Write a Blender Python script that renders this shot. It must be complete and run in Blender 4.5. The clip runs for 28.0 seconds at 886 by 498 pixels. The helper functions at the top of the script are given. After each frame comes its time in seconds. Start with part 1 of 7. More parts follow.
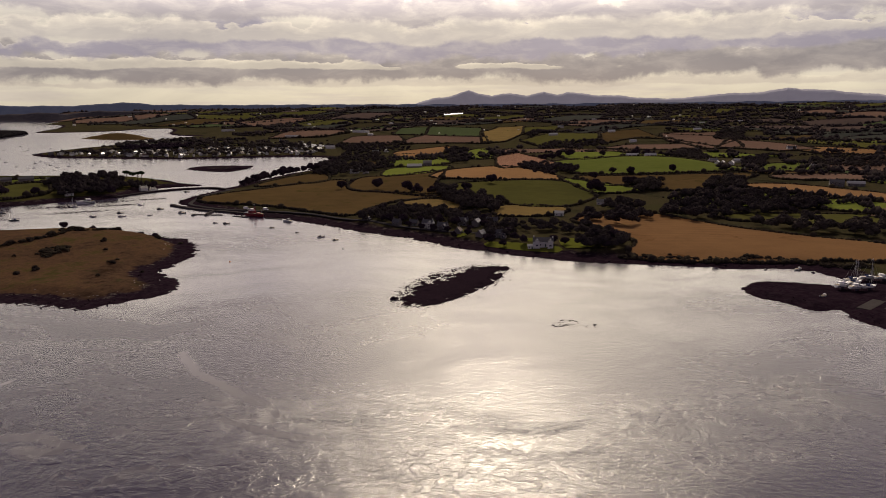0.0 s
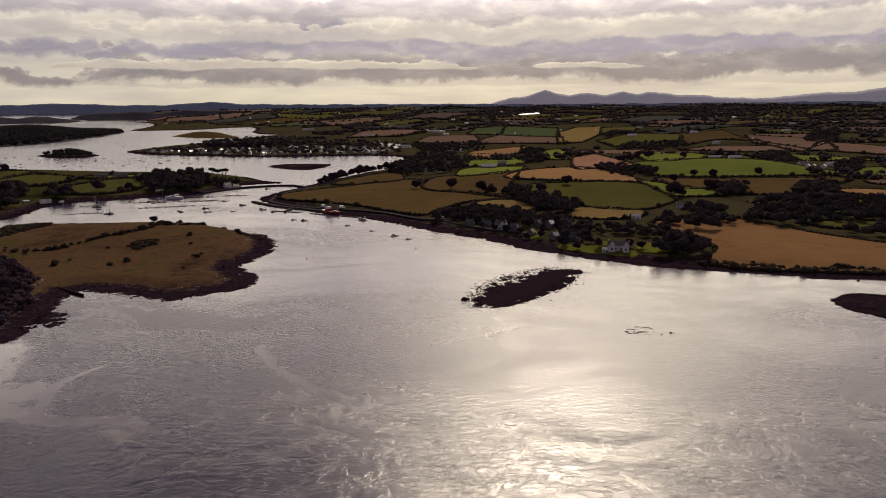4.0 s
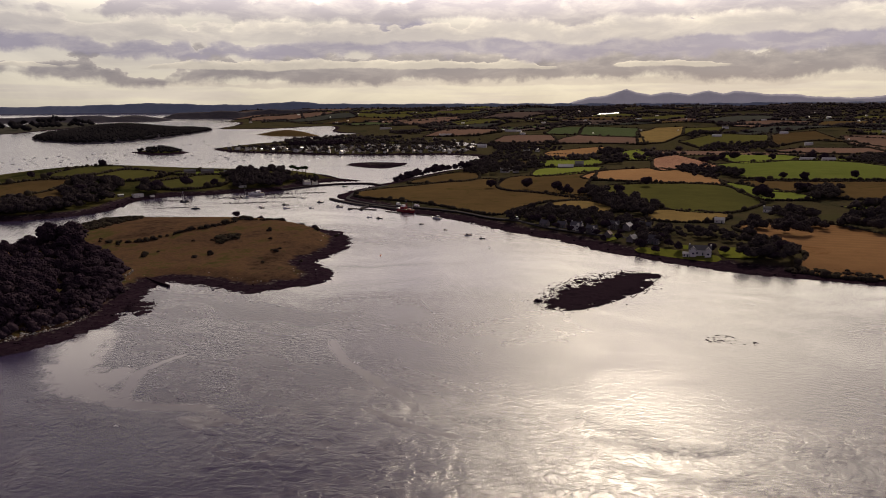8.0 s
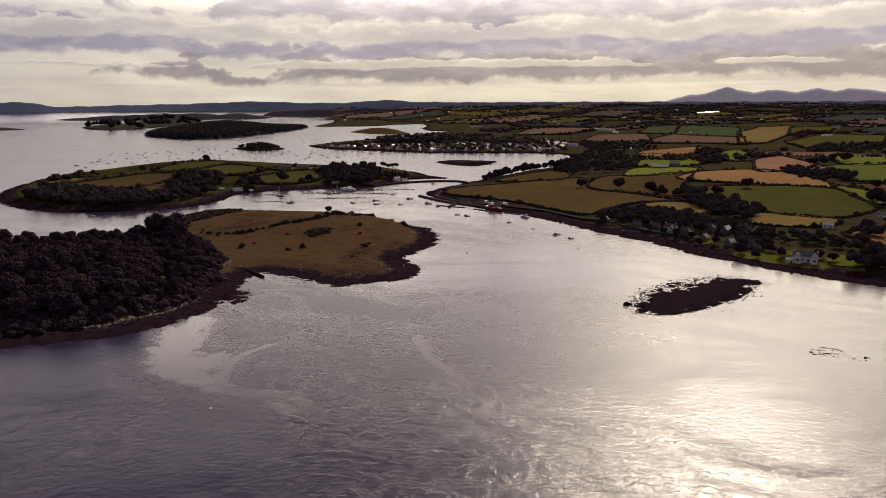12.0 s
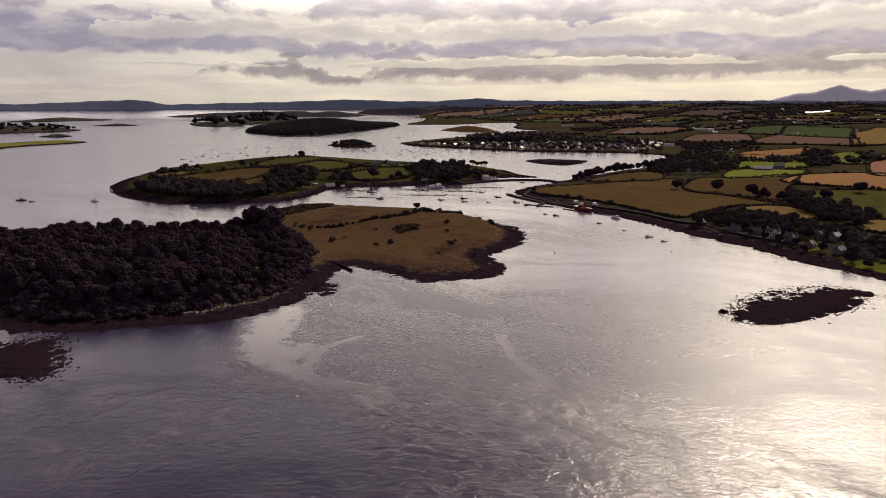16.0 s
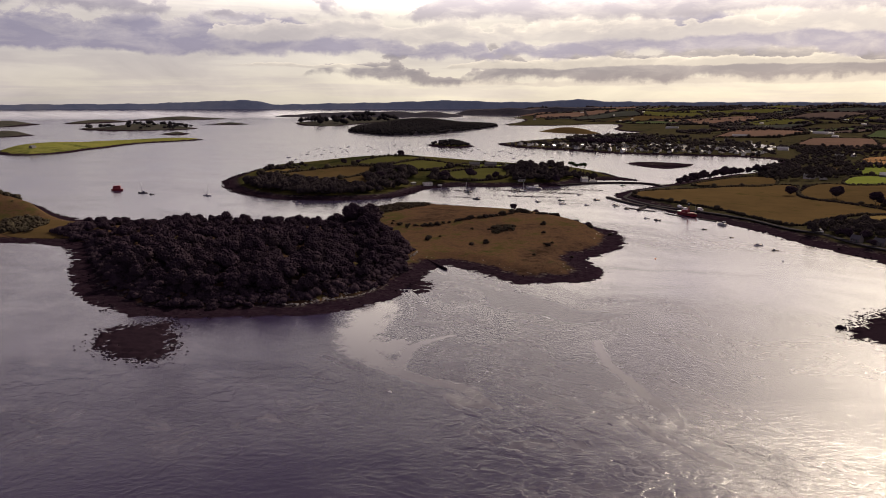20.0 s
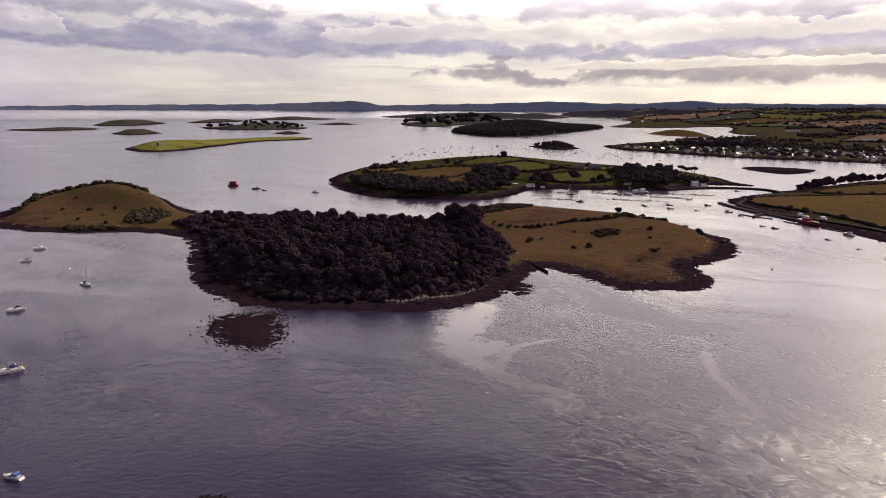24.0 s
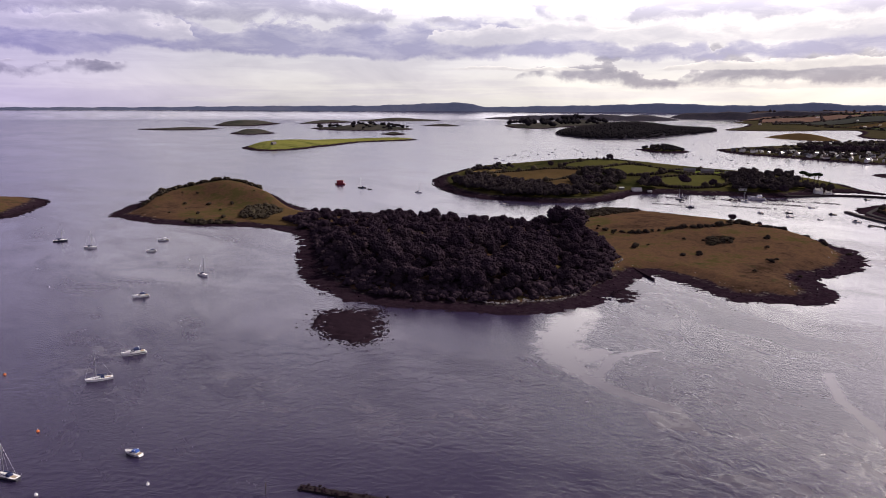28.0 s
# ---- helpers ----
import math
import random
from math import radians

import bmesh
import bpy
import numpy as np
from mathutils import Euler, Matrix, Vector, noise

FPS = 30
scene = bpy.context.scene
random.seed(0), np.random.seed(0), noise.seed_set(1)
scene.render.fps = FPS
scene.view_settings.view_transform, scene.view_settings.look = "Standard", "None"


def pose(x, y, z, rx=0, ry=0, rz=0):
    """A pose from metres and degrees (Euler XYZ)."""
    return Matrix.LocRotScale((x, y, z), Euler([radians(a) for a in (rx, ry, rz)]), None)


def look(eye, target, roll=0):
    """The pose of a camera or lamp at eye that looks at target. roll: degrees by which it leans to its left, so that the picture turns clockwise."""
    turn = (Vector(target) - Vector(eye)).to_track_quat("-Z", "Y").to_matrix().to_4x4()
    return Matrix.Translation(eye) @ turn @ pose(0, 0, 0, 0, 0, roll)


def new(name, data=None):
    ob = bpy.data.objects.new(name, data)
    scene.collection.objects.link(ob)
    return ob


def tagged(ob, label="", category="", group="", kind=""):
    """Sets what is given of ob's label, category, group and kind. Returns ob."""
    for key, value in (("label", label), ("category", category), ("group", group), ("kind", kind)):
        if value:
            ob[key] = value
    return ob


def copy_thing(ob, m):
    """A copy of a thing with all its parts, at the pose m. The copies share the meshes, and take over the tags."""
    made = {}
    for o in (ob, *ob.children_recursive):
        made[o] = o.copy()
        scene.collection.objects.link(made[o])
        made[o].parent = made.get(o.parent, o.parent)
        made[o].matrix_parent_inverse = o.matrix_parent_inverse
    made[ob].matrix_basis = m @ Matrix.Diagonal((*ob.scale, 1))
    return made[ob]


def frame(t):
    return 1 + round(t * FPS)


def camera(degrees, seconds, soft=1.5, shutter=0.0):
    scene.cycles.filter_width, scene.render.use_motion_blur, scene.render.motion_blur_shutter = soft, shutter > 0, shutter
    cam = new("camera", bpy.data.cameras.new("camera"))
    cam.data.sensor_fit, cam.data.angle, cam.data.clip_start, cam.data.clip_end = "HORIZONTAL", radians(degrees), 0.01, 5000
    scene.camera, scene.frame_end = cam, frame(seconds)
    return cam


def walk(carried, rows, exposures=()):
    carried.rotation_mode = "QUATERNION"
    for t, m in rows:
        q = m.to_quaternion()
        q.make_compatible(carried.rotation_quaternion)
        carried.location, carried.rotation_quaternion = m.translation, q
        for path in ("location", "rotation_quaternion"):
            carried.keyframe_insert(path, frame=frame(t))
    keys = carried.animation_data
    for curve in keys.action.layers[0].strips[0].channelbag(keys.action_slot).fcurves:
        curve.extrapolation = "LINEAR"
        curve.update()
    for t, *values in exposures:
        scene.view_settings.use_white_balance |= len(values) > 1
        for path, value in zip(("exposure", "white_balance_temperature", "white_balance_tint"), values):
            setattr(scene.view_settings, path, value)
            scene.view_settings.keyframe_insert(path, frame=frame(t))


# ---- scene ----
cam = camera(65.47, 28.0, soft=0.75)
# seconds, x, y, z, yaw to the left, pitch, roll: a drone that hangs over the water and turns
ROWS = [
    (0.0, 0.02, 0.01, 84.00, 0.00, -11.77, -0.37),
    (0.5, 0.06, 0.04, 84.04, 0.79, -11.77, -0.35),
    (1.0, 0.11, 0.07, 84.09, 1.57, -11.77, -0.34),
    (1.5, 0.16, 0.09, 84.15, 2.36, -11.76, -0.33),
    (2.0, 0.20, 0.12, 84.22, 3.14, -11.76, -0.33),
    (2.5, 0.23, 0.16, 84.30, 3.93, -11.76, -0.33),
    (3.0, 0.24, 0.23, 84.39, 4.70, -11.77, -0.32),
    (3.5, 0.26, 0.34, 84.47, 5.45, -11.77, -0.31),
    (5.5, 0.35, 1.10, 84.65, 8.32, -11.76, -0.27),
    (6.0, 0.36, 1.32, 84.59, 9.07, -11.76, -0.27),
    (6.5, 0.35, 1.55, 84.47, 9.86, -11.76, -0.28),
    (7.0, 0.34, 1.79, 84.36, 10.69, -11.77, -0.28),
    (7.5, 0.31, 2.02, 84.26, 11.55, -11.77, -0.29),
    (8.0, 0.28, 2.24, 84.18, 12.43, -11.77, -0.28),
    (8.5, 0.25, 2.46, 84.12, 13.33, -11.77, -0.27),
    (9.0, 0.22, 2.66, 84.06, 14.26, -11.78, -0.26),
    (9.5, 0.19, 2.85, 83.99, 15.19, -11.80, -0.25),
    (10.0, 0.15, 3.02, 83.91, 16.12, -11.82, -0.26),
    (10.5, 0.09, 3.17, 83.83, 17.06, -11.84, -0.26),
    (11.0, 0.02, 3.28, 83.76, 17.98, -11.85, -0.27),
    (11.5, -0.04, 3.38, 83.70, 18.90, -11.86, -0.27),
    (12.0, -0.09, 3.48, 83.65, 19.80, -11.87, -0.26),
    (12.5, -0.13, 3.61, 83.59, 20.70, -11.88, -0.24),
    (14.5, -0.29, 4.35, 83.28, 24.29, -11.92, -0.16),
    (15.0, -0.36, 4.61, 83.18, 25.23, -11.94, -0.14),
    (15.5, -0.44, 4.87, 83.08, 26.19, -11.95, -0.13),
    (16.0, -0.52, 5.11, 82.99, 27.17, -11.96, -0.12),
    (16.5, -0.61, 5.30, 82.92, 28.17, -11.96, -0.11),
    (17.0, -0.71, 5.44, 82.88, 29.17, -11.96, -0.09),
    (17.5, -0.83, 5.55, 82.86, 30.17, -11.96, -0.07),
    (18.0, -0.95, 5.63, 82.84, 31.16, -11.95, -0.04),
    (18.5, -1.08, 5.70, 82.81, 32.15, -11.94, -0.01),
    (19.0, -1.21, 5.78, 82.76, 33.15, -11.93, 0.01),
    (19.5, -1.36, 5.86, 82.67, 34.16, -11.91, 0.04),
    (20.0, -1.54, 5.93, 82.54, 35.18, -11.89, 0.06),
    (20.5, -1.74, 5.99, 82.40, 36.21, -11.88, 0.08),
    (21.0, -1.96, 6.05, 82.27, 37.24, -11.88, 0.11),
    (21.5, -2.20, 6.12, 82.17, 38.28, -11.88, 0.13),
    (23.5, -3.12, 6.52, 81.97, 42.51, -11.83, 0.21),
    (24.0, -3.34, 6.63, 81.90, 43.56, -11.81, 0.22),
    (24.5, -3.58, 6.73, 81.80, 44.61, -11.79, 0.24),
    (25.0, -3.83, 6.82, 81.71, 45.66, -11.78, 0.25),
    (25.5, -4.07, 6.89, 81.63, 46.73, -11.77, 0.26),
    (26.0, -4.31, 6.94, 81.59, 47.81, -11.76, 0.26),
    (26.5, -4.53, 6.98, 81.56, 48.89, -11.75, 0.27),
    (27.0, -4.74, 7.04, 81.54, 49.94, -11.74, 0.28),
    (27.5, -4.95, 7.12, 81.53, 50.98, -11.73, 0.29),
    (28.0, -5.17, 7.23, 81.53, 52.00, -11.71, 0.30),
]
EXPOSURES = [(0.0, -0.22, 7450, 13), (10.0, -0.08, 7350, 13), (19.0, 0.15, 7350, 14), (24.0, 0.38, 7000, 15), (28.0, 0.50, 6450, 17)]
walk(cam, [(t, pose(x, y, z, 90 + pitch, 0, yaw) @ pose(0, 0, 0, 0, 0, roll)) for t, x, y, z, yaw, pitch, roll in ROWS], EXPOSURES)

# ---- world, sun ----
SUN_AZ, SUN_EL = -4.0, 37.0      # degrees left of +y, and up
sun_dir = Vector((-math.sin(radians(SUN_AZ)) * math.cos(radians(SUN_EL)), math.cos(radians(SUN_AZ)) * math.cos(radians(SUN_EL)), math.sin(radians(SUN_EL))))


class Tree:
    """A short way to write node trees."""

    def __init__(self, tree):
        self.t = tree
        tree.nodes.clear()

    def n(self, kind, ins=None, **props):
        node = self.t.nodes.new(kind)
        if "operation" in props:
            node.operation = props["operation"]
        if "use_clamp" in props:
            node.use_clamp = props["use_clamp"]
        if "data_type" in props:
            node.data_type = props["data_type"]
        if "blend_type" in props:
            node.blend_type = props["blend_type"]
        if "interpolation_type" in props:
            node.interpolation_type = props["interpolation_type"]
        if "attribute_name" in props:
            node.attribute_name = props["attribute_name"]
        if "feature" in props:
            node.feature = props["feature"]
        for k, v in (ins or {}).items():
            if isinstance(v, bpy.types.NodeSocket):
                self.t.links.new(v, node.inputs[k])
            else:
                node.inputs[k].default_value = v
        return node

    def math(self, op, a, b=None, c=None, clamp=False):
        ins = {0: a}
        if b is not None:
            ins[1] = b
        if c is not None:
            ins[2] = c
        return self.n("ShaderNodeMath", ins, operation=op, use_clamp=clamp).outputs[0]

    def mix(self, fac, a, b, blend="MIX"):
        return self.n("ShaderNodeMix", {0: fac, 6: a, 7: b}, data_type="RGBA", blend_type=blend).outputs[2]

    def ramp(self, fac, stops, interp="LINEAR"):
        node = self.n("ShaderNodeValToRGB", {0: fac})
        cr = node.color_ramp
        cr.interpolation = interp
        while len(cr.elements) < len(stops):
            cr.elements.new(0.5)
        for el, (p, c) in zip(cr.elements, stops):
            el.position = p
            el.color = (c, c, c, 1) if isinstance(c, (int, float)) else (*c, 1)
        return node.outputs[0]

    def noise(self, vec, scale, detail=4, rough=0.55, distort=0.0, out=0):
        return self.n("ShaderNodeTexNoise", {"Vector": vec, "Scale": scale, "Detail": detail, "Roughness": rough, "Distortion": distort}).outputs[out]

    def smooth(self, v, lo, hi):
        return self.n("ShaderNodeMapRange", {0: v, 1: lo, 2: hi, 3: 0.0, 4: 1.0}, interpolation_type="SMOOTHSTEP").outputs[0]


world = bpy.data.worlds.new("sky")
scene.world = world
world.use_nodes = True
w = Tree(world.node_tree)
way = w.n("ShaderNodeTexCoord").outputs["Generated"]
sep = w.n("ShaderNodeSeparateXYZ", {0: way}).outputs
up = w.math("MAXIMUM", sep[2], 0.0)
# heaps of cloud in rows that close up towards the skyline
level = w.math("SQRT", w.math("ADD", w.math("ADD", w.math("MULTIPLY", sep[0], sep[0]), w.math("MULTIPLY", sep[1], sep[1])), 0.0004))


def cloud_at(raised):
    high = w.math("MULTIPLY", w.math("LOGARITHM", w.math("ADD", up, 0.07 + raised), 2.718), 0.5)
    spot_ = w.n("ShaderNodeCombineXYZ", {0: w.math("DIVIDE", sep[0], level), 1: w.math("DIVIDE", sep[1], level), 2: high}).outputs[0]
    wide_ = w.n("ShaderNodeMapping", {0: spot_, "Location": (3.1, 1.7, 0.4), "Scale": (1.0, 1.0, 0.9)}).outputs[0]
    big = w.noise(wide_, 4.2, 4, 0.5, 0.2)
    heap = w.noise(wide_, 13.0, 6, 0.5, 0.2)
    return w.math("ADD", w.math("MULTIPLY", big, 0.66), w.math("MULTIPLY", heap, 0.40))


dens = cloud_at(0.0)
crest = w.math("SUBTRACT", dens, cloud_at(0.007))     # cloud with none above it: a lit crest; below cloud: a grey foot
# the banks of cloud that hang in this sky: degrees left of +y, sine of the height, widths, weight
az = w.math("MULTIPLY", w.math("ARCTAN2", w.math("MULTIPLY", sep[0], -1.0), sep[1]), 57.2958)
for a0, e0, wa, we, k in ((68.0, 0.095, 15.0, 0.020, 0.16), (40.0, 0.120, 9.0, 0.014, 0.08), (-14.0, 0.070, 17.0, 0.034, 0.10), (22.0, 0.085, 9.0, 0.010, 0.06), (56.0, 0.055, 30.0, 0.016, -0.10), (2.0, 0.12, 16.0, 0.04, 0.07), (-26.0, 0.12, 8.0, 0.03, -0.07), (-6.0, 0.10, 30.0, 0.045, 0.055), (4.0, 0.20, 30.0, 0.04, 0.04)):
    u = w.math("POWER", w.math("DIVIDE", w.math("SUBTRACT", az, a0), wa), 2.0)
    v = w.math("POWER", w.math("DIVIDE", w.math("SUBTRACT", sep[2], e0), we), 2.0)
    bank = w.math("POWER", 2.718, w.math("MULTIPLY", w.math("ADD", u, v), -1.0))
    dens = w.math("ADD", dens, w.math("MULTIPLY", bank, k))
glow = w.n("ShaderNodeVectorMath", {0: way, 1: tuple(sun_dir)}, operation="DOT_PRODUCT").outputs["Value"]
glow = w.math("MAXIMUM", glow, 0.0)
wide = w.math("POWER", glow, 5.0)
bright_dir = Vector((math.sin(radians(16)) * math.cos(radians(30)), math.cos(radians(16)) * math.cos(radians(30)), math.sin(radians(30))))   # brighter cloud added above the view, right of the sun, for glare on the water
side = w.math("POWER", w.math("MAXIMUM", w.n("ShaderNodeVectorMath", {0: way, 1: tuple(bright_dir)}, operation="DOT_PRODUCT").outputs["Value"], 0.0), 8.0)
near_sun = w.math("POWER", glow, 50.0)
tight = w.math("POWER", glow, 60.0)
front = w.math("POWER", w.math("MULTIPLY", w.math("ADD", w.n("ShaderNodeVectorMath", {0: way, 1: tuple(sun_dir)}, operation="DOT_PRODUCT").outputs["Value"], 1.0), 0.5), 1.5)
cloud = w.ramp(dens, [(0.46, (0.585, 0.572, 0.53)), (0.52, (0.57, 0.545, 0.51)), (0.56, (0.40, 0.38, 0.405)), (0.63, (0.25, 0.237, 0.285))])
rim = w.math("ADD", 1.0, w.math("MULTIPLY", crest, 4.2))
rim = w.math("MINIMUM", w.math("MAXIMUM", rim, 0.62), 1.6)
cloud = w.mix(1.0, cloud, w.n("ShaderNodeCombineColor", {0: rim, 1: rim, 2: rim}).outputs[0], "MULTIPLY")

# rows of stratocumulus one behind the other, each with a flat grey base and a billowing lit top
el = w.math("MULTIPLY", w.math("ARCSINE", w.math("MINIMUM", w.math("MAXIMUM", sep[2], -0.9), 0.9)), 57.2958)


def drift(ka, ke, seed, detail, rough, distort=0.0):
    """Noise over the sky's degrees."""
    at = w.n("ShaderNodeCombineXYZ", {0: w.math("MULTIPLY", az, ka), 1: w.math("MULTIPLY", el, ke), 2: seed}).outputs[0]
    return w.noise(at, 1.0, detail, rough, distort)


def hump(a0, wa, k):
    """More cloud round a bearing."""
    u = w.math("POWER", w.math("DIVIDE", w.math("SUBTRACT", az, a0), wa), 2.0)
    return w.math("MULTIPLY", w.math("POWER", 2.718, w.math("MULTIPLY", u, -1.0)), k)


def cloud_row(behind, e0, height, seed, cover, humps, dark, light, share=0.95):
    base = w.math("ADD", e0, w.math("MULTIPLY", w.math("SUBTRACT", drift(0.15, 0.16, seed, 6, 0.62), 0.5), height * 1.9))
    billow = drift(0.24, 0.50, seed + 3.7, 7, 0.60, 0.35)
    spread = w.math("ADD", drift(0.075, 0.12, seed + 9.1, 5, 0.58), cover + 0.05)
    for h in humps:
        spread = w.math("ADD", spread, hump(*h))
    tall = w.math("MULTIPLY", w.smooth(spread, 0.42, 0.72), w.math("MULTIPLY", w.math("SUBTRACT", billow, 0.16), height * 3.9))
    tall = w.math("MAXIMUM", tall, 0.02)
    over = w.math("SUBTRACT", el, base)
    u = w.math("DIVIDE", over, tall, clamp=True)
    mask = w.math("MULTIPLY", w.smooth(u, 1.0, 0.82), w.smooth(over, -0.16 * height, 0.10 * height))
    mask = w.math("MULTIPLY", mask, w.smooth(tall, 0.05, 0.4 * height))
    wisp = drift(0.30, 0.9, seed + 14.2, 6, 0.62, 0.4)
    lit = w.math("ADD", w.math("POWER", u, 3.6), w.math("MULTIPLY", w.math("SUBTRACT", wisp, 0.46), 1.5), clamp=True)
    return w.mix(w.math("MULTIPLY", mask, share), behind, w.mix(lit, (*dark, 1), (*light, 1)))


haze = w.ramp(w.math("DIVIDE", el, 12.0), [(0.0, (0.47, 0.465, 0.42)), (0.10, (0.54, 0.53, 0.475)), (0.3, (0.50, 0.49, 0.475)), (0.6, (0.55, 0.535, 0.505)), (1.0, (0.56, 0.545, 0.51))])
streaky = w.math("MULTIPLY", w.smooth(drift(0.06, 0.75, 2.2, 6, 0.6, 0.3), 0.42, 0.60), 0.7)
low_sky = w.mix(streaky, haze, (0.43, 0.415, 0.42, 1))
low_sky = cloud_row(low_sky, 1.5, 0.6, 11.0, 0.04, ((-8.0, 20.0, 0.12), (62.0, 22.0, -0.25)), (0.40, 0.38, 0.375), (0.60, 0.575, 0.52), 0.7)
low_sky = cloud_row(low_sky, 2.1, 2.2, 23.0, 0.10, ((-3.0, 19.0, 0.50), (-28.0, 10.0, 0.26), (24.0, 7.0, 0.02), (60.0, 24.0, -0.28)), (0.165, 0.157, 0.20), (0.43, 0.405, 0.41))
low_sky = cloud_row(low_sky, 2.85, 0.55, 31.0, 0.0, ((25.5, 6.0, 0.34), (9.0, 5.0, 0.2), (62.0, 20.0, -0.2)), (0.40, 0.385, 0.375), (0.70, 0.665, 0.60), 0.9)
low_sky = cloud_row(low_sky, 3.9, 1.9, 47.0, 0.06, ((69.0, 14.0, 0.40), (45.0, 8.0, 0.10), (-6.0, 15.0, 0.30), (-27.0, 9.0, 0.20)), (0.225, 0.215, 0.31), (0.55, 0.525, 0.515))
low_sky = cloud_row(low_sky, 5.0, 1.3, 53.0, 0.08, ((-8.0, 10.0, 0.2), (86.0, 12.0, 0.2), (62.0, 11.0, -0.4)), (0.40, 0.385, 0.40), (0.68, 0.645, 0.60), 0.9)
low_sky = cloud_row(low_sky, 6.6, 2.1, 64.0, 0.06, ((3.0, 9.0, 0.36), (26.0, 8.0, 0.22), (76.0, 12.0, 0.22), (46.0, 10.0, -0.14)), (0.27, 0.255, 0.30), (0.59, 0.565, 0.545))
low_sky = cloud_row(low_sky, 9.3, 2.6, 75.0, 0.1, (), (0.36, 0.34, 0.37), (0.60, 0.575, 0.545))
lump = w.math("ADD", 0.62, w.math("MULTIPLY", drift(0.10, 0.30, 91.0, 6, 0.60, 0.5), 0.74))
low_sky = w.mix(1.0, low_sky, w.n("ShaderNodeCombineColor", {0: lump, 1: lump, 2: w.math("POWER", lump, 0.8)}).outputs[0], "MULTIPLY")
dull = w.math("SUBTRACT", 1.0, w.math("MULTIPLY", w.smooth(az, 34.0, 60.0), 0.17))
low_sky = w.mix(1.0, low_sky, w.n("ShaderNodeCombineColor", {0: dull, 1: dull, 2: w.math("POWER", dull, 0.6)}).outputs[0], "MULTIPLY")
cloud = w.mix(w.smooth(el, 9.5, 15.0), low_sky, cloud)
cool = w.mix(wide, (0.99, 0.99, 0.985, 1), (1.04, 1.0, 0.90, 1))
cloud = w.mix(1.0, cloud, cool, "MULTIPLY")
# grey cloud out of view, made dark overhead and behind to dim the land, thin and bright where the sun stands behind it,
# thick again above the skyline
thick = w.math("SUBTRACT", 1.0, w.math("MULTIPLY", w.smooth(sep[2], 0.22, 0.52), 0.82))
base = w.math("MULTIPLY", thick, w.math("ADD", 0.68, w.math("MULTIPLY", front, 0.78)))
thin = w.smooth(sep[2], 0.10, 0.25)
shine = w.math("ADD", w.math("ADD", w.math("MULTIPLY", w.math("MULTIPLY", side, 1.8), w.math("SUBTRACT", 1.0, w.math("MULTIPLY", w.smooth(sep[2], 0.34, 0.60), 0.75))), w.math("MULTIPLY", near_sun, 16.0)), w.math("MULTIPLY", tight, 2.0))
pale = w.math("MULTIPLY", w.math("MULTIPLY", w.smooth(sep[2], 0.10, 0.19), w.smooth(sep[2], 0.44, 0.24)), front)   # paler belt of cloud half way up, added above the view to brighten the water
gain = w.math("ADD", w.math("ADD", base, w.math("MULTIPLY", w.math("MULTIPLY", pale, front), 4.6)), w.math("MULTIPLY", thin, shine))
# away from the sun the cloud gets a slate tint, added to cool the shade
away = w.math("MAXIMUM", w.math("MULTIPLY", w.smooth(sep[2], 0.20, 0.50), w.math("SUBTRACT", 1.0, wide)), w.smooth(front, 0.55, 0.30))
cloud = w.mix(1.0, cloud, w.mix(away, (1.0, 1.0, 1.0, 1), (0.93, 0.84, 1.28, 1)), "MULTIPLY")
cloud = w.mix(1.0, cloud, w.n("ShaderNodeCombineColor", {0: gain, 1: gain, 2: gain}).outputs[0], "MULTIPLY")
air = w.n("ShaderNodeTexSky")
air.sky_type, air.sun_disc, air.sun_elevation, air.sun_rotation = "NISHITA", False, radians(SUN_EL), radians(-SUN_AZ)
sky = air.outputs[0]
b1 = w.n("ShaderNodeBackground", {0: cloud, 1: 1.0}).outputs[0]
b2 = w.n("ShaderNodeBackground", {0: sky, 1: 0.01}).outputs[0]
both = w.n("ShaderNodeAddShader", {0: b1, 1: b2}).outputs[0]
w.n("ShaderNodeOutputWorld", {0: both})

sun = new("sun", bpy.data.lights.new("sun", "SUN"))
sun.data.energy, sun.data.angle, sun.data.color = 2.3, radians(3.0), (1.0, 0.93, 0.8)
sun.matrix_world = look((0, 0, 500), Vector((0, 0, 500)) - sun_dir)

# ---- materials ----
def material(name):
    m = bpy.data.materials.new(name)
    m.use_nodes = True
    return m, Tree(m.node_tree)


def finish(t, color, rough=0.85, metal=0.0, bump=None, strength=0.3, dist=0.1, spec=0.3, **more):
    ins = {"Base Color": color, "Roughness": rough, "Metallic": metal, "Specular IOR Level": spec}
    ins.update(more)
    if bump is not None:
        ins["Normal"] = t.n("ShaderNodeBump", {"Height": bump, "Strength": strength, "Distance": dist}).outputs[0]
    t.n("ShaderNodeOutputMaterial", {0: t.n("ShaderNodeBsdfPrincipled", ins).outputs[0]})


def rgb(c):
    return (*c, 1)


def place(t):
    """World metres."""
    return t.n("ShaderNodeNewGeometry").outputs["Position"]


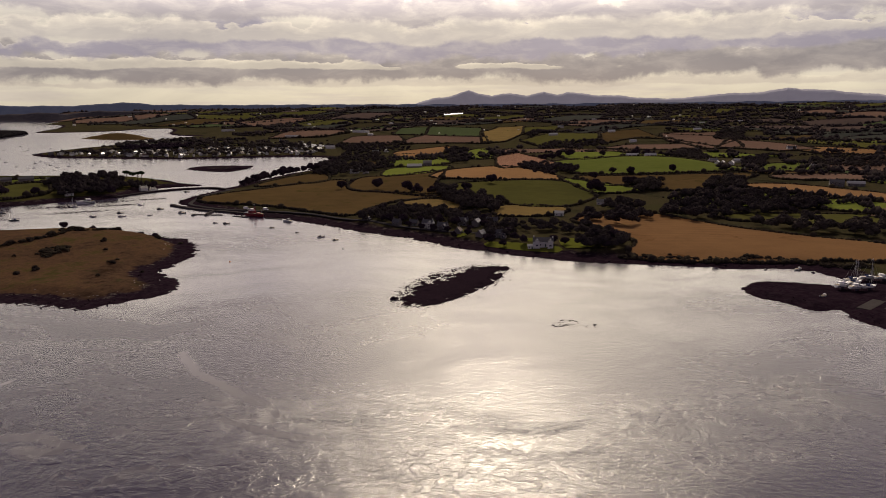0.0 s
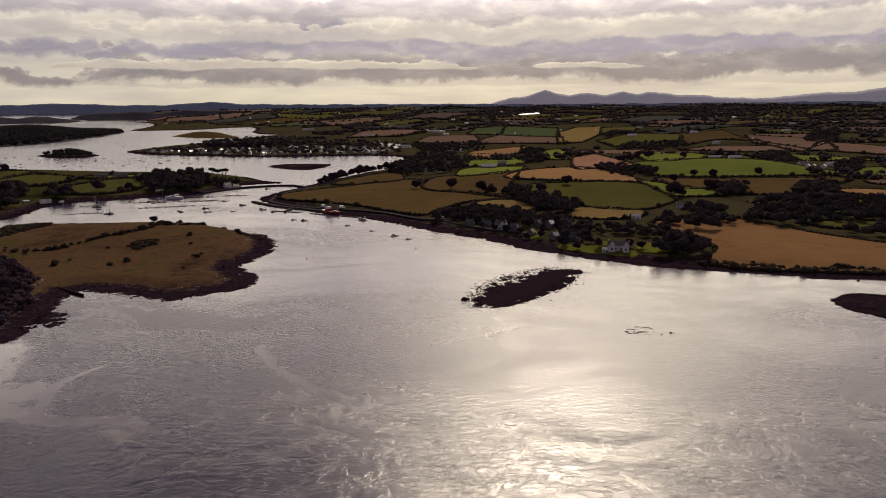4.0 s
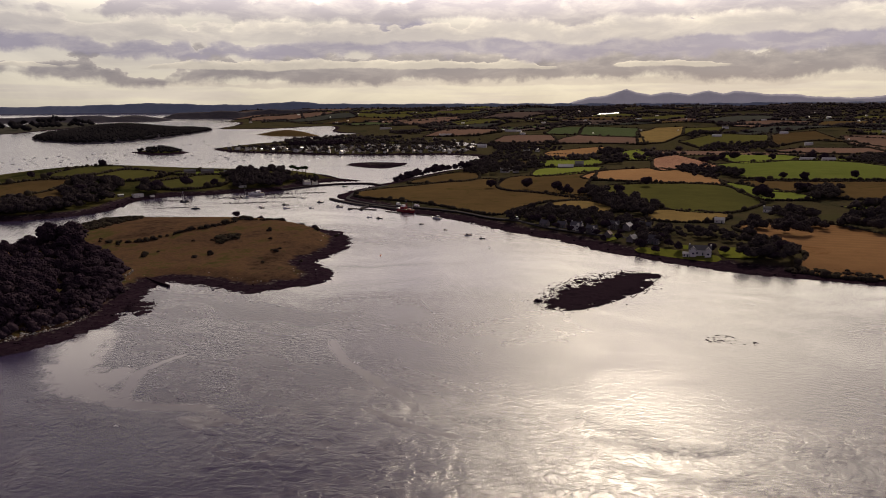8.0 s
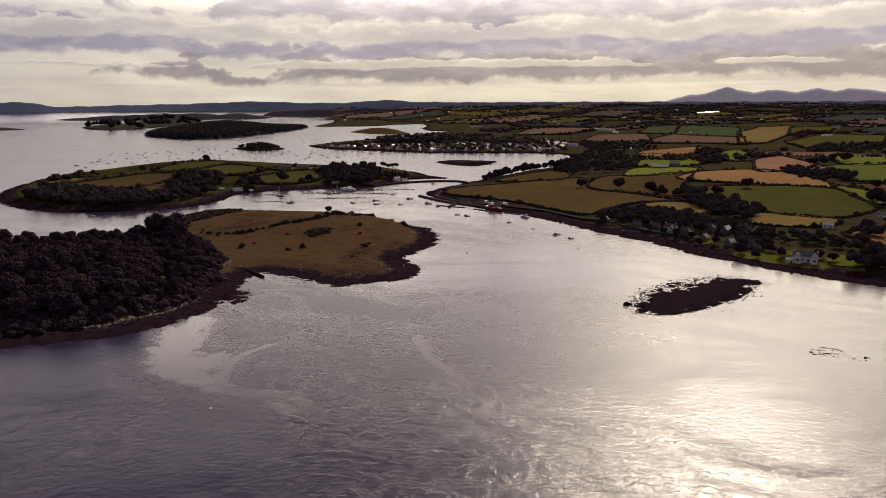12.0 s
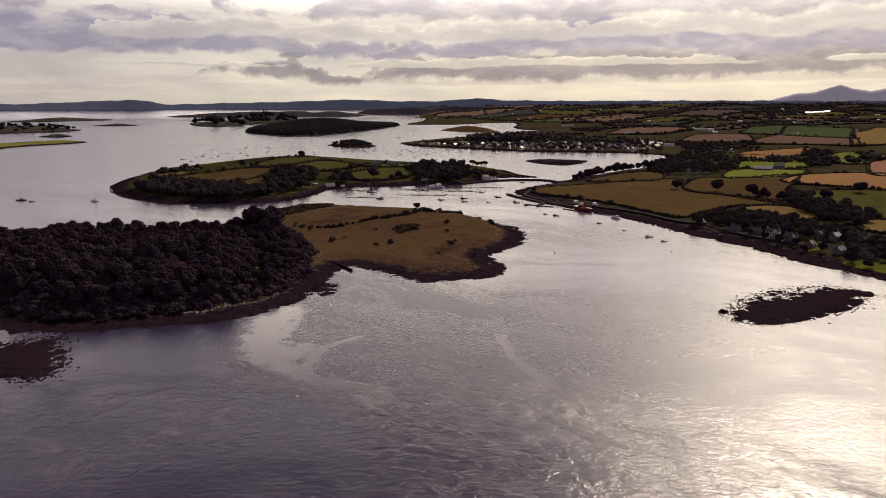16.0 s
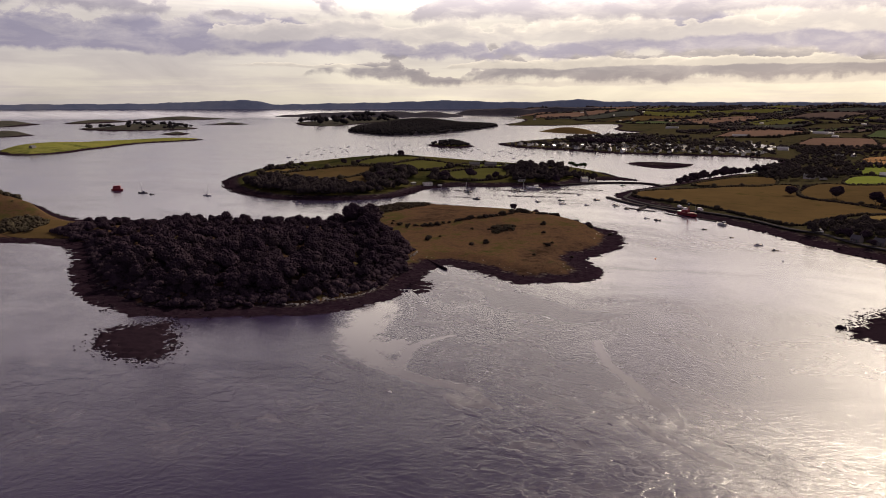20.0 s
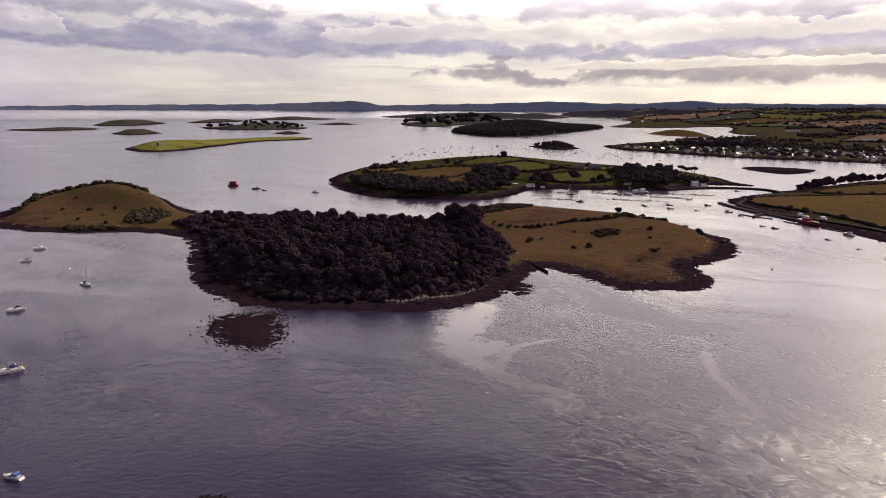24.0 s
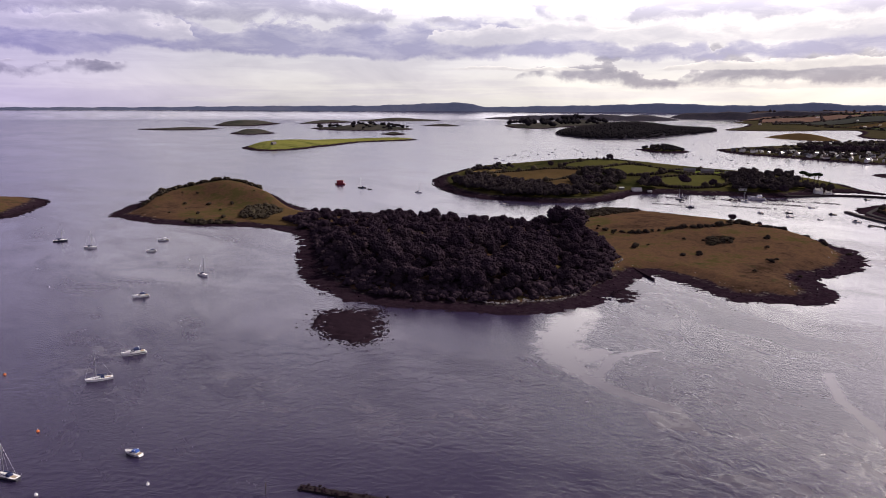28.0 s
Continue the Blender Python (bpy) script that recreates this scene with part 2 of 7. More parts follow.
def m_plain(name, c, rough=0.6, metal=0.0, var=0.15, scale=2.0, spec=0.4):
    """Paint, render or metal with slight blotches and grime."""
    m, t = material(name)
    pos = t.n("ShaderNodeTexCoord").outputs["Object"]
    n = t.noise(pos, scale, 5, 0.6)
    f = t.n("ShaderNodeTexNoise", {"Vector": pos, "Scale": scale * 9, "Detail": 3}).outputs[0]
    k = t.math("ADD", 1 - var, t.math("MULTIPLY", t.math("ADD", n, t.math("MULTIPLY", f, 0.5)), var * 1.35))
    col = t.mix(1.0, rgb(c), t.n("ShaderNodeCombineColor", {0: k, 1: k, 2: k}).outputs[0], "MULTIPLY")
    finish(t, col, rough, metal, f, 0.1, 0.02, spec)
    return m


def m_field(name, a, b, stripe=0.0, pitch=6.0, turn=0.0, fleck=0.25, c=None):
    """Grass or stubble: broad patches, tufts, and the lines that machines leave."""
    a, b = (a[0], a[1], a[2] * 1.3), (b[0], b[1], b[2] * 1.3)
    m, t = material(name)
    pos = place(t)
    tint = t.n("ShaderNodeObjectInfo").outputs["Random"]
    broad = t.noise(pos, 0.012, 4, 0.6, 0.4)
    mid = t.noise(pos, 0.07, 5, 0.65)
    tuft = t.noise(pos, 0.9, 4, 0.7)
    k = t.math("ADD", t.math("MULTIPLY", broad, 0.55), t.math("MULTIPLY", mid, 0.6))
    k = t.math("ADD", k, t.math("MULTIPLY", t.math("SUBTRACT", tint, 0.5), 0.25))
    col = t.ramp(k, [(0.36, a), (0.76, b)])
    if c:
        col = t.mix(t.smooth(t.noise(pos, 0.03, 5, 0.7, 0.8), 0.56, 0.7), col, rgb(c))
    if stripe:
        part_of = t.smooth(t.n("ShaderNodeVectorMath", {0: pos, 1: (135, 492, 8)}, operation="DISTANCE").outputs["Value"], 130.0, 40.0) if name == "straw_stubble" else 1.0
        rot = t.n("ShaderNodeMapping", {0: pos, "Rotation": (0, 0, radians(turn))}).outputs[0]
        bend = t.n("ShaderNodeVectorMath", {0: rot, 1: t.n("ShaderNodeVectorMath", {0: t.noise(pos, 0.008, 1, out=1), 1: (22, 22, 0)}, operation="MULTIPLY").outputs[0]}, operation="ADD").outputs[0]
        wv = t.n("ShaderNodeTexWave", {"Vector": bend, "Scale": 1.0 / pitch, "Distortion": 0.25, "Detail": 2, "Detail Scale": 0.4}).outputs["Fac"]
        col = t.mix(t.math("MULTIPLY", t.math("MULTIPLY", t.smooth(wv, 0.55, 0.9), stripe), part_of), col, rgb(tuple(min(1, v * 1.9) for v in b)))
    d = t.math("ADD", 1 - fleck * 0.5, t.math("MULTIPLY", tuft, fleck))
    col = t.mix(1.0, col, t.n("ShaderNodeCombineColor", {0: d, 1: d, 2: d}).outputs[0], "MULTIPLY")
    finish(t, col, 0.95, 0, tuft, 0.5, 0.3, 0.0)
    return m


def m_land(name, grass, heath, damp, shore=9.0, stone=(0.013, 0.007, 0.012), scrub=0.5):
    """The skin of a piece of land: weed and stones at the water's edge, a paler wrack line, then rough grass, heath and scrub."""
    m, t = material(name)
    pos = place(t)
    inl = t.n("ShaderNodeAttribute", attribute_name="inland").outputs["Fac"]
    wob = t.noise(pos, 0.11, 5, 0.65)
    d = t.math("ADD", inl, t.math("MULTIPLY", t.math("SUBTRACT", wob, 0.5), shore * 0.9))
    broad = t.noise(pos, 0.011, 5, 0.6, 0.6)
    mid = t.noise(pos, 0.06, 6, 0.7, 0.3)
    fine = t.noise(pos, 0.8, 4, 0.7)
    k = t.math("ADD", t.math("MULTIPLY", broad, 0.6), t.math("MULTIPLY", mid, 0.5))
    k = t.math("ADD", k, t.math("MULTIPLY", t.math("SUBTRACT", t.noise(pos, 0.25, 5, 0.75), 0.5), 0.35))
    k = t.math("ADD", 0.55, t.math("MULTIPLY", t.math("SUBTRACT", k, 0.55), 1.7))
    turf = t.ramp(k, [(0.38, grass), (0.52, heath), (0.66, damp), (0.78, tuple(v * 0.55 for v in damp))])
    turf = t.mix(t.math("MULTIPLY", t.smooth(t.noise(pos, 0.045, 6, 0.75, 0.5), 0.58, 0.66), scrub), turf, (0.028, 0.034, 0.014, 1))
    v = t.n("ShaderNodeTexVoronoi", {"Vector": pos, "Scale": 0.7, "Randomness": 1.0}).outputs["Color"]
    pebble = t.n("ShaderNodeSeparateColor", {0: v}).outputs[0]
    weed = t.mix(t.smooth(t.noise(pos, 0.22, 5, 0.7), 0.42, 0.62), rgb(stone), (0.021, 0.012, 0.018, 1))
    weed = t.mix(t.math("MULTIPLY", t.math("POWER", pebble, 3.0), 0.4), weed, (0.034, 0.025, 0.031, 1))
    wrack = t.mix(t.smooth(t.noise(pos, 0.35, 4, 0.7), 0.5, 0.72), weed, (0.11, 0.095, 0.085, 1))
    edge = t.math("MULTIPLY", t.smooth(d, shore * 0.8, shore * 0.95), t.smooth(d, shore * 1.25, shore * 1.0))
    col = t.mix(edge, weed, wrack)
    col = t.mix(t.smooth(d, shore * 1.0, shore * 1.3), col, turf)
    f = t.math("ADD", 0.55, t.math("MULTIPLY", fine, 0.9))
    col = t.mix(1.0, col, t.n("ShaderNodeCombineColor", {0: f, 1: f, 2: f}).outputs[0], "MULTIPLY")
    rough = t.n("ShaderNodeMapRange", {0: d, 1: 0.0, 2: shore, 3: 0.8, 4: 0.95}).outputs[0]
    finish(t, col, rough, 0, t.math("ADD", fine, t.math("MULTIPLY", pebble, 0.6)), 0.7, 0.4, 0.0)
    return m


def m_leaf(name, a, b):
    """Leaves in clumps, each clump and each plant a little different."""
    m, t = material(name)
    isl = t.n("ShaderNodeNewGeometry").outputs["Random Per Island"]
    rnd = t.n("ShaderNodeObjectInfo").outputs["Random"]
    pos = place(t)
    n = t.noise(pos, 1.6, 3, 0.6)
    k = t.math("ADD", t.math("MULTIPLY", isl, 0.4), t.math("ADD", t.math("MULTIPLY", rnd, 0.35), t.math("MULTIPLY", n, 0.3)))
    finish(t, t.ramp(k, [(0.2, a), (0.85, b)]), 0.95, 0, n, 0.4, 0.2, 0.0)
    return m


M_MAIN = m_land("meadow_and_scrub", (0.042, 0.039, 0.019), (0.050, 0.040, 0.023), (0.033, 0.031, 0.018), 16.0)
M_ISLE = m_land("heath_and_shore", (0.054, 0.046, 0.018), (0.086, 0.049, 0.029), (0.060, 0.036, 0.024), 13.0, scrub=0.55)
M_FARM = m_land("farm_island_grass", (0.040, 0.040, 0.014), (0.055, 0.046, 0.018), (0.030, 0.032, 0.013), 14.0)
M_GREEN = m_land("island_pasture", (0.13, 0.14, 0.03), (0.16, 0.15, 0.045), (0.10, 0.11, 0.03), 12.0, scrub=0.3)
# far turf greyed towards blue: distance haze is put into its colours
M_FAR = m_land("hazed_island_turf", (0.04, 0.04, 0.034), (0.055, 0.048, 0.042), (0.035, 0.038, 0.032), 14.0)
M_MUD = m_land("mud_bank", (0.026, 0.020, 0.020), (0.034, 0.027, 0.026), (0.02, 0.017, 0.017), 30.0)
FIELD = {
    "olive": m_field("olive_pasture", (0.058, 0.039, 0.015), (0.086, 0.056, 0.020), 0.0, c=(0.050, 0.041, 0.015)),
    "green": m_field("dark_pasture", (0.052, 0.052, 0.014), (0.078, 0.073, 0.018), 0.0),
    "bright": m_field("green_pasture", (0.066, 0.082, 0.016), (0.096, 0.112, 0.022), 0.06, 8, 30),
    "lime": m_field("fresh_grass", (0.088, 0.108, 0.018), (0.13, 0.15, 0.026), 0.08, 8, 60),
    "teal": m_field("root_crop", (0.045, 0.058, 0.022), (0.06, 0.076, 0.028), 0.15, 4, 10),
    "earth": m_field("bare_stubble", (0.10, 0.064, 0.04), (0.145, 0.09, 0.054), 0.1, 5, 20),
    "stubble": m_field("cut_stubble", (0.17, 0.095, 0.036), (0.23, 0.13, 0.05), 0.12, 6, 80),
    "tan": m_field("dry_rough_grass", (0.12, 0.082, 0.027), (0.18, 0.125, 0.04), 0.0, c=(0.07, 0.075, 0.02)),
    # the next two, for far fields, carry bluish distance haze in their colours
    "dark": m_field("hazed_pasture", (0.033, 0.036, 0.026), (0.05, 0.051, 0.034), 0.0),
    "umber": m_field("hazed_stubble", (0.06, 0.045, 0.032), (0.085, 0.06, 0.042), 0.0),
    "lawn": m_field("mown_lawn", (0.075, 0.085, 0.012), (0.11, 0.115, 0.018), 0.0),
    "windrow": m_field("windrowed_straw", (0.15, 0.08, 0.045), (0.19, 0.105, 0.055), 0.9, 22, 95),
    "straw": m_field("straw_stubble", (0.135, 0.073, 0.028), (0.18, 0.10, 0.038), 0.10, 26, 100, c=(0.115, 0.056, 0.026)),
}
M_LEAF = m_leaf("broad_leaves", (0.027, 0.017, 0.027), (0.044, 0.031, 0.038))
M_HEDGE = m_leaf("hedge_leaves", (0.026, 0.020, 0.020), (0.062, 0.052, 0.034))
M_COPSE = m_leaf("copse_leaves", (0.031, 0.024, 0.029), (0.066, 0.054, 0.046))
M_PINE = m_leaf("pine_needles", (0.012, 0.02, 0.01), (0.03, 0.042, 0.018))
# darker copy of the leaves: shade of the far woods put into the colour
M_FAR_SHADE = m_leaf("shaded_far_leaves", (0.011, 0.010, 0.013), (0.026, 0.023, 0.024))
M_BARK = m_plain("bark", (0.07, 0.055, 0.045), 0.9, scale=1.0, var=0.4, spec=0.1)

# water: fine ripples, a belt of broken wavelets where the tide runs, and slicks where the ripples lie down
M_WATER, t = material("lough_water")
pos = place(t)
reach = t.n("ShaderNodeVectorMath", {0: pos}, operation="LENGTH").outputs["Value"]
bent = t.n("ShaderNodeVectorMath", {0: pos, 1: t.n("ShaderNodeVectorMath", {0: t.noise(pos, 0.007, 3, 0.55, 0.3, out=1), 1: (110, 110, 0)}, operation="MULTIPLY").outputs[0]}, operation="ADD").outputs[0]
along_tide = t.n("ShaderNodeMapping", {0: bent, "Rotation": (0, 0, radians(-35)), "Scale": (0.42, 1.0, 1.0)}).outputs[0]
curl = t.n("ShaderNodeVectorMath", {0: pos, 1: t.n("ShaderNodeVectorMath", {0: t.noise(pos, 0.10, 4, 0.6, 0.4, out=1), 1: (10, 10, 0)}, operation="MULTIPLY").outputs[0]}, operation="ADD").outputs[0]
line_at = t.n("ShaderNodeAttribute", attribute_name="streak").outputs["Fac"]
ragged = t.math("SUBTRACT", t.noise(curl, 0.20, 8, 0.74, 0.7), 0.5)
slick_line = t.math("MULTIPLY", t.smooth(t.math("ADD", line_at, t.math("MULTIPLY", ragged, 1.9)), 0.22, 0.68), t.smooth(line_at, 0.02, 0.28))
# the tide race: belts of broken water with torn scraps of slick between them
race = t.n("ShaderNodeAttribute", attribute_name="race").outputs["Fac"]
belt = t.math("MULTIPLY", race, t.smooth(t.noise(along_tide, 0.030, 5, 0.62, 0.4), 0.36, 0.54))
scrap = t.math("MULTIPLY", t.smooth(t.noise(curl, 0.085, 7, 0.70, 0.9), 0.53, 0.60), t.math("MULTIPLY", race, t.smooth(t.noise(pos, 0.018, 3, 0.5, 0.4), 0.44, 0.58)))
slick = t.math("MAXIMUM", slick_line, t.math("MULTIPLY", scrap, 0.55))
gust = t.math("ADD", t.math("MULTIPLY", t.noise(along_tide, 0.011, 7, 0.68, 0.3), 0.75), t.math("MULTIPLY", t.noise(along_tide, 0.07, 5, 0.7, 0.5), 0.25))
across = t.n("ShaderNodeMapping", {0: pos, "Rotation": (0, 0, radians(15)), "Scale": (0.85, 1.0, 1.0)}).outputs[0]
fine = t.math("SUBTRACT", t.noise(across, 0.62, 5, 0.64, 0.3), 0.5)
chop = t.math("SUBTRACT", t.noise(curl, 0.42, 6, 0.68, 0.9), 0.5)
swell = t.math("SUBTRACT", t.noise(pos, 0.05, 4, 0.6, 0.5), 0.5)
cells = t.n("ShaderNodeVectorMath", {0: pos, 1: t.n("ShaderNodeVectorMath", {0: t.noise(pos, 0.11, 6, 0.68, 0.5, out=1), 1: (16, 16, 0)}, operation="MULTIPLY").outputs[0]}, operation="ADD").outputs[0]
crack = t.n("ShaderNodeTexVoronoi", {"Vector": cells, "Scale": 0.15}, feature="DISTANCE_TO_EDGE").outputs["Distance"]
cracked = t.math("MULTIPLY", race, t.smooth(t.noise(pos, 0.020, 3, 0.5, 0.3), 0.42, 0.56))
crack = t.math("MULTIPLY", t.smooth(crack, 0.0, 0.20), cracked)
lee = t.smooth(t.n("ShaderNodeSeparateXYZ", {0: pos}).outputs[0], -240.0, -620.0)   # the western lough lies in the lee
calm = t.n("ShaderNodeMapRange", {0: reach, 1: 260.0, 2: 1100.0, 3: 1.0, 4: 0.2}).outputs[0]
calm = t.math("MULTIPLY", calm, t.math("SUBTRACT", 1.0, t.math("MULTIPLY", lee, 0.6)))
rip = t.math("MULTIPLY", t.math("SUBTRACT", 1.0, t.math("MULTIPLY", slick, 0.9)), t.math("ADD", 0.30, t.math("MULTIPLY", t.smooth(gust, 0.35, 0.66), 0.70)))
height = t.math("ADD", t.math("MULTIPLY", fine, 0.44), t.math("ADD", t.math("MULTIPLY", swell, 0.25), t.math("MULTIPLY", t.math("MULTIPLY", chop, t.math("ADD", 0.05, t.math("MULTIPLY", belt, t.math("SUBTRACT", 1.0, t.math("MULTIPLY", cracked, 0.75))))), 1.15)))
height = t.math("ADD", t.math("MULTIPLY", t.math("MULTIPLY", height, rip), calm), t.math("MULTIPLY", crack, 0.13))
nrm = t.n("ShaderNodeBump", {"Height": height, "Strength": 0.5, "Distance": 1.0}).outputs[0]
wr = t.math("MULTIPLY", t.math("ADD", 0.12, t.math("MULTIPLY", rip, 0.15)), t.n("ShaderNodeMapRange", {0: reach, 1: 200.0, 2: 1200.0, 3: 1.15, 4: 0.85}).outputs[0])
# slicks get a paler base colour that stands in for reflected sky
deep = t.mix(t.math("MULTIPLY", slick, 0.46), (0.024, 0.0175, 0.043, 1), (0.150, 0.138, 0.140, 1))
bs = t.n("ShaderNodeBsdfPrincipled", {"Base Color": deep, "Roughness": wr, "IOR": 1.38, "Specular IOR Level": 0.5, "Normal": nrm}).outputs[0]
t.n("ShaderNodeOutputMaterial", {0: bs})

# dark far land with blue-purple distance haze mixed into its base colour
M_DIM, t = material("hazed_wooded_turf")
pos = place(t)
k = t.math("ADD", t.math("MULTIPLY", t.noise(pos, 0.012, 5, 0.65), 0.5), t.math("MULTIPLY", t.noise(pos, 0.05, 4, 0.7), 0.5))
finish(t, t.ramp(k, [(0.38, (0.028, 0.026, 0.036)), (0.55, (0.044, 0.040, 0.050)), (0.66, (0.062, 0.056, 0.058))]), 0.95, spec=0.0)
# far hills: distance haze is put in as bluish colour and a faint glow
M_HILL, t = material("hazed_hill_turf")
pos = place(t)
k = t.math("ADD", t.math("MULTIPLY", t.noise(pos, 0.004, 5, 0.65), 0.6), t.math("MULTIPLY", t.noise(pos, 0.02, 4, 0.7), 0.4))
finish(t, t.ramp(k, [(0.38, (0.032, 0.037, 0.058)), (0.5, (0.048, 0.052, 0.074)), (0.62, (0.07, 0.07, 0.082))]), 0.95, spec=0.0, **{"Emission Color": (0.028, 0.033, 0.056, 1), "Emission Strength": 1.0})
M_MOUNT, t = material("hazed_mountain")  # a backdrop: mountains pale with distance, the haze painted as colour and glow
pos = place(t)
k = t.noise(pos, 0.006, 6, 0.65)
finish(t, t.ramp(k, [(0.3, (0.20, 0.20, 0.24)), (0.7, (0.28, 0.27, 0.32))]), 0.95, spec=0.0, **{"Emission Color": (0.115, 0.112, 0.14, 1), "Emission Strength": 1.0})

# ---- the lie of the land: outlines at the water's edge, in metres, and the hills on them ----
def rounded(points, step=12.0, rough=0.0, seed=0, closed=True):
    """A smooth line through the points, with small uneven bays."""
    p = np.array(points, float)
    n = len(p)
    out = []
    rng = np.random.RandomState(seed)
    ph = rng.rand(6) * 6.28
    for i in range(n if closed else n - 1):
        a, b, c, d = (p[(i + k) % n] if closed else p[min(max(i + k, 0), n - 1)] for k in (-1, 0, 1, 2))
        m = int(min(max(2, np.linalg.norm(c - b) // step), 60))
        for u in np.arange(m) / m:
            q = 0.5 * (2 * b + (c - a) * u + (2 * a - 5 * b + 4 * c - d) * u * u + (3 * b - a - 3 * c + d) * u ** 3)
            out.append(q)
    if not closed:
        out.append(p[-1])
    q = np.array(out)
    if rough:
        s = np.r_[0, np.cumsum(np.linalg.norm(np.diff(q, axis=0), axis=1))]
        t = np.gradient(q, axis=0)
        t /= np.linalg.norm(t, axis=1)[:, None] + 1e-9
        w = sum(np.sin(s / l + ph[k]) * a for k, (l, a) in enumerate(((17.0, 0.5), (7.3, 0.35), (31.0, 0.6), (4.1, 0.2))))
        q = q + np.stack([-t[:, 1], t[:, 0]], 1) * (w * rough)[:, None]
    return q


def inside(poly, x, y):
    """The distance in from a closed line; negative outside."""
    x, y = np.asarray(x, float), np.asarray(y, float)
    shape = x.shape
    px, py = x.ravel(), y.ravel()
    best = np.full(px.shape, 1e18)
    odd = np.zeros(px.shape, bool)
    a, b = poly, np.roll(poly, -1, 0)
    for (ax, ay), (bx, by) in zip(a, b):
        ex, ey = bx - ax, by - ay
        u = np.clip(((px - ax) * ex + (py - ay) * ey) / (ex * ex + ey * ey + 1e-9), 0, 1)
        best = np.minimum(best, (px - ax - u * ex) ** 2 + (py - ay - u * ey) ** 2)
        if by != ay:
            odd ^= ((ay > py) != (by > py)) & (px < (bx - ax) * (py - ay) / (by - ay) + ax)
    return (np.sqrt(best) * np.where(odd, 1, -1)).reshape(shape)


def ease(v, lo, hi):
    u = np.clip((v - lo) / (hi - lo), 0, 1)
    return u * u * (3 - 2 * u)


class Land:
    """A piece of land: its outline, the width of its stony shore, its bank, its slope inland and its hills (x, y, height, reach, reach across, turn)."""

    def __init__(self, points, shore=8.0, bank=1.6, slope=0.0, hills=(), swell=0.0, rough=1.0, seed=1, step=12.0, rise=0.0, foot=25.0):
        self.line = rounded(points, step, rough, seed)
        self.shore, self.bank, self.slope, self.hills, self.swell, self.rise, self.foot = shore, bank, slope, hills, swell, rise, foot
        self.low, self.high = self.line.min(0), self.line.max(0)

    def height(self, x, y, d=None):
        x, y = np.asarray(x, float), np.asarray(y, float)
        d = inside(self.line, x, y) if d is None else d
        w = self.shore
        z = np.where(d < 0, np.maximum(d * 0.12, -2.0), np.minimum(d, w) / w * 0.9)
        z = z + self.bank * ease(d, w * 0.85, w * 1.5) + self.slope * np.clip(d - w, 0, 1e9) + self.rise * ease(np.hypot(x, y), 1700, 4800) * ease(d, 10, 700)
        for hx, hy, hh, ra, rb, turn in self.hills:
            c, s = np.cos(np.radians(turn)), np.sin(np.radians(turn))
            u, v = ((x - hx) * c + (y - hy) * s) / ra, (-(x - hx) * s + (y - hy) * c) / rb
            z = z + hh * np.exp(-(u * u + v * v)) * ease(d, w * 0.6, w + self.foot)
        if self.swell:
            far = 1 + np.hypot(x, y) / 2500
            z = z + self.swell * far * (np.sin(x / 150 + 0.6) * np.sin(y / 120 + 1.1) + 0.5 * np.sin(x / 71 + y / 113 + 2)) * ease(d, 40, 320)
        return z


MAIN = Land([(-223, 758), (-229, 716), (-240, 658), (-241, 618), (-223, 589), (-199, 568), (-163, 540), (-137, 525), (-111, 508), (-77, 480), (-55, 457), (-31, 442),
             (-9, 426), (5, 410), (22, 396), (37, 385), (67, 369), (96, 360), (124, 353), (150, 346), (175, 349), (192, 338),
             (205, 300), (300, 190), (500, 110), (900, 40), (5600, -300), (5600, 5600), (-2700, 5600), (-2750, 4300), (-2400, 3600), (-2207, 3583), (-1914, 3481), (-1620, 2950), (-1413, 2430), (-1275, 2427), (-1183, 2528), (-1173, 2688), (-1110, 2790), (-1044, 2691),
             (-960, 2480), (-893, 2272), (-791, 2092), (-714, 2047), (-735, 1950), (-744, 1789), (-752, 1589), (-766, 1353), (-748, 1263), (-660, 1187), (-573, 1167), (-499, 1148), (-421, 1141),
             (-343, 1160), (-252, 1178), (-194, 1147)] + [(-175, 1033), (-175, 940), (-200, 864)],
            shore=16, bank=1.8, slope=0.0125, swell=3.6, rise=42, rough=1.6, seed=3)
SPIT = Land([(140, 310), (150, 319), (167, 319), (182, 313), (200, 316), (260, 300), (260, 215), (195, 225), (168, 250), (162, 264), (166, 275), (154, 271), (148, 282), (138, 297)],
            shore=5, bank=0.5, rough=0.8, seed=5, step=6)
